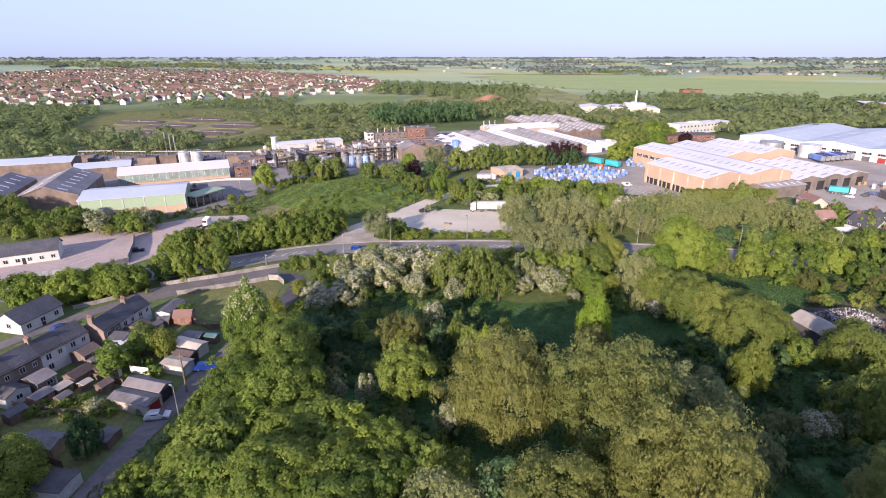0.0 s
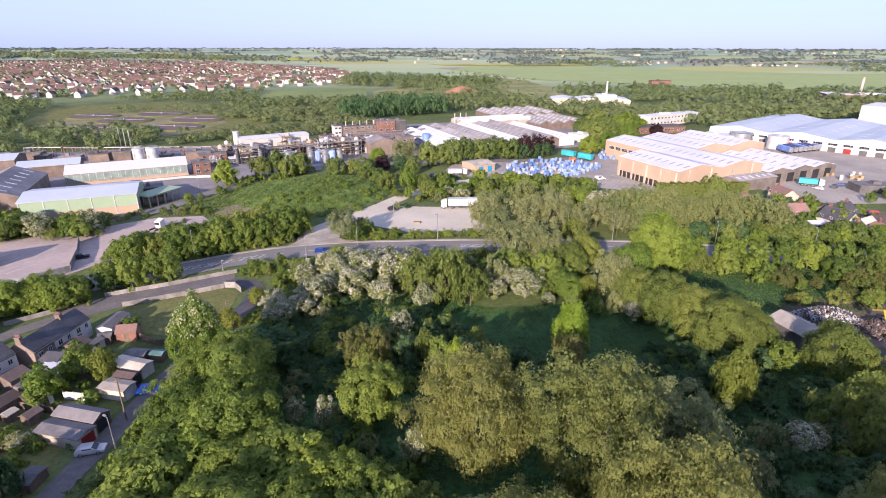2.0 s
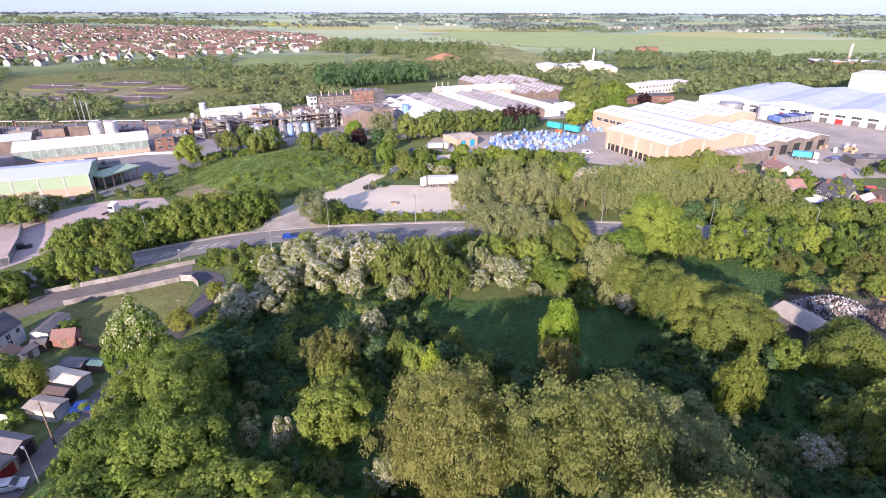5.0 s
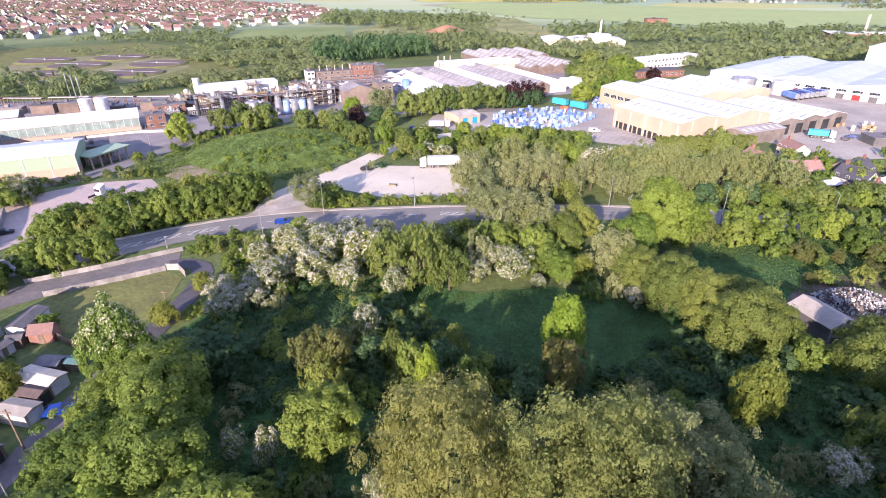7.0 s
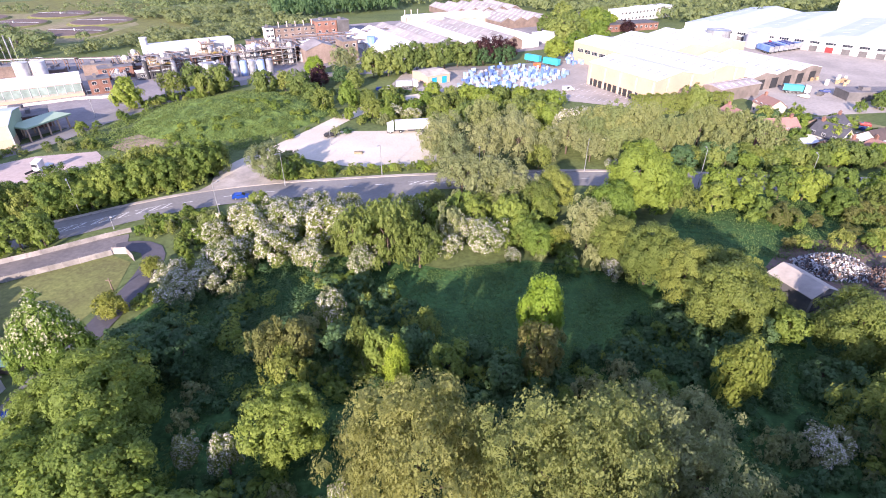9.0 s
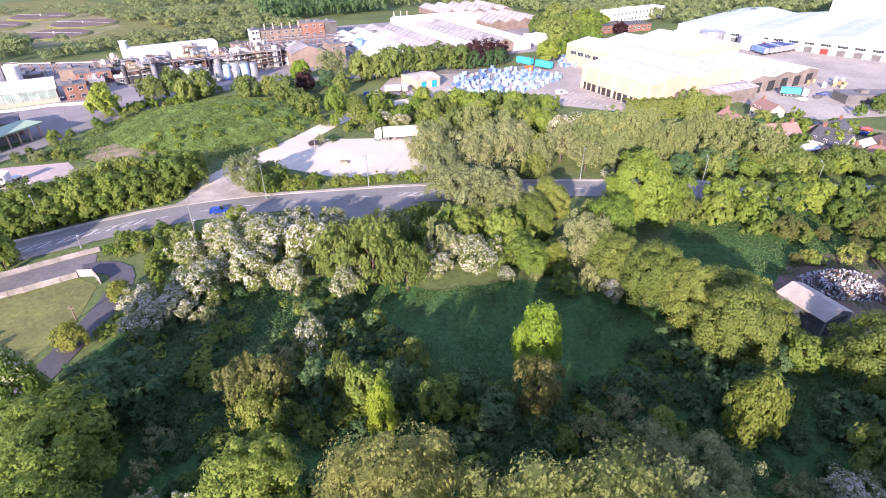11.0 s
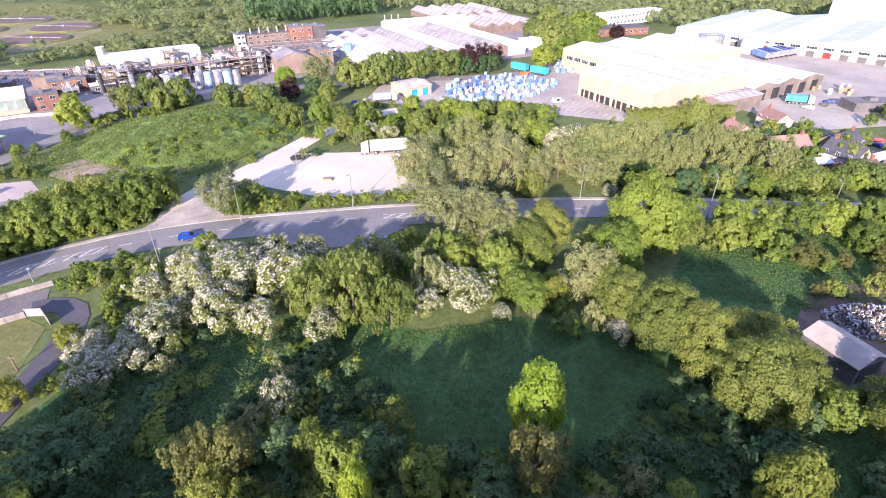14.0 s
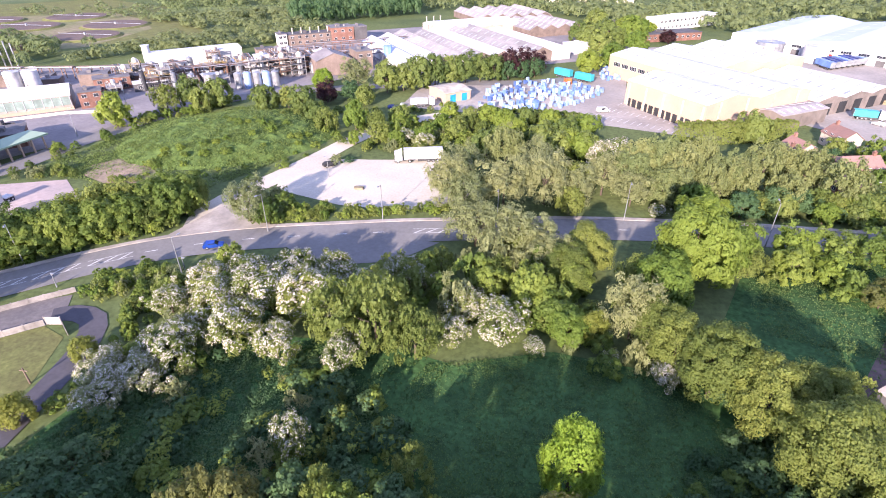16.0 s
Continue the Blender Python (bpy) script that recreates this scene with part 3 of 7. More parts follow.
def markings():
    """Dashes along the road."""
    g = Geo()
    for i in range(2, len(road_line) - 2):
        p, q = road_line[i], road_line[i + 1]
        if i % 3:
            continue
        d = (q - p).normalized()
        s = Vector((-d.y, d.x, 0)) * 0.09
        q = p + d * 2.6
        hatch = -110 < p.x < -85 or -30 < p.x < -5
        if not hatch:
            g.add([p - s + Vector((0, 0, 0.126)), q - s + Vector((0, 0, 0.126)), q + s + Vector((0, 0, 0.126)), p + s + Vector((0, 0, 0.126))], [(0, 1, 2, 3)])
            continue
        # slanting bars and edge lines of the hatched centre
        up = Vector((0, 0, 0.126))
        for k in range(3):
            a, b = p + d * (k * 2.8) - s * 10, p + d * (k * 2.8 + 2.6) + s * 10
            g.add([a + up, a + d * 0.4 + up, b + d * 0.4 + up, b + up], [(0, 1, 2, 3)])
        for side in (-11, 11):
            a, b = p + s * side, p + d * 8.4 + s * side
            g.add([a - s * 0.6 + up, b - s * 0.6 + up, b + s * 0.6 + up, a + s * 0.6 + up], [(0, 1, 2, 3)])
    solo("road_markings", g, PAINT, "worn white lane markings on the road", "marking", kind="stuff")
    for off in (5.5, -5.5):
        g = Geo()
        for i, p in enumerate(road_line):
            d = (road_line[min(len(road_line) - 1, i + 1)] - road_line[max(0, i - 1)]).normalized()
            s = Vector((-d.y, d.x, 0))
            a, b = p + s * (off - 0.65), p + s * (off + 0.65)
            g.v += [(a.x, a.y, 0.22), (b.x, b.y, 0.22), (a.x, a.y, 0.0), (b.x, b.y, 0.0)]
            if i:
                n = 4 * i
                g.f += [(n - 4, n, n + 1, n - 3), (n - 2, n + 2, n, n - 4), (n - 3, n + 1, n + 3, n - 1)]
        if off < 0:
            continue
        solo("pavement", g, PAVING, "pale footway with a kerb along the road", "pavement", kind="structure")


markings()


# ---- trees and shrubs ----
def leaf_quads(points, normals, size, rng, droop=0.0):
    """One bent leaf spray at each point: arrays of four corners."""
    n = len(points)
    side = rng.normal(size=(n, 3))
    if droop:
        side[:, 2] -= droop
    t = np.cross(normals, side)
    t /= np.linalg.norm(t, axis=1, keepdims=True) + 1e-9
    b = np.cross(normals, t)
    s = size * rng.uniform(0.6, 1.35, (n, 1))
    w = s * rng.uniform(0.45, 0.8, (n, 1))
    if droop:
        b = b * 0.4 + np.array([0, 0, -1.0]) * 0.6
    q = np.stack([points - b * s, points + t * w, points + b * s * 0.9 + normals * s * 0.2, points - t * w], 1)
    return q


def quads_mesh(name, quads, mats, slots=None):
    n = len(quads)
    me = bpy.data.meshes.new(name)
    me.vertices.add(4 * n)
    me.vertices.foreach_set("co", quads.reshape(-1).astype(np.float32))
    me.loops.add(4 * n)
    me.loops.foreach_set("vertex_index", np.arange(4 * n, dtype=np.int32))
    me.polygons.add(n)
    me.polygons.foreach_set("loop_start", np.arange(0, 4 * n, 4, dtype=np.int32))
    for m in mats:
        me.materials.append(m)
    if slots is not None:
        me.polygons.foreach_set("material_index", slots.astype(np.int32))
    me.update()
    me.validate()
    return me


def crown(seed, lobes, leaves, leaf, squash=1.0, droop=0.0, rough=0.25, low=-0.75, lobe=(0.22, 0.36), taper=0.0, wild=0.27, filled=True):
    """Leaf sprays of a crown of radius one, centred on nought: lobes spread over a lumpy shell."""
    rng = np.random.default_rng(seed)
    k = np.arange(lobes) + 0.5
    z = 1 - (1 - low) * k / lobes
    a = k * 2.39996 + rng.uniform(-0.4, 0.4, lobes)
    r = np.sqrt(np.maximum(0, 1 - z * z))
    d = np.stack([r * np.cos(a), r * np.sin(a), z], 1)
    ph = rng.uniform(0, 6.28, 4)
    lump = 1 + rough * (np.sin(3 * a + ph[0]) * r * 0.5 + np.sin(2 * a + ph[1] + 2 * z) * 0.4 + rng.normal(size=lobes) * 0.35)
    rad = rng.uniform(lobe[0], lobe[1], lobes)
    c = d * ((1 - rad * 0.85) * lump)[:, None]
    inner = rng.uniform(0, 1, lobes) < 0.16
    c[inner] *= 0.6
    if taper:
        c[:, :2] *= (1 - taper * np.maximum(0, c[:, 2:3]))
    quads = []
    for i in range(lobes):
        n = rng.normal(size=(leaves, 3))
        n /= np.linalg.norm(n, axis=1, keepdims=True)
        flip = (n @ d[i]) + 0.35 * n[:, 2] < -0.25
        n[flip] *= -1
        p = c[i] + n * rad[i] * rng.uniform(0.72, 1.12, (leaves, 1)) * np.array([1, 1, 0.85 + droop * 0.6])
        face = n * 0.6 + d[i] * 0.35 + rng.normal(size=(leaves, 3)) * wild + np.array([0, 0, 0.3])
        face /= np.linalg.norm(face, axis=1, keepdims=True)
        quads.append(leaf_quads(p, face, leaf, rng, droop))
    # inside each lobe a small mass of leaf closes the gaps
    if filled:
        cube = np.array([[(-1, -1, 1), (1, -1, 1), (1, 1, 1), (-1, 1, 1)], [(-1, -1, -1), (-1, -1, 1), (-1, 1, 1), (-1, 1, -1)], [(1, -1, -1), (1, 1, -1), (1, 1, 1), (1, -1, 1)],
                         [(-1, -1, -1), (1, -1, -1), (1, -1, 1), (-1, -1, 1)], [(-1, 1, -1), (-1, 1, 1), (1, 1, 1), (1, 1, -1)]]) * 0.36
        for i in range(lobes):
            t = rng.uniform(0, 6.28)
            turn = np.array([(math.cos(t), math.sin(t), 0), (-math.sin(t), math.cos(t), 0), (0, 0, 1)])
            quads.append(c[i] + (cube @ turn) * rad[i])
    q = np.concatenate(quads)
    q[:, :, 2] *= squash
    return q


def trunk_mesh(seed):
    """Tapered trunk with limbs, of height one to the crown's middle."""
    rng = random.Random(seed)
    g = Geo()
    g.tube(0, 0, -0.02, 0.55, 0.045, 8, 0.032)
    g.tube(0, 0, 0.55, 1.1, 0.032, 8, 0.012)
    for i in range(6):
        a = i * 1.05 + rng.uniform(-0.3, 0.3)
        z = rng.uniform(0.4, 0.75)
        g.bar((0, 0, z), (0.34 * math.cos(a), 0.34 * math.sin(a), z + rng.uniform(0.2, 0.4)), 0.013, 5)
    return g.mesh("trunk", BARK)


TRUNKS = [trunk_mesh(s) for s in range(3)]
# kind: leaf, lobes, leaves in a lobe, leaf size, squash, droop, roughness
CROWNS = {}


def species(key, mat, count, lobes, leaves, leaf, squash=1.0, droop=0.0, rough=0.25, low=-0.75, blossom=0.0, lobe=(0.22, 0.36), taper=0.0):
    made = []
    for s in range(count):
        q = crown(sum(map(ord, key)) * 7 + s, lobes, leaves, leaf, squash, droop, rough, low, lobe, taper)
        slots = None
        mats = [mat]
        if blossom:
            rng = np.random.default_rng(s)
            mats = [mat, L_CANDLE if key == "chestnut" else L_BLOSSOM]
            blob = np.concatenate([np.repeat(rng.uniform(0, 1, lobes), leaves), np.zeros(len(q) - lobes * leaves) - 1])
            up = q[:, :, 2].mean(1)
            chance = blossom * (0.4 + 0.9 * blob) * (0.75 + 0.4 * np.clip(up, -0.5, 1))
            if key == "chestnut":
                chance = chance * 1.8 * (up > 0.3)
            slots = (rng.uniform(0, 1, len(q)) < chance).astype(int)
        made.append(quads_mesh("crown", q, mats, slots))
    CROWNS[key] = made


species("willow", L_WILLOW, 3, 170, 180, 0.031, 1.12, 0.5, 0.42, lobe=(0.12, 0.28))
species("silver", L_SILVER, 3, 90, 84, 0.050, 1.15, 0.4, 0.42, lobe=(0.14, 0.30))
species("broad", L_GREEN, 4, 110, 90, 0.046, 1.05, 0.0, 0.38, lobe=(0.14, 0.30))
species("chestnut", L_LIME, 1, 130, 110, 0.040, 1.3, 0.0, 0.25, blossom=0.16, lobe=(0.14, 0.28), taper=0.25)
species("round", L_OLIVE, 3, 120, 140, 0.034, 0.95, 0.0, 0.26, lobe=(0.16, 0.30))
species("lime", L_LIME, 3, 58, 40, 0.088, 1.05, 0.0, 0.36, lobe=(0.18, 0.33))
species("limefine", L_LIME, 2, 110, 80, 0.055, 1.0, 0.0, 0.32, lobe=(0.16, 0.31))
species("bright", L_BRIGHT, 1, 70, 80, 0.062, 1.25, 0.0, 0.2, lobe=(0.18, 0.32))
species("poplar", L_POPLAR, 3, 90, 70, 0.062, 1.5, 0.3, 0.4, lobe=(0.14, 0.28))
species("medium", L_GREEN2, 4, 46, 40, 0.10, 1.05, 0.0, 0.36, lobe=(0.18, 0.34))
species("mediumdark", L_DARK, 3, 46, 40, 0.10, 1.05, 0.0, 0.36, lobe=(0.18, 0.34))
species("mediumolive", L_OLIVE, 3, 46, 44, 0.092, 1.05, 0.2, 0.36, lobe=(0.18, 0.34))
species("hawthorn", L_OLIVE, 3, 56, 104, 0.050, 0.85, 0.0, 0.42, low=-0.5, blossom=0.55, lobe=(0.16, 0.32))
species("pinkgrey", L_SILVER, 2, 50, 96, 0.052, 0.85, 0.0, 0.42, low=-0.5, blossom=0.5, lobe=(0.16, 0.32))
species("gold", L_GOLD, 2, 50, 46, 0.085, 1.2, 0.0, 0.3)
species("bronze", L_BROWN, 2, 50, 46, 0.085, 1.3, 0.0, 0.4, lobe=(0.16, 0.32))
species("copper", L_COPPER, 1, 40, 36, 0.11, 1.0, 0.0, 0.3)
species("shrub", L_GREEN2, 4, 18, 25, 0.16, 0.75, 0.0, 0.4, low=-0.35)
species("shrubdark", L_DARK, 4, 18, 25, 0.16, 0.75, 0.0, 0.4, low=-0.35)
species("shrubolive", L_OLIVE, 3, 18, 25, 0.16, 0.75, 0.1, 0.4, low=-0.35)
species("shrubsilver", L_SILVER, 2, 18, 25, 0.16, 0.8, 0.2, 0.4, low=-0.35)
species("hedge", L_LIME, 3, 18, 25, 0.16, 0.9, 0.0, 0.3, low=-0.6)
species("conifer", L_DARK, 1, 50, 40, 0.11, 1.9, 0.2, 0.15, taper=0.6)
# crowns for trees that stand far off
species("medium_far", L_GREEN3, 4, 40, 30, 0.125, 1.05, 0.0, 0.32)
species("mediumdark_far", L_DARK, 3, 40, 30, 0.125, 1.05, 0.0, 0.32)
species("mediumolive_far", L_OLIVE, 3, 40, 30, 0.125, 1.05, 0.2, 0.32)
species("lime_far", L_LIME, 3, 40, 30, 0.125, 1.05, 0.0, 0.32)
species("broad_far", L_GREEN3, 3, 50, 34, 0.11, 1.05, 0.0, 0.34)

LABELS = {"willow": "tall crack willow with grey-green drooping leaves", "silver": "silver-grey willow tree with fine leaves", "broad": "large broadleaf tree in dense mid-green leaf",
          "chestnut": "horse chestnut with white flower candles among green leaves", "round": "rounded olive-green broadleaf tree", "lime": "fresh lime-green tree with layered leaves", "limefine": "large fresh lime-green tree with dense leaves",
          "bright": "bright golden-green young tree standing in the meadow", "poplar": "slender grey-green poplar in a belt of trees", "medium": "medium broadleaf tree in green leaf",
          "mediumdark": "dark green broadleaf tree, shade partly in its leaf colour", "mediumolive": "medium olive-green broadleaf tree", "hawthorn": "hawthorn covered with white blossom", "pinkgrey": "pale blossoming bush with grey leaves",
          "gold": "tree with golden spring leaves", "bronze": "thin tree with bronze-brown young leaves", "copper": "dark purple copper-leaved tree", "shrub": "leafy green shrub in the scrub",
          "shrubdark": "dark green undergrowth shrub, shade partly in its leaf colour", "shrubolive": "olive-green bush in rough scrub", "shrubsilver": "grey-leaved sallow bush among scrub", "hedge": "fresh green bush in a hedge", "conifer": "dark conical garden conifer"}
NAMES = {"willow": "willow_tree", "silver": "silver_willow", "chestnut": "chestnut_tree", "round": "round_tree", "lime": "lime_tree", "limefine": "lime_tree", "bright": "golden_tree", "poplar": "poplar_tree", "broad": "large_tree",
         "hawthorn": "hawthorn_bush", "pinkgrey": "blossom_bush", "gold": "gold_tree", "bronze": "bronze_tree", "copper": "copper_tree", "shrub": "shrub", "shrubdark": "undergrowth_bush",
         "shrubolive": "scrub_bush", "shrubsilver": "sallow_bush", "hedge": "hedge_bush", "conifer": "conifer", "mediumolive": "olive_tree", "mediumdark": "shade_tree"}
rnd = random.Random(5)


def tree(key, x, y, h, r, z=0.0, group=""):
    """A tree of height h and crown radius r on the ground at x, y."""
    low = key.startswith(("shrub", "hedge"))
    far = y > 172 and key + "_far" in CROWNS
    me = rnd.choice(CROWNS[key + "_far" if far else key])
    co = max(abs(v.co.z) for v in (me.vertices[i] for i in range(0, len(me.vertices), 97)))
    up = h * (0.5 if not low else 0.62)
    mid = h - up
    turn = rnd.uniform(0, 360)
    if low:
        name, label = NAMES[key], LABELS[key]
        if key == "shrub" and group == "garden bushes":
            name, label = "garden_shrub", "leafy green shrub in a back garden"
        elif key == "shrub" and y > 125:
            name, label = "wayside_shrub", "leafy green shrub on rough open ground"
        ob = new(name, me)
        ob.matrix_world = pose(x, y, z + mid, 0, 0, turn) @ Matrix.Diagonal((r, r, up / co, 1))
        return tagged(ob, label, "bush", group or "scrub bushes")
    ob = thing(NAMES.get(key, "tree"), pose(x, y, z, 0, 0, turn), LABELS[key], "tree", group or "trees of the valley")
    part("crown", me, None, ob, m=pose(0, 0, mid) @ Matrix.Diagonal((r, r, up / co, 1)))
    part("trunk", rnd.choice(TRUNKS), None, ob, m=Matrix.Diagonal((mid * 1.1, mid * 1.1, mid * 1.15, 1)))
    return ob


# the large trees nearest the camera's way
tree("willow", -6.5, 70.0, 20, 8.6)
tree("willow", 10.5, 68.5, 22.2, 9.0)
tree("willow", 18.5, 55, 21.5, 8.0)
tree("willow", 2, 50, 16, 7)
tree("silver", -10, 46, 13, 6.5)
tree("silver", 22, 72, 17, 6)
tree("broad", -24.5, 76.5, 12.4, 4.8)
tree("broad", -49.5, 76.5, 15.6, 7.0)
tree("broad", -44, 68, 13.5, 6.2)
tree("broad", -53, 67, 11.5, 5)
tree("chestnut", -61.3, 84.1, 18.2, 4.9)
tree("broad", -56, 75, 11, 5)
tree("broad", -38, 60, 9, 5.5)
tree("lime", -28, 60, 9, 4.5)
tree("lime", -48, 58, 9, 5)
tree("broad", -36, 48, 12, 6)
tree("broad", -24, 44, 11, 6)
tree("round", 39.5, 107.5, 14.6, 6.0)
tree("round", 30.5, 121.5, 13.5, 5.4)
tree("round", 26.5, 127, 11.5, 4.4)
tree("round", 41.5, 117.5, 11.5, 4.6)
tree("round", 35.8, 116.5, 13, 4.8)
tree("round", 46.5, 113, 10, 4.0)
tree("round", 24, 131.5, 10.5, 3.8)
tree("gold", 36.5, 92, 12, 3.2)
tree("bright", 9.0, 101.6, 13.7, 3.5)
tree("bronze", 8.6, 94, 10.8, 3.2)
tree("bright", -12.2, 87.8, 11.0, 2.0)
tree("bronze", -29, 92.5, 10.5, 2.8)
tree("bronze", -33, 91.5, 10, 2.8)
tree("mediumolive", -29.5, 88.5, 7, 3.0)
tree("silver", 21, 133.5, 13.2, 4.5)
tree("limefine", 27, 142, 12.5, 5.2)
tree("limefine", 34.2, 151.8, 18.4, 7.0)
tree("limefine", 41, 157, 12, 5.0)
tree("silver", -8, 160, 12.5, 6.0)
tree("silver", 1, 155, 13, 6.5)
tree("silver", 6, 150, 11, 5.5)
tree("silver", -12, 174.5, 13, 5.5)
tree("silver", -62.3, 163.2, 11.2, 4.9)
tree("medium", -57.2, 162.4, 6, 2.8)
tree("round", 58, 103, 13.5, 5.8)
tree("hawthorn", -36, 131, 10, 5.5)
tree("hawthorn", -44, 131, 9.5, 5.0)
tree("hawthorn", -50, 128, 9, 5.0)
tree("hawthorn", -30, 129, 9, 4.5)
tree("hawthorn", -56, 134, 7.5, 4.2)
tree("hawthorn", -49, 137, 8, 4.4)
tree("hawthorn", -41, 139.5, 8, 4.4)
tree("hawthorn", -33, 141, 7.5, 4.0)
tree("medium", -56.5, 144, 5, 2.8)
tree("hawthorn", -25, 136, 7.5, 3.8)
tree("hawthorn", -19, 141, 7, 3.4)
tree("hawthorn", -60, 128, 6, 3.2)
tree("hawthorn", -51.3, 115.5, 8.5, 4.2)
tree("hawthorn", -44, 122, 8.5, 4.4)
tree("pinkgrey", -56.6, 106.5, 6.5, 3.6)
tree("pinkgrey", -60, 111, 6, 3.2)
tree("pinkgrey", -53, 110.5, 6.5, 3.6)
tree("gold", -66.6, 114.6, 4.2, 2.4)
tree("mediumolive", -20.5, 123.5, 14.0, 6.0)
tree("mediumolive", -28, 125, 12.5, 5)
tree("mediumolive", -14, 123, 11, 4.2)
tree("mediumolive", -23, 132, 10, 4.2)
tree("hawthorn", -24.5, 119.5, 7.5, 3.2)
tree("hawthorn", -35.7, 119, 7.5, 3.4)
tree("hawthorn", -0.5, 130, 8.5, 4.4)
tree("hawthorn", -6.5, 133.5, 7.5, 3.4)
tree("hawthorn", -8.5, 127, 6, 2.6)
tree("hawthorn", -26.2, 102, 8.4, 2.3)
tree("hawthorn", 4.8, 126.8, 3.4, 1.8)
tree("pinkgrey", 24.5, 122.8, 5.0, 2.4)


# ---- building kit ----
def frame_mesh(w, h, bars=1):
    """A window frame in the xz plane, facing -y."""
    g = Geo()
    t = 0.09
    g.box(-w / 2, w / 2, -0.06, 0.04, -h / 2, -h / 2 + t).box(-w / 2, w / 2, -0.06, 0.04, h / 2 - t, h / 2)
    for i in range(bars + 2):
        x = -w / 2 + t / 2 + (w - t) * i / (bars + 1)
        g.box(x - t / 2, x + t / 2, -0.058, 0.038, -h / 2 + t, h / 2 - t)
    return g


PANES = {}


def window(parent, x, y, z, w, h, turn=0, bars=1):
    key = (w, h, bars)
    if key not in PANES:
        PANES[key] = (frame_mesh(w, h, bars).mesh("window", WHITEPAINT), Geo().box(-w / 2 + 0.05, w / 2 - 0.05, -0.03, 0.02, -h / 2 + 0.05, h / 2 - 0.05).mesh("pane", GLASS))
    f, p = PANES[key]
    ob = part("window", f, None, parent, m=pose(x, y, z, 0, 0, turn))
    part("pane", p, None, ob)
    return ob


SHEETS = {}


def hall(name, x, y, turn, length, depth, h, bays, wall, roof, label, rise=2.0, lights=0, base=None, base_h=2.0, axis="y", group="", sheet=SKYLIGHT):
    """A works hall: pitched bays side by side, ridges running back (axis y) or along the front (axis x)."""
    ob = thing(name, pose(x, y, 0, 0, 0, turn), label, "building", group)
    if axis == "y":
        w = length / bays
        g = Geo()
        for i in range(bays):
            g.gable(i * w, (i + 1) * w, 0, depth, 0, h, h + rise, "y")
        part("wall", g, wall, ob)
        for i in range(bays):
            part("roof", Geo().roof(i * w + 0.01, (i + 1) * w - 0.01, 0, depth, h + 0.02, h + rise + 0.02, "y", 0.18, 0.0 if bays > 1 else 0.3), roof, ob)
            if lights:
                slope = math.atan2(rise, w / 2)
                key = ("l", round(w, 2), round(rise, 2))
                if key not in SHEETS:
                    SHEETS[key] = Geo().box(-min(1.9, w * 0.14), min(1.9, w * 0.14), -0.5, 0.5, 0, 0.06).mesh("rooflight", sheet)
                for k in range(lights):
                    yy = depth * (k + 0.5) / lights
                    for side in (-1, 1):
                        part("rooflight", SHEETS[key], None, ob, m=pose(i * w + w / 2 + side * w * 0.25, yy, h + 0.22 + rise / 2, 0, math.degrees(slope) * side, 0))
    else:
        w = depth / bays
        g = Geo()
        for i in range(bays):
            g.gable(0, length, i * w, (i + 1) * w, 0, h, h + rise, "x")
        part("wall", g, wall, ob)
        for i in range(bays):
            part("roof", Geo().roof(0, length, i * w + 0.01, (i + 1) * w - 0.01, h + 0.02, h + rise + 0.02, "x", 0.18, 0.0 if bays > 1 else 0.3), roof, ob)
            if lights:
                slope = math.atan2(rise, w / 2)
                key = ("x", round(w, 2), round(rise, 2))
                if key not in SHEETS:
                    SHEETS[key] = Geo().box(-0.5, 0.5, -min(1.9, w * 0.14), min(1.9, w * 0.14), 0, 0.06).mesh("rooflight", sheet)
                for k in range(lights):
                    xx = length * (k + 0.5) / lights
                    for side in (-1, 1):
                        part("rooflight", SHEETS[key], None, ob, m=pose(xx, i * w + w / 2 + side * w * 0.25, h + 0.22 + rise / 2, -math.degrees(slope) * side, 0, 0))
    if base:
        part("plinth", Geo().box(-0.06, length + 0.06, -0.06, depth + 0.06, 0, base_h), base, ob)
    return ob


def slab_building(name, x, y, turn, length, depth, h, wall, roof, label, floors=2, windows=True, group=""):
    """A flat-roofed block with rows of windows on its front and left side."""
    ob = thing(name, pose(x, y, 0, 0, 0, turn), label, "building", group)
    part("wall", Geo().box(0, length, 0, depth, 0, h), wall, ob)
    part("roof", Geo().box(-0.2, length + 0.2, -0.2, depth + 0.2, h, h + 0.3).box(length * 0.3, length * 0.45, depth * 0.3, depth * 0.6, h + 0.3, h + 1.6), roof, ob)
    if windows:
        for f in range(floors):
            n = max(2, int(length / 4))
            for i in range(n):
                window(ob, length * (i + 0.5) / n, -0.02, h * (f + 0.55) / floors, 1.8, 1.4)
    return ob


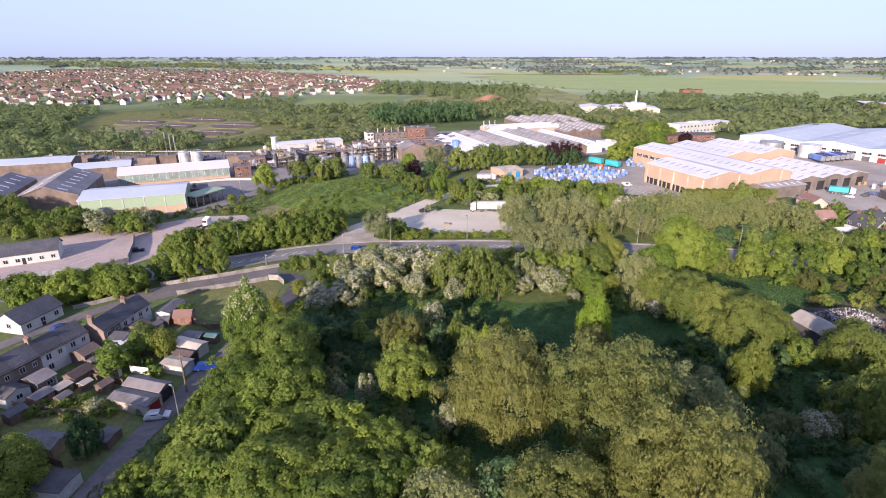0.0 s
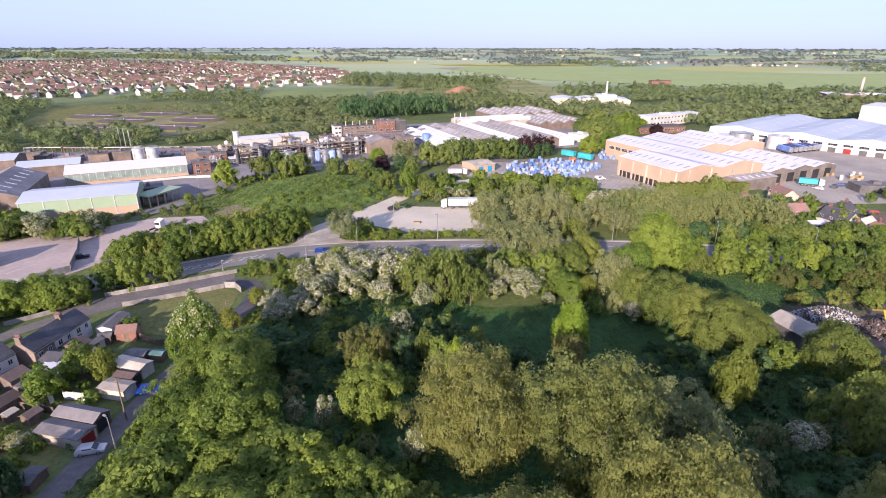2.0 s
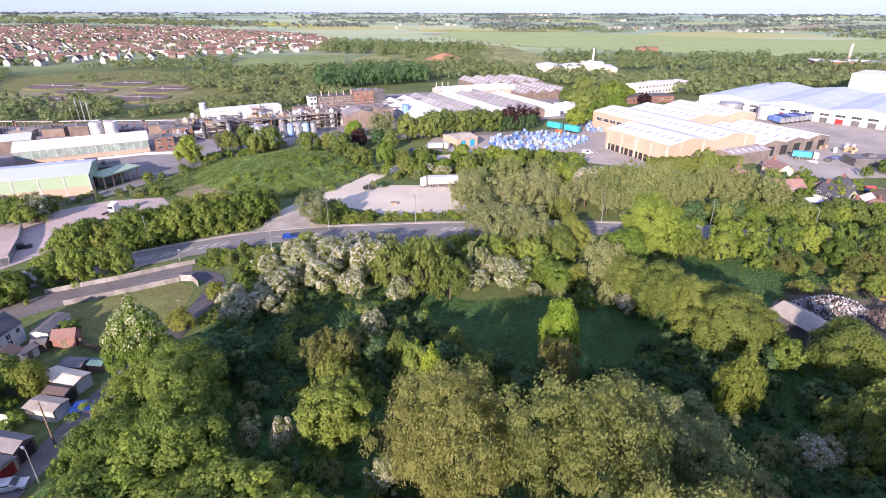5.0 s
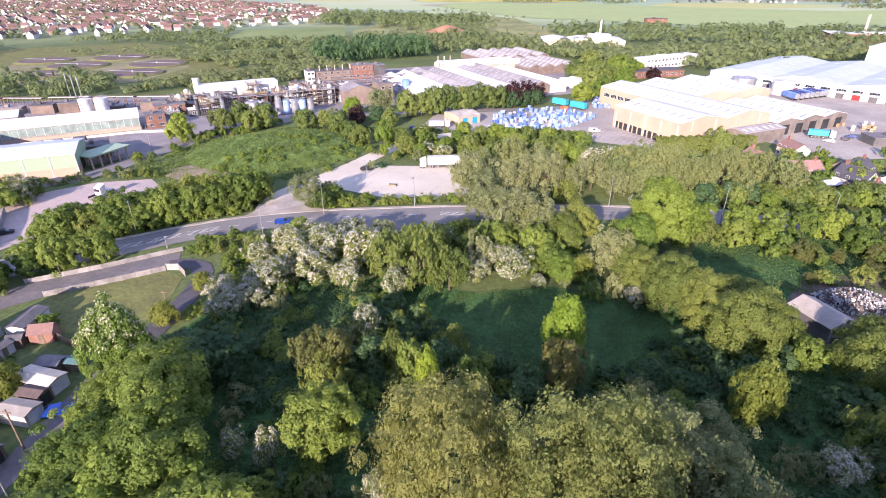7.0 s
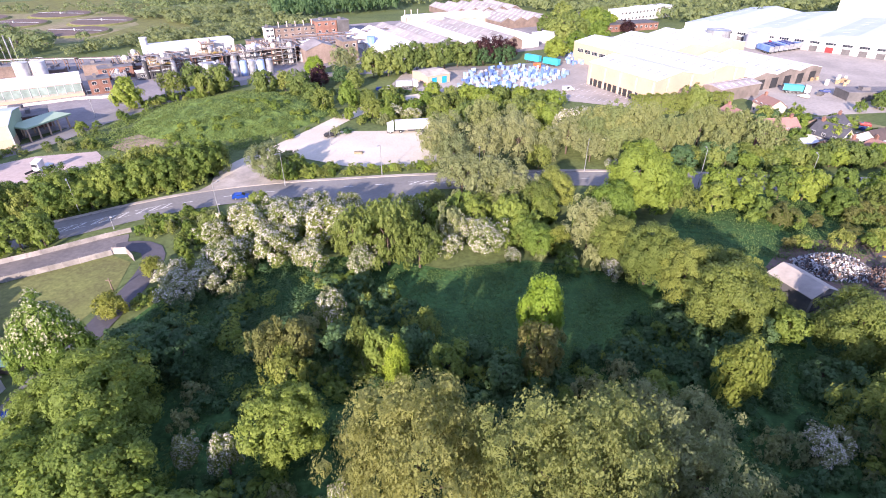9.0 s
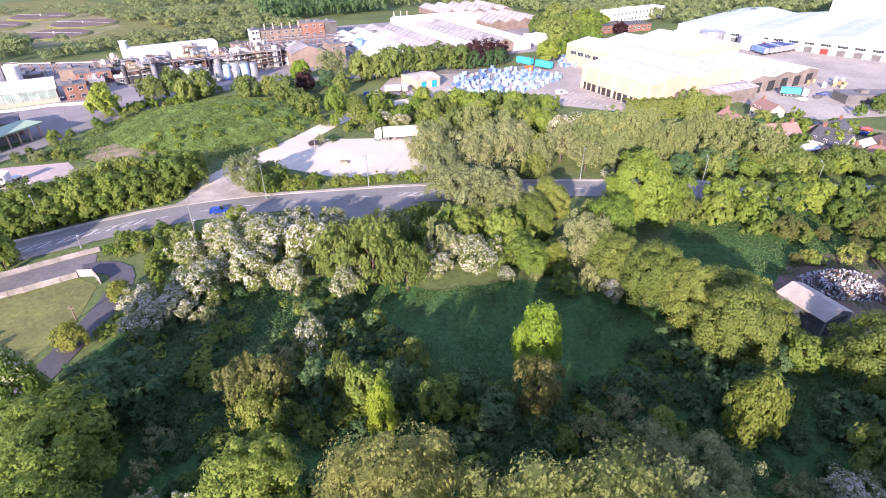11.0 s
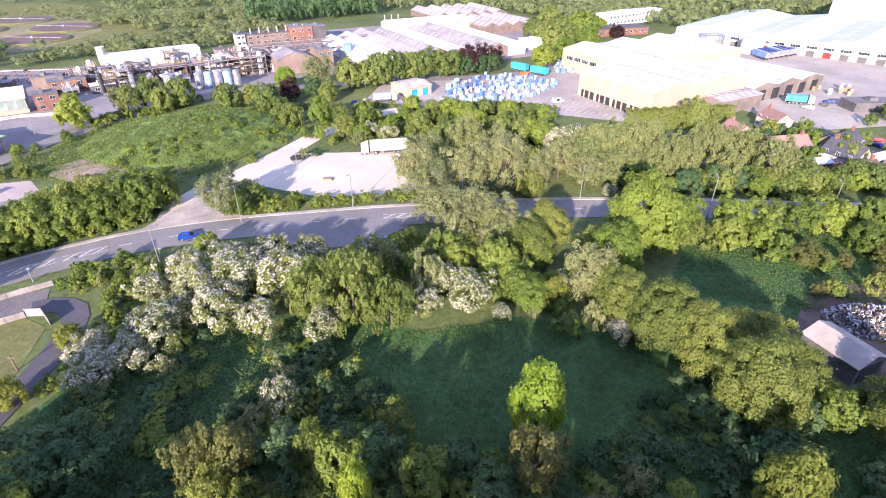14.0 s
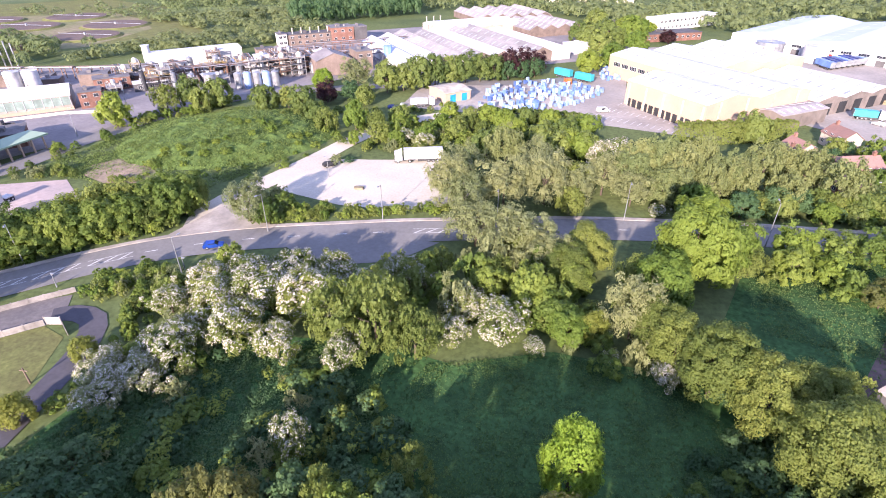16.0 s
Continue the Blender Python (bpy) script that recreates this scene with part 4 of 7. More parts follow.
def house(kind, x, y, turn, length, depth, h, wall, roof, label, windows=True, group="houses", rise=None, name="house", chimney=True):
    """A pitched-roof house with windows, door and chimney."""
    ob = thing(name, pose(x, y, 0, 0, 0, turn), label, kind, group)
    rise = rise or depth * 0.34
    part("wall", Geo().gable(-length / 2, length / 2, -depth / 2, depth / 2, 0, h, h + rise), wall, ob)
    part("roof", Geo().roof(-length / 2, length / 2, -depth / 2, depth / 2, h + 0.02, h + rise + 0.02, "x", 0.16, 0.35), roof, ob)
    if chimney:
        cx = length * 0.38
        c = part("chimney", Geo().box(cx - 0.45, cx + 0.45, -0.35, 0.35, h + rise - 0.8, h + rise + 1.0).box(cx - 0.52, cx + 0.52, -0.42, 0.42, h + rise + 1.0, h + rise + 1.12), BRICK, ob)
        for px in (-0.22, 0.22):
            part("chimney_pot", Geo().tube(cx + px, 0, h + rise + 1.12, h + rise + 1.5, 0.13, 8), REDTILE, c)
    if windows:
        n = max(2, int(length / 3))
        for f in range(1 if h < 3.5 else 2):
            for i in range(n):
                xx = length * ((i + 0.5) / n - 0.5)
                window(ob, xx, -depth / 2 - 0.02, 1.5 + f * 2.6, 1.2, 1.2)
                window(ob, xx, depth / 2 + 0.02, 1.5 + f * 2.6, 1.2, 1.2, 180)
        window(ob, -length / 2 - 0.02, 0, h - 1.0, 1.2, 1.2, -90)
        part("door", Geo().box(-0.45, 0.45, -depth / 2 - 0.05, -depth / 2 + 0.05, 0, 2.05), DARK, ob)
    return ob


def shed(x, y, turn, length, depth, h, wall, roof, label, name="garden_shed", rise=0.6, door=None, group="sheds and garages", axis="x"):
    ob = thing(name, pose(x, y, 0, 0, 0, turn), label, "shed", group)
    part("wall", Geo().gable(-length / 2, length / 2, -depth / 2, depth / 2, 0, h, h + rise, axis), wall, ob)
    part("roof", Geo().roof(-length / 2, length / 2, -depth / 2, depth / 2, h + 0.02, h + rise + 0.02, axis, 0.1, 0.2), roof, ob)
    if door:
        part("door", Geo().box(length / 2 - 0.02, length / 2 + 0.05, -depth * 0.36, depth * 0.36, 0, h * 0.92), door, ob)
    else:
        part("door", Geo().box(-0.45, 0.45, -depth / 2 - 0.05, -depth / 2 + 0.02, 0, min(1.9, h * 0.92)), WOOD, ob)
    return ob


def tank(x, y, r, h, mat, label, name="storage_tank", group="tanks", dome=0.3):
    ob = thing(name, pose(x, y, 0), label, "tank", group)
    part("shell", Geo().tube(0, 0, 0, h, r, 28), mat, ob)
    part("lid", Geo().tube(0, 0, h, h + dome, r * 1.02, 28, r * 0.25), mat, ob)
    part("ladder", Geo().box(-0.3, -0.22, -r - 0.15, -r - 0.05, 0, h).box(0.22, 0.3, -r - 0.15, -r - 0.05, 0, h), STEEL, ob)
    ring, n = Geo(), 18
    for i in range(n):
        c, s = math.cos(2 * math.pi * i / n), math.sin(2 * math.pi * i / n)
        ring.v += [(r * c, r * s, h + 0.82), (r * c, r * s, h + 0.96), ((r - 0.07) * c, (r - 0.07) * s, h + 0.96), ((r - 0.07) * c, (r - 0.07) * s, h + 0.82)]
    for i in range(n):
        p, q = 4 * i, 4 * ((i + 1) % n)
        ring.f += [(p + k, q + k, q + (k + 1) % 4, p + (k + 1) % 4) for k in range(4)]
    part("guard_rail", ring, STEEL, ob)
    return ob


def lamp_post(x, y, h, turn, label="tall galvanised street lamp column", arm=1.4):
    ob = thing("street_lamp", pose(x, y, 0, 0, 0, turn), label, "street lamp", "street lamps")
    part("pole", Geo().tube(0, 0, 0, 1.2, 0.14, 10).tube(0, 0, 1.2, h, 0.10, 10, 0.06), STEEL, ob)
    part("arm", Geo().bar((0, 0, h - 0.05), (arm, 0, h + 0.15), 0.045), STEEL, ob)
    part("lantern", Geo().box(arm - 0.25, arm + 0.45, -0.14, 0.14, h + 0.08, h + 0.26), STEEL, ob)
    return ob


def utility_pole(x, y, h, turn=0):
    ob = thing("utility_pole", pose(x, y, 0, 0, 0, turn), "brown wooden telegraph pole beside the lane", "pole", "poles")
    part("pole", Geo().tube(0, 0, 0, h, 0.16, 10, 0.11), WOOD, ob)
    part("crossarm", Geo().box(-0.7, 0.7, -0.06, 0.06, h - 0.6, h - 0.48), WOOD, ob)
    return ob


def lorry(x, y, turn, body, label, length=13.6, high=4.0, name="articulated_lorry", cab=True, cabmat=None):
    """Box trailer with a tractor at its +x end."""
    cabmat = cabmat or WHITEPAINT
    ob = thing(name, pose(x, y, 0, 0, 0, turn), label, "lorry", "lorries")
    box = part("trailer_body", Geo().box(0, length, -1.25, 1.25, 1.15, high), body, ob)
    part("door_frame", Geo().box(-0.05, 0.0, -1.27, 1.27, 1.1, high + 0.02), STEEL, box)
    part("chassis", Geo().box(0.2, length - 0.3, -0.5, 0.5, 0.85, 1.15).box(2.0, 7.5, -1.2, -1.1, 0.5, 1.1).box(2.0, 7.5, 1.1, 1.2, 0.5, 1.1), DARKSTEEL, ob)
    for wx in (1.6, 2.95, 4.3):
        for s in (-1.0, 1.0):
            w = part("wheel", Geo().wheel(wx, s, 0.5, 0.5, 0.36), RUBBER, ob)
            part("rim", Geo().wheel(wx, s, 0.5, 0.28, 0.40, 10), STEEL, w)
    if cab:
        c0 = length + 0.5
        cb = part("cab", Geo().prism([(c0, -1.22), (c0 + 2.1, -1.22), (c0 + 2.25, -0.9), (c0 + 2.25, 0.9), (c0 + 2.1, 1.22), (c0, 1.22)], 0.7, 3.2), cabmat, ob)
        part("windscreen", Geo().box(c0 + 2.2, c0 + 2.28, -1.0, 1.0, 1.9, 2.75), GLASS, cb)
        part("deflector", Geo().add([(c0, -1.2, 3.2), (c0, 1.2, 3.2), (c0 + 1.9, 1.1, 3.2), (c0 + 1.9, -1.1, 3.2), (c0, -1.2, 3.9), (c0, 1.2, 3.9)], [(0, 3, 4), (1, 5, 2), (3, 2, 5, 4), (0, 4, 5, 1), (0, 1, 2, 3)]), cabmat, cb)
        part("bumper", Geo().box(c0 + 1.9, c0 + 2.35, -1.2, 1.2, 0.35, 0.8), DARKSTEEL, cb)
        for wx in (c0 + 1.3, c0 - 2.2):
            for s in (-1.0, 1.0):
                w = part("wheel", Geo().wheel(wx, s, 0.5, 0.5, 0.36), RUBBER, ob)
                part("rim", Geo().wheel(wx, s, 0.5, 0.28, 0.40, 10), STEEL, w)
        part("tractor_frame", Geo().box(c0 - 3.2, c0 + 1.9, -0.45, 0.45, 0.6, 0.86), DARKSTEEL, ob)
    else:
        for s in (-0.8, 0.8):
            part("landing_leg", Geo().box(length - 3.0, length - 2.8, s - 0.1, s + 0.1, 0.0, 0.9), STEEL, ob)
    return ob


def car(x, y, turn, paint, label, z=0.0, van=False):
    ob = thing("van" if van else "car", pose(x, y, z, 0, 0, turn), label, "van" if van else "car", "cars and vans")
    l, w = (5.0, 1.9) if van else (4.2, 1.75)
    prof = [(0, 0.35), (l, 0.35), (l, 0.75), (l - 0.9, 0.95), (l - 1.5, 1.95), (0.1, 1.98), (0, 1.5)] if van else [(0, 0.32), (l, 0.32), (l, 0.68), (l - 1.0, 0.88), (l - 1.75, 1.38), (0.75, 1.42), (0.12, 0.98), (0, 0.85)]
    n = len(prof)
    g = Geo().add([(px, -w / 2 + (0.12 if pz > 1.2 else 0), pz) for px, pz in prof] + [(px, w / 2 - (0.12 if pz > 1.2 else 0), pz) for px, pz in prof],
                  [tuple(range(n)), tuple(range(2 * n - 1, n - 1, -1))] + [((i + 1) % n, i, n + i, n + (i + 1) % n) for i in range(n)])
    body = part("body", g, paint, ob)
    zt = 1.9 if van else 1.36
    part("windscreen", Geo().add([(l - 1.72, -w / 2 + 0.2, zt), (l - 1.02, -w / 2 + 0.12, 0.96), (l - 1.02, w / 2 - 0.12, 0.96), (l - 1.72, w / 2 - 0.2, zt), (l - 1.78, 0, zt - 0.2), (l - 1.2, 0, 0.9)], [(0, 1, 2, 3), (0, 4, 5, 1), (3, 2, 5, 4)]) if not van else Geo().box(l - 1.3, l - 1.2, -0.8, 0.8, 1.15, 1.75), GLASS, body)
    for s in (-1, 1):
        part("side_window", Geo().box(l * 0.28, l * 0.58, s * (w / 2 - 0.075) - 0.02, s * (w / 2 - 0.075) + 0.02, 0.95, zt - 0.08), GLASS, body)
        for wx in (0.8, l - 0.85):
            wh = part("wheel", Geo().wheel(wx, s * (w / 2 - 0.1), 0.32, 0.32, 0.2), RUBBER, ob)
            part("rim", Geo().wheel(wx, s * (w / 2 - 0.1), 0.32, 0.19, 0.23, 10), STEEL, wh)
    return ob


def fence(points, h, mat, label, step=2.4, name="fence", group="fences"):
    """Posts and panels along a line."""
    ob = thing(name, pose(*points[0], 0), label, "fence", group)
    x0, y0 = points[0]
    post = Geo().box(-0.08, 0.08, -0.08, 0.08, 0, h + 0.12).mesh("post", mat)
    for (ax, ay), (bx, by) in zip(points, points[1:]):
        d = math.hypot(bx - ax, by - ay)
        n = max(1, round(d / step))
        turn = math.degrees(math.atan2(by - ay, bx - ax))
        panel = Geo().box(0.09, d / n - 0.09, -0.04, 0.04, 0.05, h).mesh("panel", mat)
        for i in range(n):
            m = pose(ax - x0 + (bx - ax) * i / n, ay - y0 + (by - ay) * i / n, 0, 0, 0, turn)
            part("post", post, None, ob, m=m)
            part("panel", panel, None, ob, m=m)
    return ob


# ---- terraces, gardens and lane on the near side ----
def terrace(x, y, turn, count, w, depth, h, wall, label, ext=True):
    for i in range(count):
        a = radians(turn)
        cx, cy = x + math.cos(a) * w * (i + 0.5), y + math.sin(a) * w * (i + 0.5)
        ob = thing("terraced_house", pose(cx, cy, 0, 0, 0, turn), label, "house", "terraced houses")
        skin = wall if i < count - 2 else RENDER
        part("wall", Geo().gable(-w / 2 + 0.01, w / 2 - 0.01, 0, depth, 0, h, h + 2.1), skin, ob)
        part("roof", Geo().roof(-w / 2 + 0.02, w / 2 - 0.02, 0, depth, h + 0.02, h + 2.12, "x", 0.16, 0.0).box(-w / 2 + 0.02, w / 2 - 0.02, -0.35, 0.02, h - 0.12, h + 0.05), SLATE, ob)
        window(ob, -w * 0.22, -0.02, h - 1.2, 1.1, 1.3)
        window(ob, w * 0.24, -0.02, h - 1.2, 0.9, 1.1)
        window(ob, -w * 0.22, -0.02, 1.5, 1.1, 1.3)
        window(ob, -w * 0.22, depth + 0.02, h - 1.2, 1.1, 1.3, 180)
        if i % 2 == 0:
            c = part("chimney", Geo().box(-w / 2 + 0.0, -w / 2 + 0.7, depth / 2 - 0.6, depth / 2 + 0.6, h + 1.4, h + 3.0).box(-w / 2 - 0.08, -w / 2 + 0.78, depth / 2 - 0.68, depth / 2 + 0.68, h + 3.0, h + 3.15), DULLBRICK, ob)
            for k in range(4):
                part("chimney_pot", Geo().tube(-w / 2 + 0.35, depth / 2 - 0.45 + 0.3 * k, h + 3.15, h + 3.65, 0.13, 8), REDTILE, c)
        if ext and i % 3 != 2:
            e = part("extension", Geo().gable(-w / 2 + 0.3, w / 2 - 0.5 - 0.6 * (i % 2), -4.2 - (i % 3) * 0.8, -0.01, 0, 2.3, 3.2, "x" if i % 2 else "y"), DULLBRICK if i % 2 else RENDER, ob)
            part("extension_roof", Geo().roof(-w / 2 + 0.3, w / 2 - 0.5 - 0.6 * (i % 2), -4.2 - (i % 3) * 0.8, -0.4, 2.32, 3.22, "x" if i % 2 else "y", 0.12, 0.2), (SLATE, BROWNTILE, FELT, GREYROOF)[i % 4], e)
            window(e, 0, -4.23 - (i % 3) * 0.8, 1.5, 1.2, 1.0)
            part("extension_door", Geo().box(w / 2 - 1.5, w / 2 - 0.6 - 0.6 * (i % 2), -4.24 - (i % 3) * 0.8, -4.1, 0, 2.0), WHITEPAINT, e)


terrace(-101.6, 27, 84.5, 10, 5.1, 6.0, 4.9, DULLBRICK, "brick terraced house with slate roof and rear extension")
terrace(-94.4, 79.3, 93, 3, 4.8, 5.6, 4.2, DULLBRICK, "low brick cottage with slate roof in a row")
shed(-92.2, 96.6, 100, 7, 3.6, 2.2, RENDER, FELT, "long low outbuilding with grey roof behind the cottages", "outbuilding", 0.5)
house("bungalow", -121.6, 85, 90, 10.5, 7.2, 2.9, RENDER, SLATE, "white bungalow with dark slate roof", True, "houses", 2.3, "bungalow", False)
shed(-72.5, 63.5, -3, 8.6, 3.3, 2.2, CREAM, FELT, "long pale garage with grey sheet roof and red door", "garage", 0.45, REDPAINT)
shed(-72.9, 67.2, -3, 8.3, 3.2, 2.5, DULLBRICK, GREYROOF, "long dark garage with corrugated grey-brown roof", "garage", 0.7, DARK)
shed(-73.2, 75.5, -2, 5.4, 3.0, 2.2, CREAM, CONCRETE, "flat garage with patched pale roof", "garage", 0.3, WHITEPAINT)
shed(-73.9, 79.0, -2, 4.0, 2.4, 2.2, WOOD, BROWNTILE, "brown timber store between the garages", "garage", 0.4, DARK)
shed(-75.8, 82.2, -6, 7.4, 3.4, 2.3, RENDER, CREAM, "garage with pale sheet roof", "garage", 0.4, WHITEPAINT)
shed(-77.5, 86.2, 4, 4.0, 2.6, 2.0, WOOD, FELT, "small dark timber shed with felt roof", "garden_shed", 0.4)
shed(-73.8, 87.2, 4, 2.8, 1.8, 1.8, WOOD, TEALFELT, "little shed with turquoise roof", "garden_shed", 0.3)
shed(-86, 93.8, 20, 4.0, 3.0, 2.2, BRICK, REDTILE, "small outhouse with red tile roof", "outhouse", 1.2)
shed(-89.4, 91.2, 20, 2.6, 2.2, 1.9, WOOD, FELT, "timber garden shed with grey roof", "garden_shed", 0.5)
shed(-78.4, 50.8, 3, 6.2, 3.6, 2.0, TIMBER, FELT, "wooden garden cabin with grey-blue roof", "garden_cabin", 0.6)
shed(-69.8, 54.5, 8, 2.4, 3.4, 1.6, WOOD, FELT, "dark low shed by the lane", "garden_shed", 0.3)
shed(-68.5, 44.0, 8, 4.4, 4.2, 2.1, RENDER, FELT, "pale walled garage by the lane", "garage", 0.2, WHITEPAINT)
for sx, sy, sl, sd, sh, sw, sr, what, word, rise in (
        (-90.6, 60.6, 3.4, 2.6, 1.9, BRICK, FELT, "outhouse", "brick outhouse with dark felt roof", 0.5), (-89.2, 63.8, 2.6, 2.2, 1.8, WOOD, CONCRETE, "garden_shed", "garden store with pale sheet roof", 0.3),
        (-89.4, 67.8, 4.2, 3.2, 2.2, DULLBRICK, BROWNTILE, "outhouse", "brick outhouse with brown tiled roof", 0.8), (-87.2, 70.6, 2.6, 2.2, 1.8, WOOD, BROWNTILE, "garden_shed", "small brown store with tiled roof", 0.5),
        (-90.2, 73.4, 3.6, 2.6, 2.0, DULLBRICK, FELT, "outhouse", "brick outhouse with felt roof", 0.4), (-87.2, 75.6, 2.8, 2.2, 1.9, RENDER, CONCRETE, "garden_shed", "white painted garden store", 0.3),
        (-84.4, 70.4, 2.6, 2.2, 2.0, RENDER, FELT, "summer_house", "pale summer house with glazed front", 0.4), (-90.4, 55.6, 3.0, 2.4, 1.9, WOOD, FELT, "garden_shed", "dark timber lean-to shed", 0.4),
        (-91.4, 50.4, 3.6, 2.6, 2.0, BRICK, FELT, "outhouse", "red brick outhouse with felt roof", 0.5), (-90.8, 79.6, 4.4, 2.6, 2.1, RENDER, WHITEROOF, "workshop", "white workshop with pale flat roof", 0.2),
        (-82.2, 66.4, 2.4, 2.0, 1.7, WOOD, BROWNTILE, "garden_shed", "little brown garden shed with tiled roof", 0.5), (-86.4, 61.4, 2.2, 1.8, 1.7, WOOD, FELT, "garden_shed", "small dark tool shed with felt roof", 0.4),
        (-88.6, 84.4, 3.2, 2.4, 1.9, DULLBRICK, FELT, "outhouse", "brick outhouse behind the cottages", 0.4), (-86.2, 66.0, 1.8, 1.6, 1.6, WOOD, CONCRETE, "garden_shed", "narrow shed with pale roof", 0.3),
        (-89.8, 88.2, 3.4, 2.2, 1.9, RENDER, FELT, "outhouse", "pale outhouse behind the cottages", 0.4)):
    shed(sx, sy, 84, sl, sd, sh, sw, sr, word, what, rise)
fence([(-94, 58), (-82, 58.5), (-76, 61)], 1.5, WOOD, "weathered timber garden fence")
fence([(-93, 69), (-80, 68.6)], 1.5, WOOD, "weathered timber garden fence")
fence([(-82, 72.6), (-77.8, 72.8)], 1.7, RENDER, "white painted garden wall")
fence([(-93.5, 50.5), (-72, 48)], 1.4, WOOD, "weathered timber garden fence")
fence([(-92, 77.5), (-80, 78.5)], 1.5, WOOD, "weathered timber garden fence")
fence([(-98.5, 106.6), (-87, 115.4), (-80, 121.2)], 1.3, PALEFENCE, "concrete panel fence round the grass", 2.6)
fence([(-80, 121.4), (-77.2, 121.8), (-73.9, 119.2)], 1.7, PALEFENCE, "pale panel wall end at the lane corner", 2.6, "wall_end")
fence([(-107, 110.6), (-95.3, 119.6), (-86, 127.8), (-82, 131)], 1.2, PALEFENCE, "weathered timber panel fence between lane and road", 2.6)
fence([(-118, 93), (-112, 101)], 1.2, PALEFENCE, "low fence along the street", 2.6)
fence([(-90, 96), (-78, 92), (-72, 94)], 1.5, WOOD, "brown timber fence behind the lawn", 2.4)
car(-70.2, 76.4, 30, CARBLUE, "blue hatchback parked by the garages")
car(-68.4, 60.9, 25, WHITEPAINT, "white estate car parked by the garage")
car(-112.4, 82, 75, NAVY, "dark blue car parked on the street")
car(-112.5, 66, 78, WHITEPAINT, "white car parked on the terrace street")
car(-121.2, 66, 255, REDPAINT, "dark red car parked on the terrace street")
utility_pole(-66.6, 69.5, 8.5)
lamp_post(-63.4, 63.2, 6.0, 160, "short steel lamp by the lane", 0.6)
utility_pole(-71.4, 108.5, 3.2)
utility_pole(-84, 47, 7)
lamp_post(-63.6, 137.4, 10.0, 60)
lamp_post(-55.9, 158.9, 9.5, 250)
lamp_post(-31.3, 169.0, 9.0, 260)
lamp_post(26, 171.6 + 5.6, 10.0, 265)
lamp_post(54.7, 168.6, 11.0, 85)
lamp_post(81.3, 167.4, 11.0, 85)
lamp_post(-4, 171, 9.0, 265)
lamp_post(-100, 138, 9.5, -50)
lamp_post(-66, 141.5, 2.6, 0, "short sign post beside the junction", 0.2)
lamp_post(-87, 131.8, 3.0, 0, "short sign post at the road edge", 0.2)
lamp_post(-52.5, 191, 6.0, 200, "steel pole at the edge of the gravel yard", 0.4)
car(-66.5, 149.6, 22, CARBLUE, "small blue car on the main road", 0.12)

# ---- lorry park and left yard ----
lorry(-22.9, 208.6, 194.5, WHITEPAINT, "white articulated lorry parked on the gravel", 11.6)
car(-56.5, 197.5, 40, DARK, "dark car parked at the edge of the gravel", 0.09)
part_heap = Geo()
for i in range(14):
    part_heap.box(-42.2 + rnd.uniform(-1.2, 1), -42 + rnd.uniform(0, 1.4), 184.6 + rnd.uniform(-0.7, 0.4), 185 + rnd.uniform(0, 0.7), 0.05, rnd.uniform(0.2, 0.6))
solo("rubble_heap", part_heap, SOIL, "small dark heap of rubble on the gravel", "heap")
lorry(-128.6, 164.8, 262, WHITEPAINT, "white lorry tractor parked in the yard", 2.2, 1.4, "lorry_tractor")


def yard_unit():
    ob = thing("storage_unit", pose(-111, 154.6, 0, 0, 0, -45), "grey storage building with low curved roof in the yard", "building", "yard buildings")
    part("wall", Geo().box(-5.5, 5.5, -3.2, 3.2, 0, 3.0), CHARCOAL, ob)
    g = Geo()
    n = 10
    pts = [(-3.3 + 6.6 * i / n, 3.0 + 0.35 * math.sin(math.pi * i / n)) for i in range(n + 1)]
    g.v = [(-5.6, y, z) for y, z in pts] + [(5.6, y, z) for y, z in pts]
    g.f = [(i, n + 1 + i, n + 2 + i, i + 1) for i in range(n)] + [tuple(range(n + 1)), tuple(range(2 * n + 1, n, -1))]
    part("roof", g, GREYROOF, ob)
    part("door", Geo().box(-5.56, -5.48, -1.6, 1.6, 0, 2.6), STEEL, ob)


yard_unit()
house("workshop", -162.6, 118.3, 41, 18, 9, 3.4, RENDER, SLATE, "long white workshop with dark roof in the yard", True, "yard buildings", 2.4, "workshop", False)
g = Geo()
for k in range(6):
    x, y = -146 - k * 3.1, 118 + k * 1.1
    g.add([(x, y, 0.07), (x + 0.16, y - 0.02, 0.07), (x + 2.0, y + 8.0, 0.07), (x + 1.84, y + 8.02, 0.07)], [(0, 1, 2, 3)])
solo("bay_markings", g, PAINT, "faded white bay lines on the fenced yard", "marking", kind="stuff")
fence([(-130, 124), (-138, 135), (-147, 145)], 2.2, STEEL, "grey steel palisade gate across the yard", 0.8, "palisade_fence")
fence([(-150, 104), (-134, 115), (-129, 123)], 2.0, STEEL, "grey steel palisade fence along the yard", 0.8, "palisade_fence")
car(-136, 131, 40, DARK, "dark car parked inside the yard")

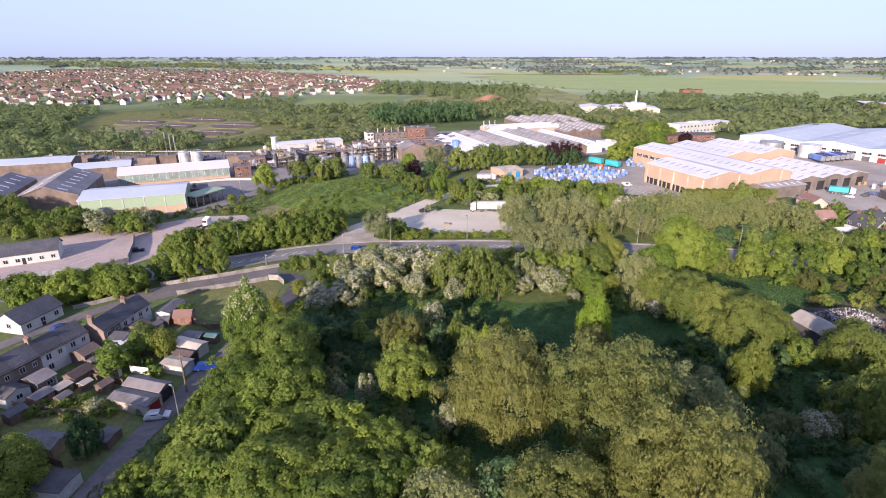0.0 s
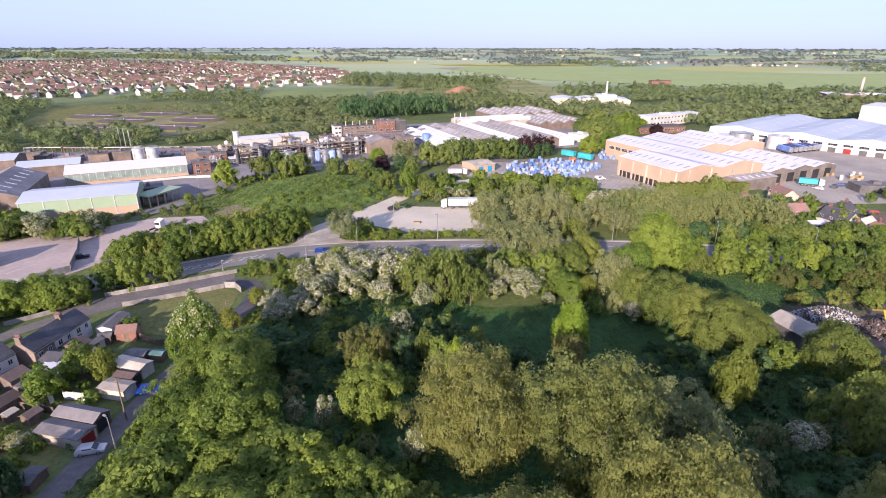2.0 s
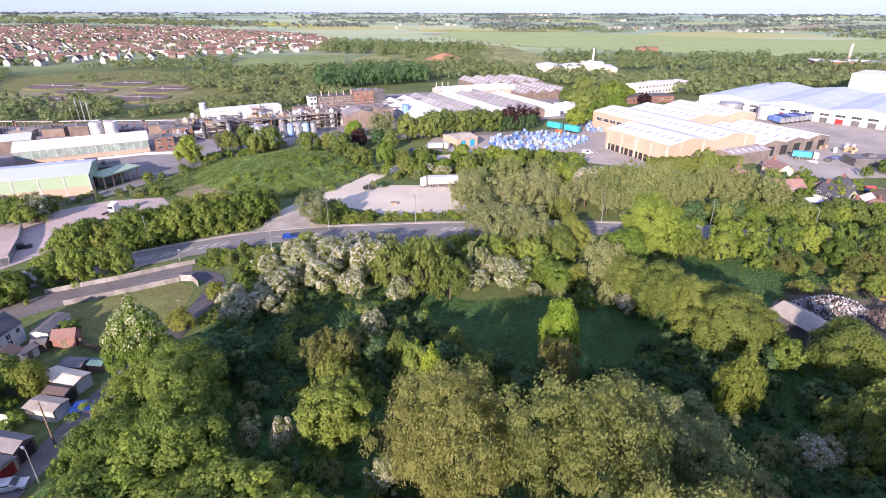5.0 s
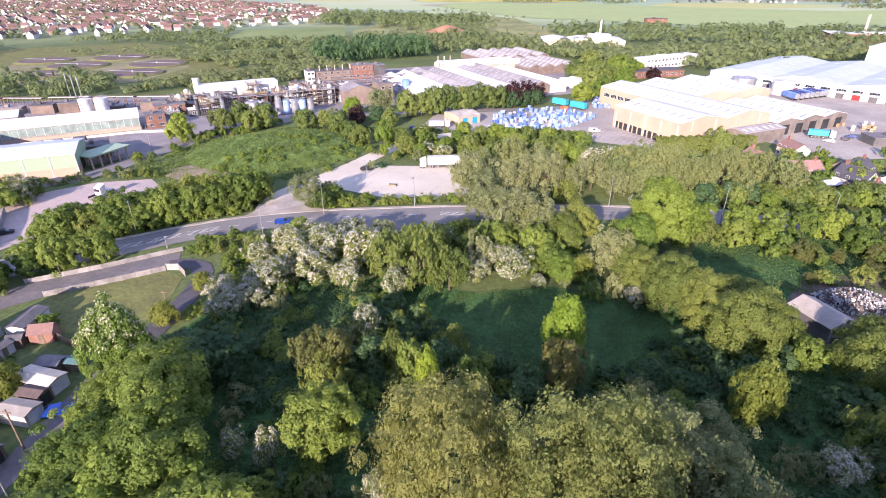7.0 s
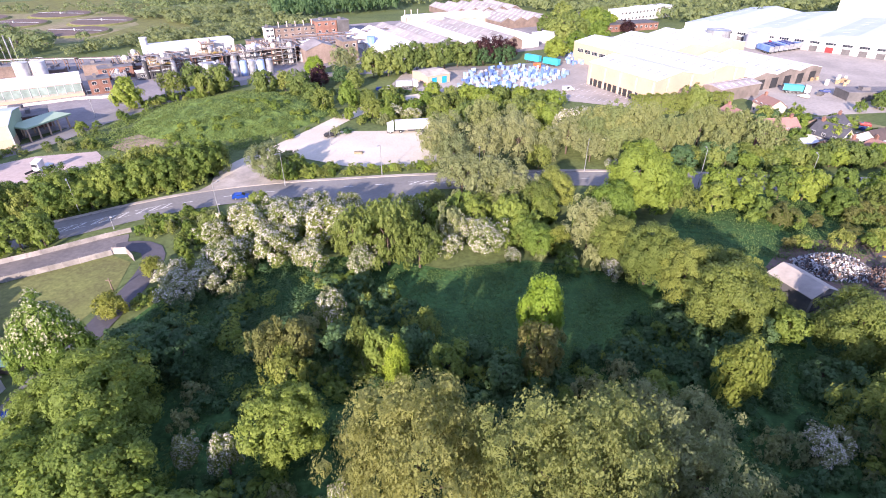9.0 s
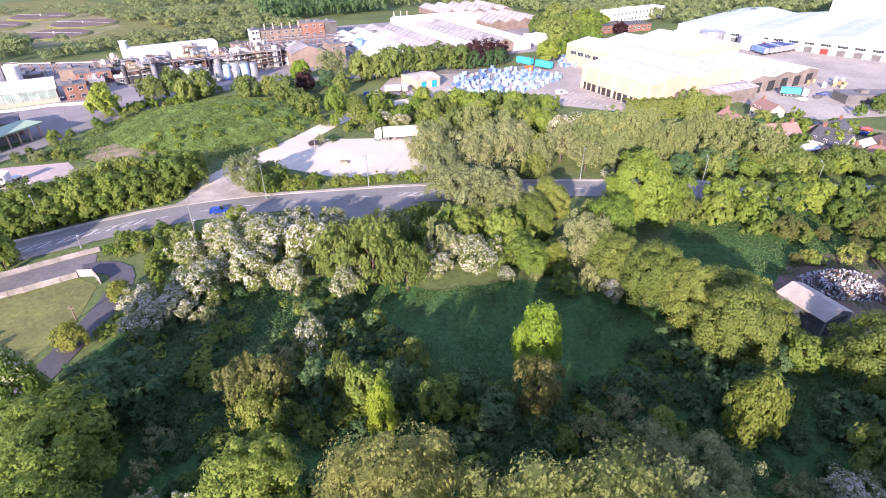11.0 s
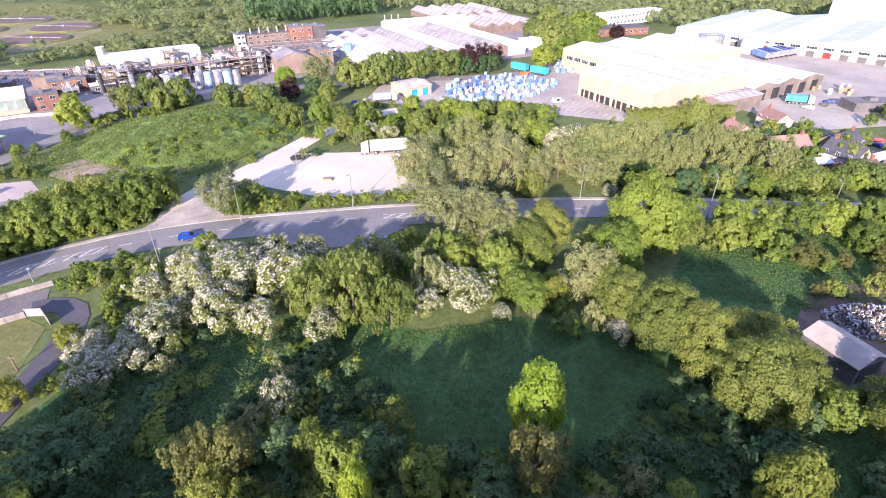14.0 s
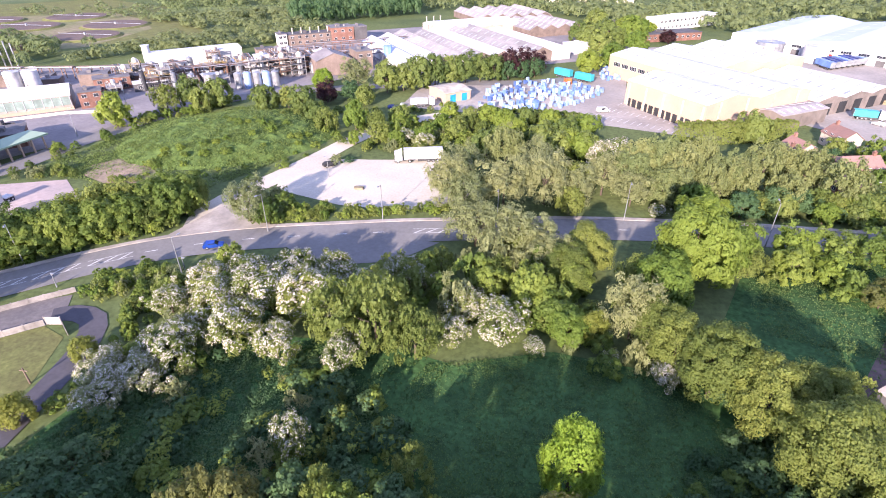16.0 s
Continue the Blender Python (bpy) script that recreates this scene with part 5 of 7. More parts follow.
# ---- green warehouse and old works ----
ob = hall("green_warehouse", -183, 157.5, 33, 38, 22, 7.4, 1, GREENCLAD, BLUEROOF, "green clad warehouse on a brick plinth with pale roof", 1.6, 0, BUFF, 3.0, "x")
for i in range(6):
    part("cladding_post", Geo().box(i * 7.5 + 0.2, i * 7.5 + 0.5, -0.12, 0.0, 0, 7.4), WHITEPAINT, ob)
part("side_door", Geo().box(38.0, 38.1, 6, 12, 0, 4.5), DARK, ob)
hall("old_brick_works", -213, 155.5, 33, 23, 42, 6.8, 1, DULLBRICK, GREYROOF, "old brick works with broad gable and grey pitched roof", 4.2, 7, None, 0, "y", sheet=WHITEROOF)
hall("old_brick_works", -256, 140, 33, 38, 40, 5.0, 2, DULLBRICK, GREYROOF, "old brick works with grey roof and rooflights", 4.0, 6, None, 0, "y", sheet=WHITEROOF)


def canopy():
    ob = thing("loading_canopy", pose(-150.5, 183, 0, 0, 0, 80), "pale green loading canopy on brown posts", "canopy", "yard buildings")
    part("roof", Geo().box(0, 17, -0.5, 8, 4.4, 4.9), GREENCLAD, ob)
    for i in range(5):
        part("post", Geo().box(i * 3.7 + 0.4, i * 3.7 + 0.8, 0.0, 0.4, 0, 4.4), BUFF, ob)
        part("post", Geo().box(i * 3.7 + 0.4, i * 3.7 + 0.8, 7.0, 7.4, 0, 4.4), BUFF, ob)
    slab_building("office_block", -163, 194, 40, 9, 12, 4.2, BRICK, FELT, "low brick office with dark flat roof", 1)


canopy()
ob = hall("long_white_shed", -212, 207, 38, 51, 18, 5.4, 1, CONCRETE, WHITEROOF, "long grey-walled shed with white sheet roof", 2.6, 0, BUFF, 1.2, "x")
part("glazed_band", Geo().box(0.4, 50.6, -0.1, -0.02, 2.0, 5.0), GLAZING, ob, "pale green glazed band along the wall")
for i in range(18):
    part("mullion", Geo().box(0.3 + i * 2.96, 0.5 + i * 2.96, -0.2, -0.11, 1.6, 5.2), WHITEPAINT, ob)
hall("blue_roof_store", -246, 214, 38, 26, 16, 5.5, 1, DULLBRICK, BLUEROOF, "brick store with pale blue roof", 1.8, 0, None, 0, "x")
hall("blue_roof_store", -300, 205, 33, 44, 20, 6, 1, DULLBRICK, BLUEROOF, "brick store with pale green-blue roof", 1.8, 0, None, 0, "x")
slab_building("brick_gatehouse", -169, 239, 40, 8, 8, 6.0, BRICK, FELT, "two-storey red brick gatehouse", 2)
slab_building("brick_gatehouse", -181, 262, 40, 14, 8, 5.0, BRICK, FELT, "red brick works building with flat roof", 2)
tank(-212, 255, 3.0, 9.0, WHITEPAINT, "tall white storage tank beside the shed")
tank(-206.5, 258.5, 3.0, 9.0, WHITEPAINT, "tall white storage tank beside the shed")
lamp_post(-147, 210, 10, 0, "tall galvanised street lamp in the works")
lamp_post(-140, 228, 10, 20, "tall galvanised street lamp in the works")
fence([(-205, 205), (-170, 232), (-158, 236)], 1.1, RENDER, "low pale wall before the shed", 3.0, "yard_wall")
for i in range(3):
    lorry(-195 + i * 5.5, 205 + i * 4.2, 20 + rnd.uniform(-8, 8), (WHITEPAINT, STEEL, CHARCOAL)[i % 3], "skip and container standing in the works yard", rnd.uniform(3, 5), 2.4, "container_trailer", False)

# ---- chemical plant ----
hall("white_process_hall", -176, 296, 42, 42, 14, 8.0, 1, RENDER, WHITEROOF, "long white process hall with vents along its roof", 0.8, 0, None, 0, "x")
ob = thing("white_stack", pose(-181, 300, 0), "square white stack beside the process hall", "chimney")
part("shaft", Geo().tube(0, 0, 0, 12, 1.9, 16, 1.7), WHITEPAINT, ob)
part("collar", Geo().tube(0, 0, 12, 12.5, 2.0, 16), WHITEPAINT, ob)


def pipe_rack(x, y, turn, length, h, mat, label="steel pipe rack carrying pipes through the works"):
    ob = thing("pipe_rack", pose(x, y, 0, 0, 0, turn), label, "pipework", "pipe racks")
    n = max(2, int(length / 5))
    for i in range(n + 1):
        px = length * i / n
        part("trestle", Geo().box(px - 0.15, px + 0.15, -1.5, -1.2, 0, h).box(px - 0.15, px + 0.15, 1.2, 1.5, 0, h).box(px - 0.15, px + 0.15, -1.8, 1.8, h, h + 0.3).box(px - 0.1, px + 0.1, -1.5, 1.5, h * 0.6, h * 0.6 + 0.2), mat, ob)
    for k, yy in enumerate((-1.4, -0.8, -0.2, 0.5, 1.2)):
        part("pipe", Geo().bar((0, yy, h + 0.3 + 0.22), (length, yy, h + 0.3 + 0.22), 0.16 + 0.06 * (k % 2), 8), (STEEL, RUST, DARKSTEEL, DARKSTEEL, RUST)[k], ob)
    return ob


for i in range(15):
    pipe_rack(-176 + i * 5.6 + rnd.uniform(-2, 2), 274 + i * 3.2 + rnd.uniform(-4, 4), 40 + rnd.choice((0, 0, 90)), rnd.uniform(14, 30), rnd.uniform(4, 7), rnd.choice((DARKSTEEL, RUST, RUST, STEEL)))
for i in range(8):
    pipe_rack(-132 + i * 6.5 + rnd.uniform(-3, 3), 300 + i * 5 + rnd.uniform(-6, 6), 35 + rnd.choice((0, 90)), rnd.uniform(10, 20), rnd.uniform(5, 8), rnd.choice((DARKSTEEL, RUST, STEEL)))
for i in range(5):
    tank(-123.5 + i * 3.6, 277.5 + i * 1.6, 1.65, 6.5, PALEBLUE if i % 2 else STEEL, "upright blue-grey silo in a row", "silo", "silos", 0.6)
for i in range(26):
    u, w = rnd.uniform(0, 1), rnd.uniform(-0.5, 0.5)
    px, py = -168 + 68 * u - 14 * w, 275 + 46 * u + 30 * w
    if -128 < px < -104 and 272 < py < 288:
        continue
    tank(px, py, rnd.uniform(1.0, 2.6), rnd.uniform(3, 8.5), rnd.choice((RENDER, STEEL, STEEL, DARKSTEEL, RUST)), "upright process vessel among pipework", "process_vessel", "process vessels", 0.5)
for i in range(16):
    u, w = rnd.uniform(0, 1), rnd.uniform(-0.5, 0.5)
    slab_building("plant_building", -172 + 74 * u - 16 * w, 280 + 52 * u + 36 * w, 40, rnd.uniform(4, 11), rnd.uniform(4, 8), rnd.uniform(3, 8), rnd.choice((DULLBRICK, DULLBRICK, RENDER, CHARCOAL, CHARCOAL)), rnd.choice((GREYROOF, FELT, WHITEROOF)), "small flat-roofed plant building", 1, i % 3 == 0, "plant buildings")
for i in range(10):
    slab_building("plant_building", -300 + i * 13 + rnd.uniform(-3, 3), 246 + i * 3.2 + rnd.uniform(-5, 5), 25, rnd.uniform(6, 12), rnd.uniform(5, 8), rnd.uniform(3, 5.5), rnd.choice((DULLBRICK, DULLBRICK, RUST)), rnd.choice((GREYROOF, FELT)), "low brick plant building with pipework", 1, False, "plant buildings")
for i in range(5):
    pipe_rack(-292 + i * 22, 262 + i * 5, 14 + rnd.uniform(-5, 5), 20, 5, RUST)
for i in range(3):
    ob = thing("steel_flue", pose(-262 + i * 3.0, 300 + i * 0.6, 0), "thin grey steel flue", "chimney", "flues")
    part("pipe", Geo().tube(0, 0, 0, 13 - i, 0.32, 10).tube(0, 0, 12.6 - i, 13.0 - i, 0.42, 10), STEEL, ob)


def process_frame(x, y, turn, w, d, decks, steel):
    """An open steel structure: columns, decks with edge rails, pipes between them and a vessel through the decks."""
    ob = thing("process_plant", pose(x, y, 0, 0, 0, turn), "open steel process structure with decks, rails and pipes", "process plant", "process frames")
    h = decks * 2.7
    g = Geo()
    for cx in (0, w / 2, w):
        for cy in (0, d):
            g.box(cx - 0.14, cx + 0.14, cy - 0.14, cy + 0.14, 0, h + 1.0)
    for k in range(decks):
        g.bar((0, 0, k * 2.7), (w / 2, 0, (k + 1) * 2.7), 0.07, 5).bar((w / 2, d, (k + 1) * 2.7), (w, d, k * 2.7), 0.07, 5)
        for cy in (0, d):
            g.box(-0.1, w + 0.1, cy - 0.1, cy + 0.1, k * 2.7 + 2.42, k * 2.7 + 2.68)
        for cx in (0, w / 2, w):
            g.box(cx - 0.09, cx + 0.09, -0.05, d + 0.05, k * 2.7 + 2.44, k * 2.7 + 2.66)
    part("column_frame", g, steel, ob)
    for k in range(1, decks + 1):
        z = k * 2.7
        part("deck", Geo().box(-0.3, w + 0.3, -0.3, d + 0.3, z, z + 0.16), CONCRETE if k == decks else DARKSTEEL, ob)
    g = Geo()
    for z in (h + 0.65, h + 1.15):
        g.bar((-0.3, -0.3, z), (w + 0.3, -0.3, z), 0.05, 5).bar((-0.3, d + 0.3, z), (w + 0.3, d + 0.3, z), 0.05, 5).bar((-0.3, -0.3, z), (-0.3, d + 0.3, z), 0.05, 5)
    part("hand_rail", g, YELLOW if decks == 2 else steel, ob)
    g = Geo()
    for k in range(5):
        z, yy = rnd.uniform(1, h + 0.6), rnd.uniform(0.3, d - 0.3)
        g.bar((-2, yy, z), (w + 3, yy, z), rnd.uniform(0.1, 0.2), 6).bar((w * k / 5, yy, z), (w * k / 5, yy, h + 2), 0.12, 6)
    part("pipe_run", g, rnd.choice((STEEL, RUST, RENDER)), ob)
    r = rnd.uniform(0.8, 1.3)
    part("vessel", Geo().tube(w * 0.7, d / 2, 0.2, h + 1.8, r, 14).tube(w * 0.7, d / 2, h + 1.8, h + 2.4, r, 14, 0.3), rnd.choice((STEEL, RENDER, CREAM)), ob)


for i in range(24):
    u = i / 23
    process_frame(-168 + 66 * u + rnd.uniform(-2, 2) - 9 * (i % 3), 262 + 44 * u + 13 * (i % 3), 40 + rnd.choice((0, 90)), rnd.uniform(6, 11), rnd.uniform(4, 6), rnd.choice((1, 2, 2, 3)), rnd.choice((RUST, DARKSTEEL, STEEL)))
hall("brick_gable_works", -97, 303, 35, 17, 15, 7, 1, DULLBRICK, GREYROOF, "red brick works with a pitched grey roof", 3.0, 0, None, 0, "y")
slab_building("brick_gable_works", -82, 318, 35, 8, 12, 9, DULLBRICK, FELT, "tall narrow red brick works building", 2)
slab_building("pale_works_block", -141, 374, 35, 26, 10, 6.0, DULLBRICK, FELT, "long buff brick works block with rows of windows", 2)
slab_building("white_end_block", -146, 371, 35, 5, 9, 6.6, RENDER, FELT, "narrow white end block of the works", 2)
slab_building("pale_works_block", -119, 388, 35, 14, 12, 8.5, BRICK, FELT, "brick works block with flat roof", 2)
slab_building("blue_plant_block", -107, 396, 35, 8, 10, 8.2, CHARCOAL, FELT, "dark clad plant block", 2, False)
for i in range(7):
    ob = thing("roof_flue", pose(-140 + i * 4.4, 378 + i * 3.0, 6), "short pale flue on the works roof", "chimney", "flues")
    part("pipe", Geo().tube(0, 0, -6, 3.2, 0.35, 8).tube(0, 0, 3.2, 3.5, 0.45, 8), CREAM, ob)
pipe_rack(-122, 352, 30, 60, 5.5, RUST)
pipe_rack(-130, 335, 30, 55, 5.5, RUST)

# ---- saw-roofed factory ----
for i in range(8):
    a = radians(33)
    hall("saw_roof_bay", -57 + math.cos(a) * i * 11.9, 313 + math.sin(a) * i * 11.9, 33, 11.8, (70, 76, 84, 80, 86, 82, 88, 70)[i], 4.6, 1, RENDER if i in (0, 2, 5, 7) else DULLBRICK,
         (WHITEROOF, WHITEROOF, SHEETROOF, SHEETROOF, WHITEROOF, SHEETROOF, SHEETROOF, WHITEROOF)[i], "long factory bay with pitched sheet roof", 2.6, 14 if i % 2 else 10, None, 0, "y", "factory bays",
         SKYLIGHT if i in (0, 1, 4, 7) else CHARCOAL)
hall("white_roof_store", -58, 412, 33, 62, 24, 6, 2, CREAM, WHITEROOF, "long store with white pitched roof behind the factory", 2.0, 0, None, 0, "x")
hall("brown_factory", 0, 425, 33, 44, 46, 4.4, 4, DULLBRICK, SHEETROOF, "brick factory with brown-grey pitched roofs", 2.6, 8, None, 0, "y", sheet=WHITEROOF)
slab_building("brick_factory_end", 40, 408, 33, 12, 18, 7, DULLBRICK, CONCTILE, "brick factory end block", 2)
slab_building("white_dispatch", 26, 376, 33, 14, 12, 4.5, RENDER, WHITEROOF, "low white dispatch building", 1, False)
hall("brown_roof_factory", -36, 470, 30, 60, 50, 4.2, 5, DULLBRICK, SHEETROOF, "brick factory with brown-grey pitched roofs", 3, 6, None, 0, "y", sheet=WHITEROOF)
ob = thing("blue_hopper", pose(-71, 336, 0), "blue steel hopper and chute at the factory wall", "hopper")
part("hopper", Geo().tube(0, 0, 5, 9, 2.2, 10, 2.4).tube(0, 0, 3, 5, 0.6, 10, 2.2), BLUE, ob)
part("chute", Geo().bar((0, 0, 4), (4, -3, 1), 0.5), BLUE, ob)
part("frame", Geo().box(-2, -1.8, -2, -1.8, 0, 5).box(1.8, 2, -2, -1.8, 0, 5).box(-2, -1.8, 1.8, 2, 0, 5).box(1.8, 2, 1.8, 2, 0, 5), STEEL, ob)
for i in range(3):
    ob = thing("yellow_flue", pose(-66 + i * 4, 420 + i * 3, 0), "pale yellow steel flue beside the factory", "chimney", "flues")
    part("pipe", Geo().tube(0, 0, 0, 11.6, 0.35, 10).tube(0, 0, 11.6, 12, 0.46, 10), CREAM, ob)

# ---- crate yard, depot and warehouses ----
ob = hall("blue_door_depot", -31, 269, 40, 12, 13, 3.8, 1, BUFF, CREAM, "small buff brick depot with bright blue doors", 0.9, 0, None, 0, "x")
for dx in (2.2, 7.6):
    part("roller_door", Geo().box(dx, dx + 2.6, -0.08, 0.02, 0, 3.0), DOORBLUE, ob, "bright blue roller door")
lorry(-44, 262, 20, WHITEPAINT, "white box lorry parked by the depot", 7, 3.2, "box_lorry")
for k in range(3):
    car(-52 + k * 5, 258 + k * 2, 30 + 60 * (k % 2), (NAVY, WHITEPAINT, CHARCOAL)[k], "car parked beside the depot")


def crate_stack(mat):
    """Five crates on one another, rim over body, as one shell."""
    g = Geo()
    rings = []
    for k in range(5):
        for dz, w in ((0.0, 0.56), (0.30, 0.58), (0.31, 0.64), (0.41, 0.64)):
            rings.append((k * 0.42 + dz, w))
    for z, w in rings:
        g.v += [(-w, -w * 0.84, z), (w, -w * 0.84, z), (w, w * 0.84, z), (-w, w * 0.84, z)]
    for i in range(len(rings) - 1):
        g.f += [(4 * i + k, 4 * i + (k + 1) % 4, 4 * i + 4 + (k + 1) % 4, 4 * i + 4 + k) for k in range(4)]
    n = 4 * (len(rings) - 1)
    g.f += [(3, 2, 1, 0), (n, n + 1, n + 2, n + 3)]
    return g.mesh("plastic_crate", mat)


STACKS = [crate_stack(BLUE), crate_stack(PALEBLUE), crate_stack(PALEBLUE), crate_stack(WHITEPAINT)]
CRATES = [(-18, 261), (3, 259), (20, 274), (34, 295), (30, 304), (10, 312), (-12, 304), (-16, 284)]
CRATES2 = [(34, 318), (44, 316), (57, 334), (52, 350), (39, 351)]
for poly, many in ((CRATES, 240), (CRATES2, 90)):
    xs, ys = [p[0] for p in poly], [p[1] for p in poly]
    k = 0
    while k < many:
        px, py = rnd.uniform(min(xs), max(xs)), rnd.uniform(min(ys), max(ys))
        if inside(px, py, poly):
            k += 1
            s = rnd.uniform(0.75, 1.15)
            ob = new("plastic_crate", rnd.choice(STACKS))
            ob.matrix_world = pose(px, py, 0.05, 0, 0, 35 + rnd.choice((0, 90)) + rnd.uniform(-12, 12)) @ Matrix.Diagonal((s, s, rnd.uniform(0.45, 1.1), 1))
            tagged(ob, "stack of blue and white plastic crates in the yard", "crates", "crate stacks")
lorry(14, 324, -40, TEAL, "turquoise curtain-sided trailer parked at the crate yard", 9.0, 3.9, "curtain_trailer", False)
lorry(23, 316.5, -40, TEAL, "turquoise curtain-sided trailer parked at the crate yard", 9.0, 3.9, "curtain_trailer", False)
ob = solo("orange_skip", Geo().box(-1.5, 1.5, -1.2, 1.2, 0.05, 2.2).box(-1.6, 1.6, -1.3, 1.3, 2.2, 2.35), ORANGE, "orange and yellow skip beside the trailers", "skip", m=pose(19, 309, 0, 0, 0, 20))
car(28, 266, 20, WHITEPAINT, "white van in the car park", van=True)
g = Geo()
for row_at in range(3):
    for k in range(15):
        x, y = 27 + k * 2.1 + row_at * 5.6, 268 - k * 1.25 + row_at * 8.4 - 6
        c, sn = math.cos(radians(57)), math.sin(radians(57))
        g.add([(x - 2.3 * c - 0.09 * sn, y - 2.3 * sn + 0.09 * c, 0.06), (x - 2.3 * c + 0.09 * sn, y - 2.3 * sn - 0.09 * c, 0.06), (x + 2.3 * c + 0.09 * sn, y + 2.3 * sn - 0.09 * c, 0.06), (x + 2.3 * c - 0.09 * sn, y + 2.3 * sn + 0.09 * c, 0.06)], [(0, 1, 2, 3)])
solo("bay_markings", g, PAINT, "worn white parking bay lines on the car park", "marking", kind="stuff")

wa = hall("buff_warehouse", 61, 247, 33, 52, 39, 9.4, 2, BUFF, WHITEROOF, "buff brick warehouse with white sheet roof and rooflights", 2.3, 9)
for k in range(5):
    part("pilaster", Geo().box(-0.25, 0.0, k * 9 + 0.8, k * 9 + 1.5, 0, 8.7), CREAM, wa)
for k in range(12):
    part("dock_door", Geo().box(-0.12, 0.05, 2.5 + k * 3, 4.6 + k * 3, 0, 3.0), DARK, wa)
for k in range(4):
    part("pilaster", Geo().box(k * 13 + 6, k * 13 + 6.7, -0.25, 0.0, 0, 9.9), CREAM, wa)
wd = hall("buff_warehouse", 61 + 0.839 * 26 - 0.545 * 39.05, 247 + 0.545 * 26 + 0.839 * 39.05, 33, 78, 42, 9.4, 3, BUFF, WHITEROOF, "buff brick warehouse with white sheet roof and rooflights", 2.3, 9)
for k in range(7):
    window(wd, -0.03, 4 + k * 5.4, 6.0, 4.2, 1.8, -90, 3)
wc = hall("grey_loading_hall", 61 + 0.839 * 52.3 + 0.545 * 4, 247 + 0.545 * 52.3 - 0.839 * 4, 33, 48, 42, 5.6, 3, BROWNCLAD, WHITEROOF, "low grey clad loading hall with white pitched roof", 1.6, 8)
for k in range(5):
    part("loading_door", Geo().box(4 + k * 9, 8.5 + k * 9, -0.1, 0.05, 0, 4.4), DARK, wc)
hall("brown_annexe", 61 + 0.839 * 27 + 0.545 * 9, 247 + 0.545 * 27 - 0.839 * 9, 33, 24, 9, 5.0, 1, BROWNCLAD, SHEETROOF, "low brown annexe with grey roof before the warehouse", 0.8, 6, None, 0, "x", sheet=WHITEROOF)
wb = hall("large_white_warehouse", 120, 418, -40.5, 190, 110, 7.2, 5, WHITEPAINT, BLUEROOF, "very large white warehouse with pale blue sheet roof", 2.6, 8, None, 0, "y", sheet=WHITEROOF)
for k in range(20):
    window(wb, 20 + k * 8, -0.02, 4.6, 5.0, 1.4, 0, 3)
    part("dock_door", Geo().box(18 + k * 8, 22 + k * 8, -0.1, 0.05, 0, 2.9), CHARCOAL if k % 4 else REDPAINT, wb)
slab_building("tall_white_store", 262, 512, -40, 70, 45, 15, WHITEPAINT, WHITEROOF, "tall plain white storage block", 1, False)
slab_building("buff_store", 110, 398, -35, 20, 12, 5, CREAM, WHITEROOF, "low buff store beside the tanks", 1, False)
tank(133, 393, 7, 7, STEEL, "broad grey steel water tank")
tank(150, 377, 6, 8, WHITEPAINT, "broad white storage tank")
for k in range(10):
    lorry(150 + k * 3.6, 356 + k * 2.4, 100, NAVY if k % 3 else BLUE, "blue curtain-sided trailer parked in a row", 12, 3.9, "curtain_trailer", False)
for k in range(6):
    lorry(196 + k * 4, 372 - k * 5, 120, WHITEPAINT, "white box trailer parked in the yard", 10, 3.8, "box_trailer", False)
lorry(121, 274, -14, TEAL, "green and white rigid lorry parked outside", 7.5, 3.4, "rigid_lorry")
for k in range(14):
    ob = new("wooden_pallet", STACKS[3] if k % 4 == 0 else Geo().box(-0.6, 0.6, -0.5, 0.5, 0, 0.6).box(-0.62, 0.62, -0.52, 0.52, 0.7, 1.3).mesh("wooden_pallet", TIMBER))
    ob.matrix_world = pose(150 + rnd.uniform(-9, 9), 292 + rnd.uniform(-6, 6), 0.05, 0, 0, rnd.uniform(0, 90)) @ Matrix.Diagonal((1.2, 1.2, 1.2, 1))
    tagged(ob, "stack of pale wooden pallets in the lorry yard", "pallets", "pallet stacks")
for k in range(7):
    car(128 + k * 6 + rnd.uniform(-1, 1), 264 + (k % 3) * 5, rnd.uniform(0, 180), rnd.choice((WHITEPAINT, NAVY, CHARCOAL, REDPAINT)), "car parked in the lorry yard")
slab_building("low_dark_shed", 141, 262, 5, 22, 9, 3.2, CHARCOAL, FELT, "long low dark shed", 1, False)

# office blocks and far works
slab_building("white_office", 87, 463, 40, 62, 12, 8, RENDER, WHITEROOF, "white office block with bands of windows", 2)
slab_building("pitched_office", 72, 420, 25, 40, 14, 4.5, BRICK, FELT, "low office with dark roof", 1)
hall("far_white_factory", 10, 628, 2, 86, 40, 5.5, 3, CREAM, WHITEROOF, "far white factory with stepped roof", 2.0)
slab_building("far_white_factory", 60, 640, 2, 22, 20, 10, CREAM, WHITEROOF, "tall white part of the far factory", 1, False)
ob = thing("factory_chimney", pose(72, 655, 0), "tall thin white factory chimney", "chimney")
part("shaft", Geo().tube(0, 0, 0, 24, 1.4, 14, 1.0), WHITEPAINT, ob)
slab_building("far_red_factory", 330, 720, -10, 120, 40, 9, BRICK, WHITEROOF, "far red brick factory with white roof", 2, False)
ob = thing("factory_chimney", pose(372, 735, 0), "tall pale factory chimney", "chimney")
part("shaft", Geo().tube(0, 0, 0, 28, 1.7, 14, 1.3), CREAM, ob)
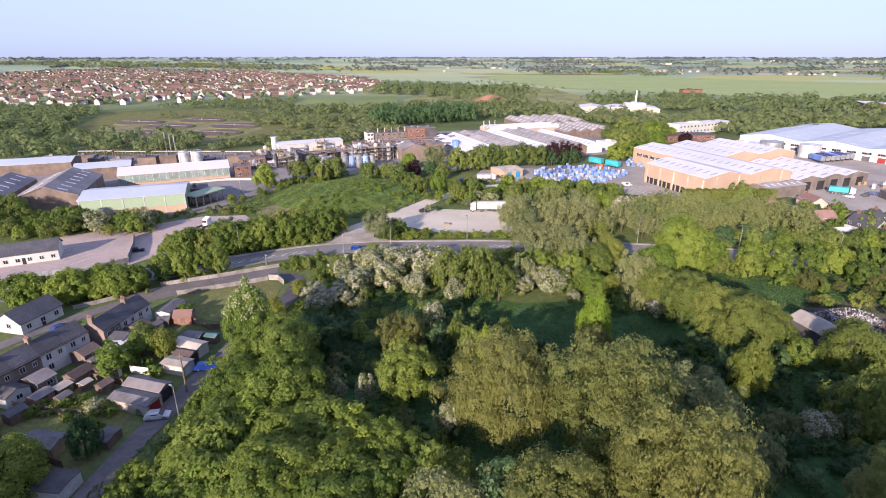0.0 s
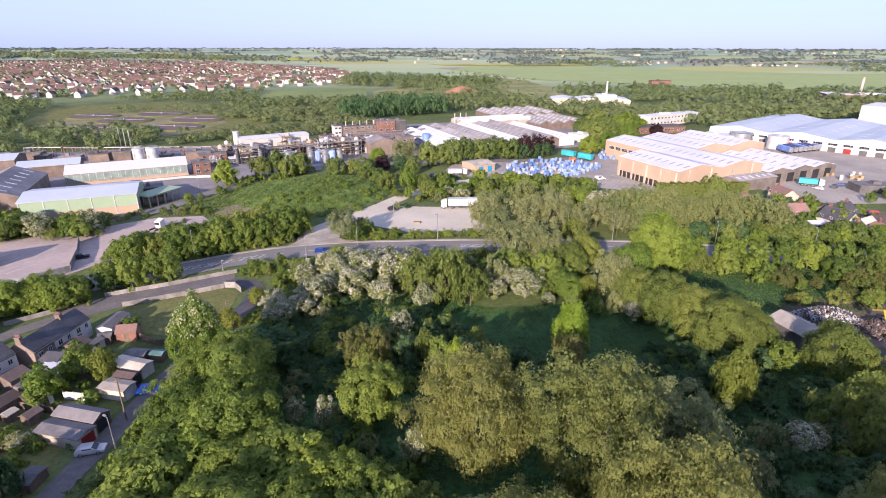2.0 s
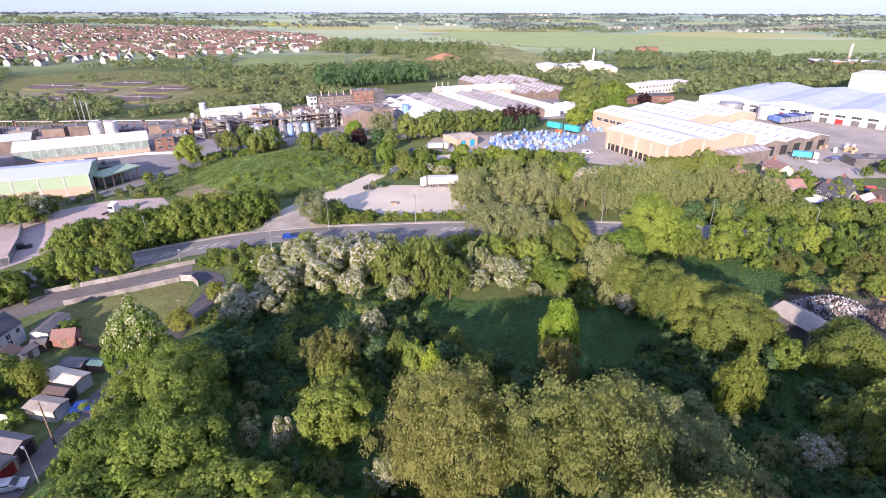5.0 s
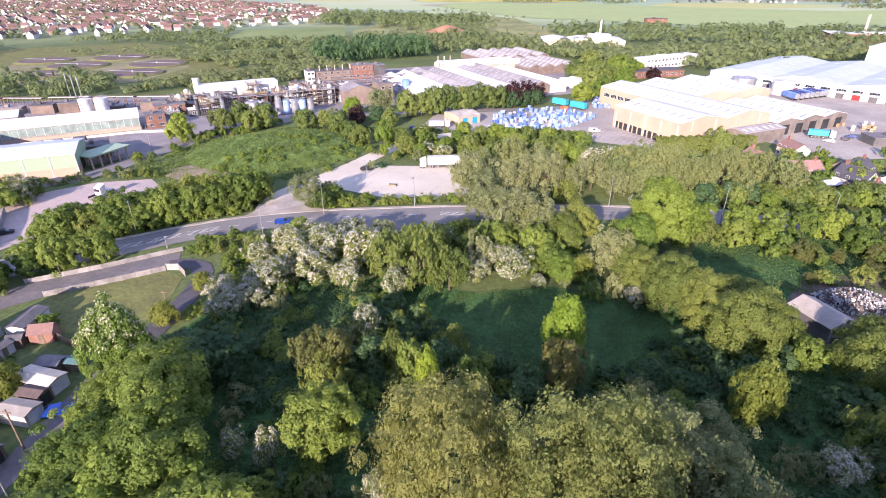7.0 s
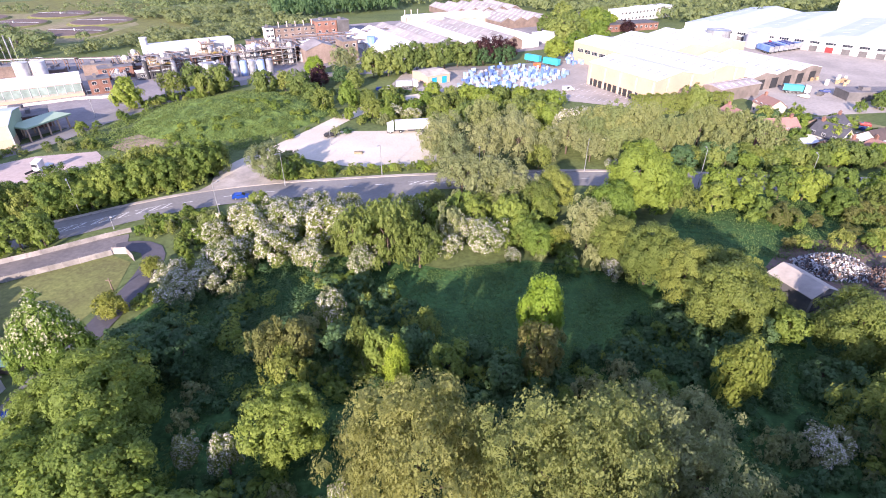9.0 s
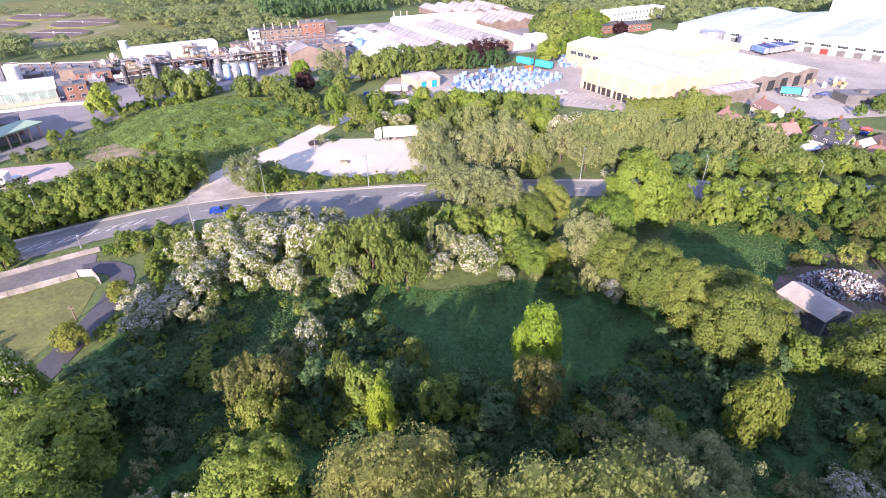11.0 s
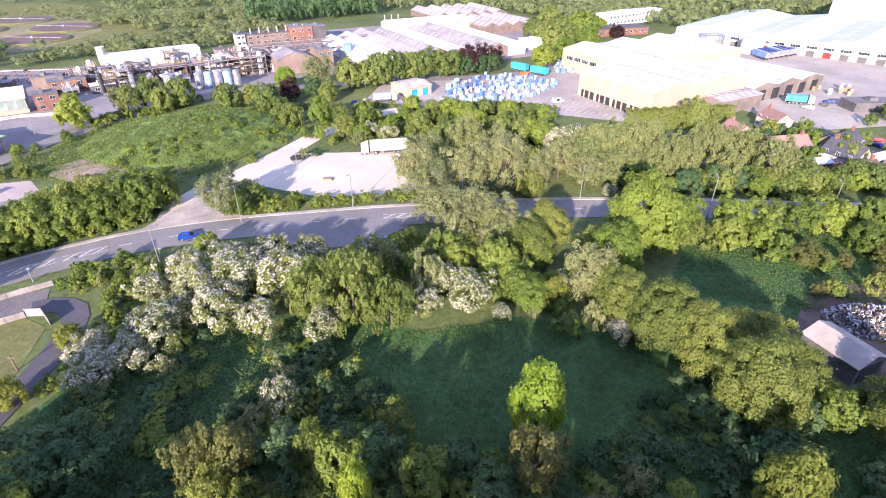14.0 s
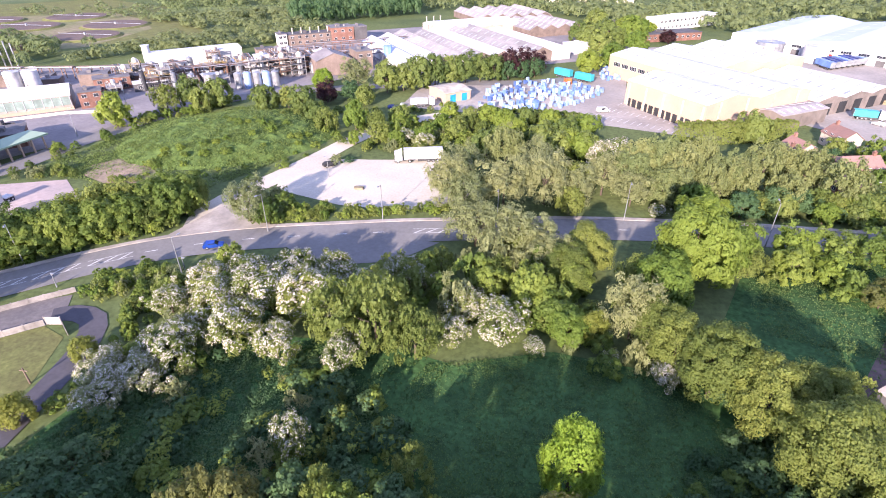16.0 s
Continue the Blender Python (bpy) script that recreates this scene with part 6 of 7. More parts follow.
slab_building("far_brown_house", 165, 900, 10, 30, 14, 12, BRICK, BROWNTILE, "far brown mill building", 2, False)

# ---- houses on the right ----
house("house", 91.5, 212.5, 14, 13, 7.5, 4.2, BRICK, REDTILE, "brick house with long red tiled roof")
house("house", 86.2, 200.5, 104, 8, 6, 3.2, BRICK, REDTILE, "small brick house with red tiled gable roof", rise=2.4)
house("house", 74.5, 218.5, 14, 9, 7, 3.6, DULLBRICK, BROWNTILE, "brick house with maroon tiled roof behind trees", rise=2.6)
house("house", 83, 226, 104, 8, 7, 3.8, CREAM, REDTILE, "pale house with orange tiled gable roof")
house("house", 101, 239.5, 104, 9, 7, 4.0, CREAM, REDTILE, "pale house with orange tiled gable roof")
house("house", 106.5, 207, 120, 10, 8, 3.6, RENDER, SLATE, "white rendered house with dark gable roof", rise=3.4)
house("house", 110, 217, 30, 13, 8, 3.8, DULLBRICK, SLATE, "long house with dark slate roof", rise=2.8)
house("house", 104, 197.5, 14, 11, 7, 2.6, DULLBRICK, BROWNTILE, "low brick house with brown tiled roof and dormer", rise=2.6)
house("house", 119, 205, 30, 11, 8, 4.0, RENDER, BROWNTILE, "white house with brown tiled roof")
house("house", 97.5, 204, 20, 6, 5, 2.4, RENDER, WHITEROOF, "small white annexe with pale roof", rise=0.8, chimney=False)
house("house", 98.5, 220, 10, 9, 5, 2.6, DULLBRICK, SLATE, "low outbuilding with dark roof", rise=1.6, chimney=False)
house("house", 107, 232, 14, 5, 4, 2.4, RENDER, SLATE, "small garage with dark roof", rise=1.2, chimney=False)
house("house", 116, 197, 100, 8, 6, 2.8, DULLBRICK, REDTILE, "small brick house with red tiled roof", rise=2.2)
shed(92, 205, 14, 4, 2.6, 2.0, WOOD, FELT, "dark timber shed behind the house")
shed(113, 228, 40, 4, 3, 2.0, WOOD, FELT, "timber shed among the gardens")
for k in range(6):
    car(118 + k * 4.5, 222 + (k % 2) * 6, 30 + k * 40, (WHITEPAINT, CHARCOAL, NAVY, REDPAINT, WHITEPAINT, CHARCOAL)[k], "car parked near the houses")

flat("house_yards", [(70, 208), (78, 196), (84, 192), (100, 196), (130, 199), (142, 224), (126, 240), (100, 238), (84, 222)], BEDGROUND, "worn yards and gardens between the houses", 0.055)

# ---- scrap yard ----
shed(58.6, 120.6, -63, 9.0, 6.8, 3.4, CHARCOAL, CONCRETE, "scrap yard shed with weathered pale grey roof", "scrap_shed", 1.4, DARK)


def scrap(cx, cy, rx, ry, h, count, label, picks):
    g, mats = Geo(), [RENDER, RUST, STEEL, DARKSTEEL, BEDSTONE, CHARCOAL]
    slots = []
    for i in range(count):
        a, r = rnd.uniform(0, 6.283), math.sqrt(rnd.uniform(0, 1))
        x, y = cx + rx * r * math.cos(a), cy + ry * r * math.sin(a)
        z = h * (1 - r * r) * rnd.uniform(0.5, 1)
        q = Euler((rnd.uniform(0, 3), rnd.uniform(0, 3), rnd.uniform(0, 3))).to_matrix()
        sx, sy, sz = rnd.uniform(0.08, 0.4), rnd.uniform(0.05, 0.2), rnd.uniform(0.02, 0.12)
        c = [Vector((x, y, z)) + q @ Vector((u * sx, v * sy, w * sz)) for w in (-1, 1) for u, v in ((-1, -1), (1, -1), (1, 1), (-1, 1))]
        g.add(c, [(3, 2, 1, 0), (4, 5, 6, 7), (0, 1, 5, 4), (1, 2, 6, 5), (2, 3, 7, 6), (3, 0, 4, 7)])
        slots += [rnd.choice(picks)] * 6
    me = g.mesh("scrap_heap", *mats)
    me.polygons.foreach_set("material_index", slots)
    tagged(new("scrap_heap", me), label, "scrap", kind="stuff")


flat("scrap_floor", [(52, 124), (60, 114), (85, 112), (100, 130), (92, 146), (66, 142)], BEDSTONE, "dirty ground of the scrap yard", 0.06)
scrap(70, 131, 8, 5, 3.2, 2600, "heap of mixed scrap metal and bulky waste", (0, 0, 2, 2, 2, 3, 5, 5, 4, 3, 1))
scrap(82, 127, 8, 6, 3.0, 2200, "heap of rusty scrap metal", (1, 1, 4, 4, 3, 5, 2, 4))


def excavator(x, y, turn):
    ob = thing("excavator", pose(x, y, 0, 0, 0, turn), "yellow excavator with raised arm among scrap", "excavator")
    for s in (-1.1, 1.1):
        part("track", Geo().box(-1.8, 1.8, s - 0.3, s + 0.3, 0.06, 0.8), RUBBER, ob)
    part("body", Geo().box(-1.9, 1.0, -1.2, 1.2, 0.9, 2.1), YELLOW, ob)
    c = part("cab", Geo().box(0.2, 1.6, -1.2, -0.2, 1.2, 3.0), YELLOW, ob)
    part("cab_glass", Geo().box(1.58, 1.66, -1.1, -0.3, 1.7, 2.8).box(0.3, 1.5, -1.25, -1.18, 1.8, 2.8), GLASS, c)
    part("boom", Geo().bar((0.8, 0.3, 1.8), (3.2, 0.3, 5.0), 0.28), YELLOW, ob)
    part("arm", Geo().bar((3.2, 0.3, 5.0), (6.2, 0.3, 3.6), 0.22), YELLOW, ob)
    part("bucket", Geo().box(5.7, 6.8, -0.3, 0.9, 2.5, 3.6), DARKSTEEL, ob)


excavator(80, 125, 100)

# ---- filter beds, soil heap ----
for k, (fx, fy, fr) in enumerate([(-353, 459, 21), (-352, 410, 21), (-345, 364, 20), (-296, 428, 21), (-284, 383, 20), (-300, 342, 19), (-400, 430, 20)]):
    ob = thing("filter_bed", pose(fx, fy, 0), "round stone filter bed with a low wall and rotating arm", "filter bed", "filter beds")
    part("bank", Geo().tube(0, 0, 0, 1.0, fr + 2.5, 40, fr + 0.2), LAWN, ob, "low grassy bank")
    part("kerb", Geo().tube(0, 0, 1.0, 1.14, fr + 0.2, 40, fr), BEDGROUND, ob)
    part("stone_bed", Geo().tube(0, 0, 1.14, 1.3, fr - 0.4, 40, fr - 1.2), BEDSTONE, ob)
    part("arm", Geo().bar((-fr + 1, 0, 1.8), (fr - 1, 0, 1.8), 0.18), STEEL, ob)
    part("hub", Geo().tube(0, 0, 0.9, 2.6, 0.7, 12), STEEL, ob)
g = Geo()
g.tube(0, 0, 0, 5, 26, 24, 12)
g.tube(0, 0, 5, 7.5, 12, 24, 3)
solo("soil_heap", g, REDSOIL, "orange-red heap of bare soil far beyond the works", "heap", m=pose(-106, 730, 4))
flat("heath", [(-200, 640), (40, 680), (20, 860), (-30, 1080), (-150, 1240), (-230, 1000), (-240, 760)], HEATH, "rough dry heath before the fields", 0.1)


# ---- the rest of the green ----
def clear_of(x, y, line, d):
    return all((p.x - x) ** 2 + (p.y - y) ** 2 > d * d for p in line)


PLANTED = [(-107, 150, 6.5), (-104, 147, 5.0)]


def scatter(poly, many, keys, h, ratio=0.5, gap=0.8, group="", lanes=True):
    """Trees spread over a piece of ground, none closer than gap crown radii."""
    xs, ys = [p[0] for p in poly], [p[1] for p in poly]
    made = tries = 0
    while made < many and tries < many * 40:
        tries += 1
        x, y = rnd.uniform(min(xs), max(xs)), rnd.uniform(min(ys), max(ys))
        if not inside(x, y, poly):
            continue
        hh = rnd.uniform(*h)
        r = hh * ratio * rnd.uniform(0.85, 1.2)
        if lanes and not (clear_of(x, y, road_line, 6.5 + r * 0.6) and clear_of(x, y, lane_line, 3.2 + r * 0.7)):
            continue
        if any((a - x) ** 2 + (b - y) ** 2 < ((r + c) * 0.5 * gap) ** 2 for a, b, c in PLANTED):
            continue
        PLANTED.append((x, y, r))
        tree(rnd.choice(keys), x, y, hh, r, max(0, mound_h(x, y)), group)
        made += 1


# mostly unseen tall trees, added to shade the lower valley
tree("medium", 30, 40, 20, 7.5)
tree("medium", 36, 26, 22, 8)
tree("medium", 52, 34, 21, 8)
tree("medium", 20, 30, 20, 7.5)
tree("medium", 70, 60, 17, 7)
tree("medium", 34, 36, 26, 8)
tree("medium", 46, 40, 26, 8)
tree("medium", 58, 44, 26, 8)
tree("medium", 70, 50, 25, 8)
tree("medium", 54, 27, 24, 8)
tree("medium", 84, 54, 20, 8)
tree("medium", 44, 31, 26, 8)
tree("medium", 62, 33, 26, 8)
tree("medium", 74, 40, 26, 8)
tree("medium", 28, 34, 24, 7)
# unseen tall trees added south of the gardens as shadow casters
tree("medium", -50, 8, 17, 7)
tree("medium", -38, 6, 17, 7)
tree("medium", -26, 8, 17, 7)
tree("medium", -14, 4, 17, 7)
tree("medium", -84, 12, 18, 7)
tree("medium", -106, 14, 18, 7)
tree("medium", -90, 4, 20, 7)
tree("medium", -78, 16, 19, 7)
tree("medium", -96, 16, 17, 7)
tree("medium", -72, 8, 18, 7)
tree("medium", -58, 10, 16, 7)
# single trees of the valley
tree("medium", -16, 93, 8, 3.0)
tree("mediumdark", -11, 95, 7.5, 3.0)
tree("medium", -5, 92, 7.5, 3.0)
tree("mediumdark", -1, 95, 6.5, 2.8)
tree("mediumolive", -19.5, 95, 8, 2.4)
tree("mediumdark", -23, 96, 6.5, 2.8)
tree("mediumolive", -10, 101, 6, 2.6)
tree("mediumdark", 3, 91, 7, 3.0)
tree("mediumdark", -46.4, 89.5, 8.5, 4.6)
tree("mediumdark", -51, 85.5, 9.5, 4.4)
tree("mediumdark", -56, 92, 6.5, 3.6)
tree("mediumdark", -52, 94.5, 5.5, 3.4)
tree("hawthorn", -37, 73.5, 6, 1.8)
tree("hawthorn", -31.4, 73, 7.2, 2.0)
tree("hawthorn", -33, 61, 5, 1.8)
tree("hawthorn", -15, 68, 8, 2.0)
tree("gold", -66.5, 101.5, 5, 2.6)
tree("bright", -24, 61, 7.5, 3.0)
tree("lime", -47, 64, 10, 4.6)
tree("lime", -51.5, 69, 10, 4.6)
tree("broad", -52, 60, 8, 4.2)
tree("broad", -50, 50, 8, 4.5)
tree("lime", -46, 43, 8, 4.0)
tree("broad", -36, 46, 12, 4.5)
tree("broad", -21, 58, 10, 4.5)
tree("broad", -28, 53, 10, 5)
tree("broad", -21, 51, 10, 4.5)
tree("silver", 27, 81, 11, 4.5)
tree("silver", 23, 84, 9, 4)
tree("pinkgrey", 45, 83, 5, 3.0)
tree("willow", 45, 57, 16.5, 6.5)
tree("round", 66, 96, 12, 6)
tree("mediumolive", 54, 86, 12, 6)
tree("mediumdark", 38, 97, 8, 4)
tree("medium", 50.5, 107, 6, 3.2)
tree("medium", 49, 113, 5, 2.6)
tree("mediumolive", 47.5, 120, 8, 3.4)
tree("mediumolive", 46, 112, 8, 3.6)
tree("limefine", 10.4, 130.6, 7.2, 3.5)
tree("gold", 14.6, 131, 7.0, 2.3)
tree("hawthorn", 17, 126.5, 3, 1.4)
tree("medium", 3.8, 138.5, 9.5, 4.0)
tree("round", 11, 147, 10, 4.8)
tree("round", 15, 154, 11, 4.8)
tree("medium", 8, 134, 7, 3.4)
tree("medium", -4, 141, 8, 3.6)
tree("mediumolive", 22, 137, 9, 3.8)
tree("mediumolive", 24, 146, 9, 4.0)
tree("silver", -16, 179, 14, 6.0)
tree("silver", -3, 179, 14, 6.5)
tree("silver", 7, 183, 15, 6.5)
tree("silver", -15, 193, 12, 5.0)
tree("poplar", -4, 204, 13, 5.5)
tree("silver", 5, 196, 13, 5.5)
tree("mediumolive", 14, 190, 9, 4.5)
tree("silver", 15, 184.5, 10.5, 4.8)
tree("silver", 22, 191, 12, 5.0)
tree("silver", 28.5, 185.5, 9, 4.4)
tree("poplar", 36, 187, 9.5, 4.2)
tree("mediumolive", 24, 199, 9, 4.6)
tree("lime", 42, 183, 8, 4.2)
tree("mediumolive", 13, 178.5, 7, 3.6)
tree("medium", -10, 214, 9, 5)
tree("hawthorn", 27, 207, 10.5, 4.8)
tree("pinkgrey", 22, 205, 10, 4.2)
tree("hawthorn", 34, 180, 3.4, 2.2)
tree("poplar", 79, 193, 13, 6, group="poplar belt")
for k in range(9):
    tree("poplar", 32 + k * 5.2 + rnd.uniform(-1, 1), 197 + rnd.uniform(-4, 5), rnd.uniform(11.5, 14), rnd.uniform(4.2, 5.2), group="poplar belt")
for k in range(5):
    tree("poplar", 30 + k * 9 + rnd.uniform(-2, 2), 190 + rnd.uniform(-3, 3), rnd.uniform(10, 12), rnd.uniform(3.8, 4.6), group="poplar belt")
scatter([(-3, 222), (20, 212), (24, 238), (16, 246), (-26, 246), (-24, 236)], 18, ["medium", "mediumolive", "lime", "medium"], (5.5, 8.5), 0.5, 0.7)
scatter([(-55, 214), (-24, 216), (-18, 236), (-30, 250), (-48, 244)], 14, ["medium", "shrub", "mediumolive", "lime"], (4.5, 7.5), 0.5, 0.7)
scatter([(-52, 211), (-14, 215), (-4, 234), (-38, 246)], 70, ["shrubolive", "shrub", "shrubolive", "shrubsilver"], (1.6, 3.6), 0.62, 0.4)
scatter([(-88, 236), (-56, 214), (-46, 240), (-24, 254), (-48, 258), (-70, 256)], 44, ["shrubolive", "shrub", "shrubolive"], (1.2, 2.8), 0.65, 0.45)
scatter([(52, 109), (60, 108), (66, 108), (64, 112), (54, 113)], 10, ["shrub", "shrubdark"], (1.6, 3), 0.6, 0.5)
tree("shrubsilver", -53.6, 200.6, 2.6, 1.8)
tree("shrubdark", -50.5, 203, 1.6, 2.0)
tree("hawthorn", -30, 218, 5, 3.2)
tree("hawthorn", -37, 222, 5, 3.0)
tree("lime", -6, 236, 8, 4.0)

# undergrowth of the shaded valley
VALLEY = [(-62, 104), (-58, 92), (-42, 86), (-40, 66), (-16, 60), (-14, 82), (10, 80), (34, 82), (44, 100), (40, 112), (30, 98), (6, 92), (-10, 100), (-16, 112), (-28, 118), (-44, 108), (-54, 114)]
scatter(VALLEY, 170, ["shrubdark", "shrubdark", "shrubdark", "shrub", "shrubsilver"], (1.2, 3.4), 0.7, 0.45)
scatter([(-30, 118), (-22, 116), (-12, 108), (-14, 90), (-28, 86), (-26, 104)], 46, ["shrub", "shrubolive", "shrubdark", "shrubdark"], (1.6, 4.4), 0.55, 0.5)
scatter([(-12, 92), (8, 88), (30, 86), (34, 98), (22, 104), (14, 98), (0, 98)], 40, ["shrubdark", "shrub", "shrubsilver", "shrubdark"], (1.5, 3.8), 0.55, 0.5)
scatter([(16, 98), (28, 96), (38, 106), (33, 116), (24, 108)], 46, ["shrubdark", "shrubdark", "shrub"], (1.0, 2.6), 0.65, 0.45)
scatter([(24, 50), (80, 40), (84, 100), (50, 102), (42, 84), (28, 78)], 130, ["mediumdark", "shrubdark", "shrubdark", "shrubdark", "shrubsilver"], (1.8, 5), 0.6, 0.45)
scatter([(-63, 34), (-64.5, 60), (-65, 88), (-60, 88), (-56, 60), (-54, 34)], 40, ["shrub", "shrub", "hedge"], (1.6, 3.2), 0.6, 0.5)
scatter([(-50, 34), (-52, 60), (-54, 80), (-52, 90), (-44, 66), (-12, 56), (4, 40), (-20, 30), (-50, 28)], 86, ["medium", "medium", "shrub", "lime", "shrub", "medium"], (4, 9), 0.5, 0.5)
scatter([(-30, 30), (60, 24), (70, 50), (30, 62), (-8, 62)], 30, ["mediumdark", "mediumolive", "medium"], (7, 13), 0.45, 0.55)
scatter([(-62, 112), (-56, 126), (-52, 136), (-32, 138), (-40, 124), (-46, 112), (-56, 106)], 34, ["shrubdark", "shrub", "shrubsilver", "shrubsilver"], (2, 4), 0.55, 0.55)
scatter([(-64, 132), (-48, 140), (-30, 144), (-14, 148), (-14, 138), (-34, 134), (-56, 126)], 30, ["shrub", "shrubolive", "hawthorn", "shrubsilver"], (3, 6.5), 0.5, 0.55)
scatter([(-24, 142), (-12, 150), (8, 158), (14, 144), (2, 132), (-10, 128), (-22, 130)], 22, ["shrub", "medium", "shrubsilver", "mediumolive"], (4, 8), 0.48, 0.55)
scatter([(6, 124), (24, 124), (30, 132), (28, 140), (14, 144), (6, 134)], 12, ["shrub", "shrubsilver", "shrubolive"], (2.5, 5), 0.5, 0.6)
scatter([(30, 96), (44, 104), (52, 108), (48, 118), (46, 128), (38, 134), (28, 132), (34, 116)], 44, ["shrubdark", "shrubdark", "mediumdark"], (2, 4.5), 0.55, 0.55)
scatter([(-66, 104), (-65, 118), (-69, 130), (-62, 130), (-59, 116), (-60, 104)], 26, ["shrubolive", "shrub", "shrubolive", "hedge"], (1.2, 2.6), 0.6, 0.5)
scatter([(-79, 128.5), (-71, 130), (-65, 122), (-60, 130), (-64, 139), (-76, 137)], 34, ["shrubolive", "shrub", "shrubolive", "shrubsilver"], (1.4, 2.8), 0.6, 0.45)
scatter([(38, 72), (58, 74), (56, 100), (42, 102), (38, 88)], 34, ["shrubdark", "shrubdark", "shrub", "shrubsilver"], (1.6, 3.4), 0.6, 0.45)
# belts beside the main road
for tx, ty in ((47, 165), (56, 163.5), (64, 164), (72, 165), (80, 165.5), (89, 166), (97, 165.5), (105, 166), (114, 167), (124, 167), (134, 168)):
    tree(rnd.choice(("lime", "lime", "medium")), tx + rnd.uniform(-1, 1), ty - 1.5, rnd.uniform(7.5, 9.5), rnd.uniform(3.8, 4.8), group="roadside trees")
for tx, ty in ((47, 156), (54, 155.5), (62, 157), (83, 156), (92, 157), (101, 158), (112, 160), (122, 161)):
    tree(rnd.choice(("lime", "medium", "mediumolive")), tx, ty, rnd.uniform(5.5, 8), rnd.uniform(3.2, 4.2), group="roadside trees")
scatter([(58, 136), (66, 140), (100, 150), (130, 152), (130, 146), (96, 142)], 34, ["shrubolive", "shrubolive", "shrub", "bronze"], (2.5, 4.5), 0.55, 0.55)
scatter([(58, 148), (100, 151), (132, 154), (100, 157), (60, 153)], 26, ["shrubolive", "shrub", "bronze"], (3, 5.5), 0.5, 0.55)
scatter([(40, 181), (92, 183), (92, 192), (60, 190)], 34, ["medium", "lime", "mediumolive", "mediumdark"], (4, 7), 0.5, 0.5)
scatter([(100, 140), (180, 140), (190, 168), (140, 170), (104, 160)], 30, ["medium", "lime", "shrub"], (5, 9), 0.5, 0.6)
scatter([(-116, 122), (-104, 136), (-92, 149), (-80, 160), (-77, 168), (-84, 166), (-97, 154), (-108, 142), (-118, 130)], 60, ["medium", "medium", "medium", "mediumolive"], (7.5, 10), 0.46, 0.45, "roadside trees")
scatter([(-108, 106), (-114, 112), (-128, 108), (-146, 94), (-140, 88), (-122, 98)], 26, ["medium", "lime", "medium"], (6.5, 9), 0.45, 0.55, "roadside trees")
for tx, ty, th, tr in ((-96.8, 122.8, 8, 3.0), (-100, 120.2, 8.5, 3.4), (-104, 116.8, 8.5, 3.4), (-107.6, 113.4, 6.6, 2.8), (-99, 124.6, 8, 3.0), (-111, 116.4, 7.5, 3.2), (-113.5, 111, 5, 2.4)):
    tree("medium", tx, ty, th, tr, group="roadside trees")
scatter([(-63, 162), (-54, 161.5), (-52, 170), (-62, 173)], 8, ["shrubolive", "silver", "shrub"], (3.5, 6.5), 0.5, 0.5)
scatter([(-62, 162), (-40, 167.5), (-18, 173.5), (-16, 177), (-32, 173.5), (-46, 172), (-60, 172)], 80, ["hedge", "shrubolive", "shrubolive", "shrubolive"], (1.4, 2.6), 0.6, 0.34)
scatter([(-118, 112), (-108, 121), (-98, 130), (-96, 128), (-106, 118), (-114, 110)], 10, ["shrub", "hedge"], (1.2, 2.2), 0.6, 0.5)
scatter([(-112, 131), (-100, 144), (-86, 157), (-80, 160), (-78, 156), (-90, 148), (-104, 134), (-112, 126)], 34, ["shrub", "hedge", "shrubolive"], (1.6, 3.0), 0.6, 0.45)
scatter([(-72, 134), (-66, 141), (-76, 141), (-84, 133), (-78, 129)], 16, ["shrub", "shrubolive", "hedge"], (1.6, 3.0), 0.6, 0.5)
scatter([(-140, 176), (-146, 196), (-136, 236), (-116, 262), (-110, 258), (-128, 228), (-136, 190)], 44, ["shrub", "shrub", "hedge", "shrubolive"], (1.6, 3.2), 0.62, 0.5)
scatter([(-132, 178), (-120, 179), (-84, 174), (-84, 178), (-98, 180), (-120, 178), (-132, 186)], 24, ["shrub", "shrubolive", "hedge"], (1.4, 2.6), 0.6, 0.5)
scatter([(-106, 182), (-80, 176), (-70, 188), (-62, 214), (-78, 226), (-110, 222)], 46, ["shrub", "hedge", "shrub"], (0.9, 2.0), 0.9, 0.6)
# trees of the works roads
for tx, ty, th, tr, key in ((-141, 222, 11.5, 5.4, "lime"), (-133, 240, 11, 5, "mediumolive"), (-128, 248, 12, 5, "medium"), (-117, 250, 11, 5, "medium"), (-121, 243, 9, 4, "medium"), (-97, 247, 10, 5, "medium"), (-90, 252, 9, 4.5, "mediumolive"), (-81, 245, 11, 5, "medium"),
                            (-66, 228, 9, 4, "mediumolive"), (-57, 232, 10, 4, "lime"), (-73, 236, 8, 4, "medium"), (-72, 285, 14, 6.5, "silver"), (-86, 281, 9, 4.5, "bright"), (-78, 262, 9, 4.5, "copper"), (-70, 268, 8, 4, "mediumdark"), (-62, 262, 8, 4, "medium")):
    tree(key, tx, ty, th, tr, group="works trees")
for k in range(11):
    tree("medium" if k < 8 else "copper", -58 + k * 6.2, 281 + k * 4.2, rnd.uniform(11, 14), rnd.uniform(5.0, 6.2), group="factory belt")
for k in range(3):
    tree("mediumdark", -8 + k * 6, 311 + k * 4, 9, 4.0, group="factory belt")
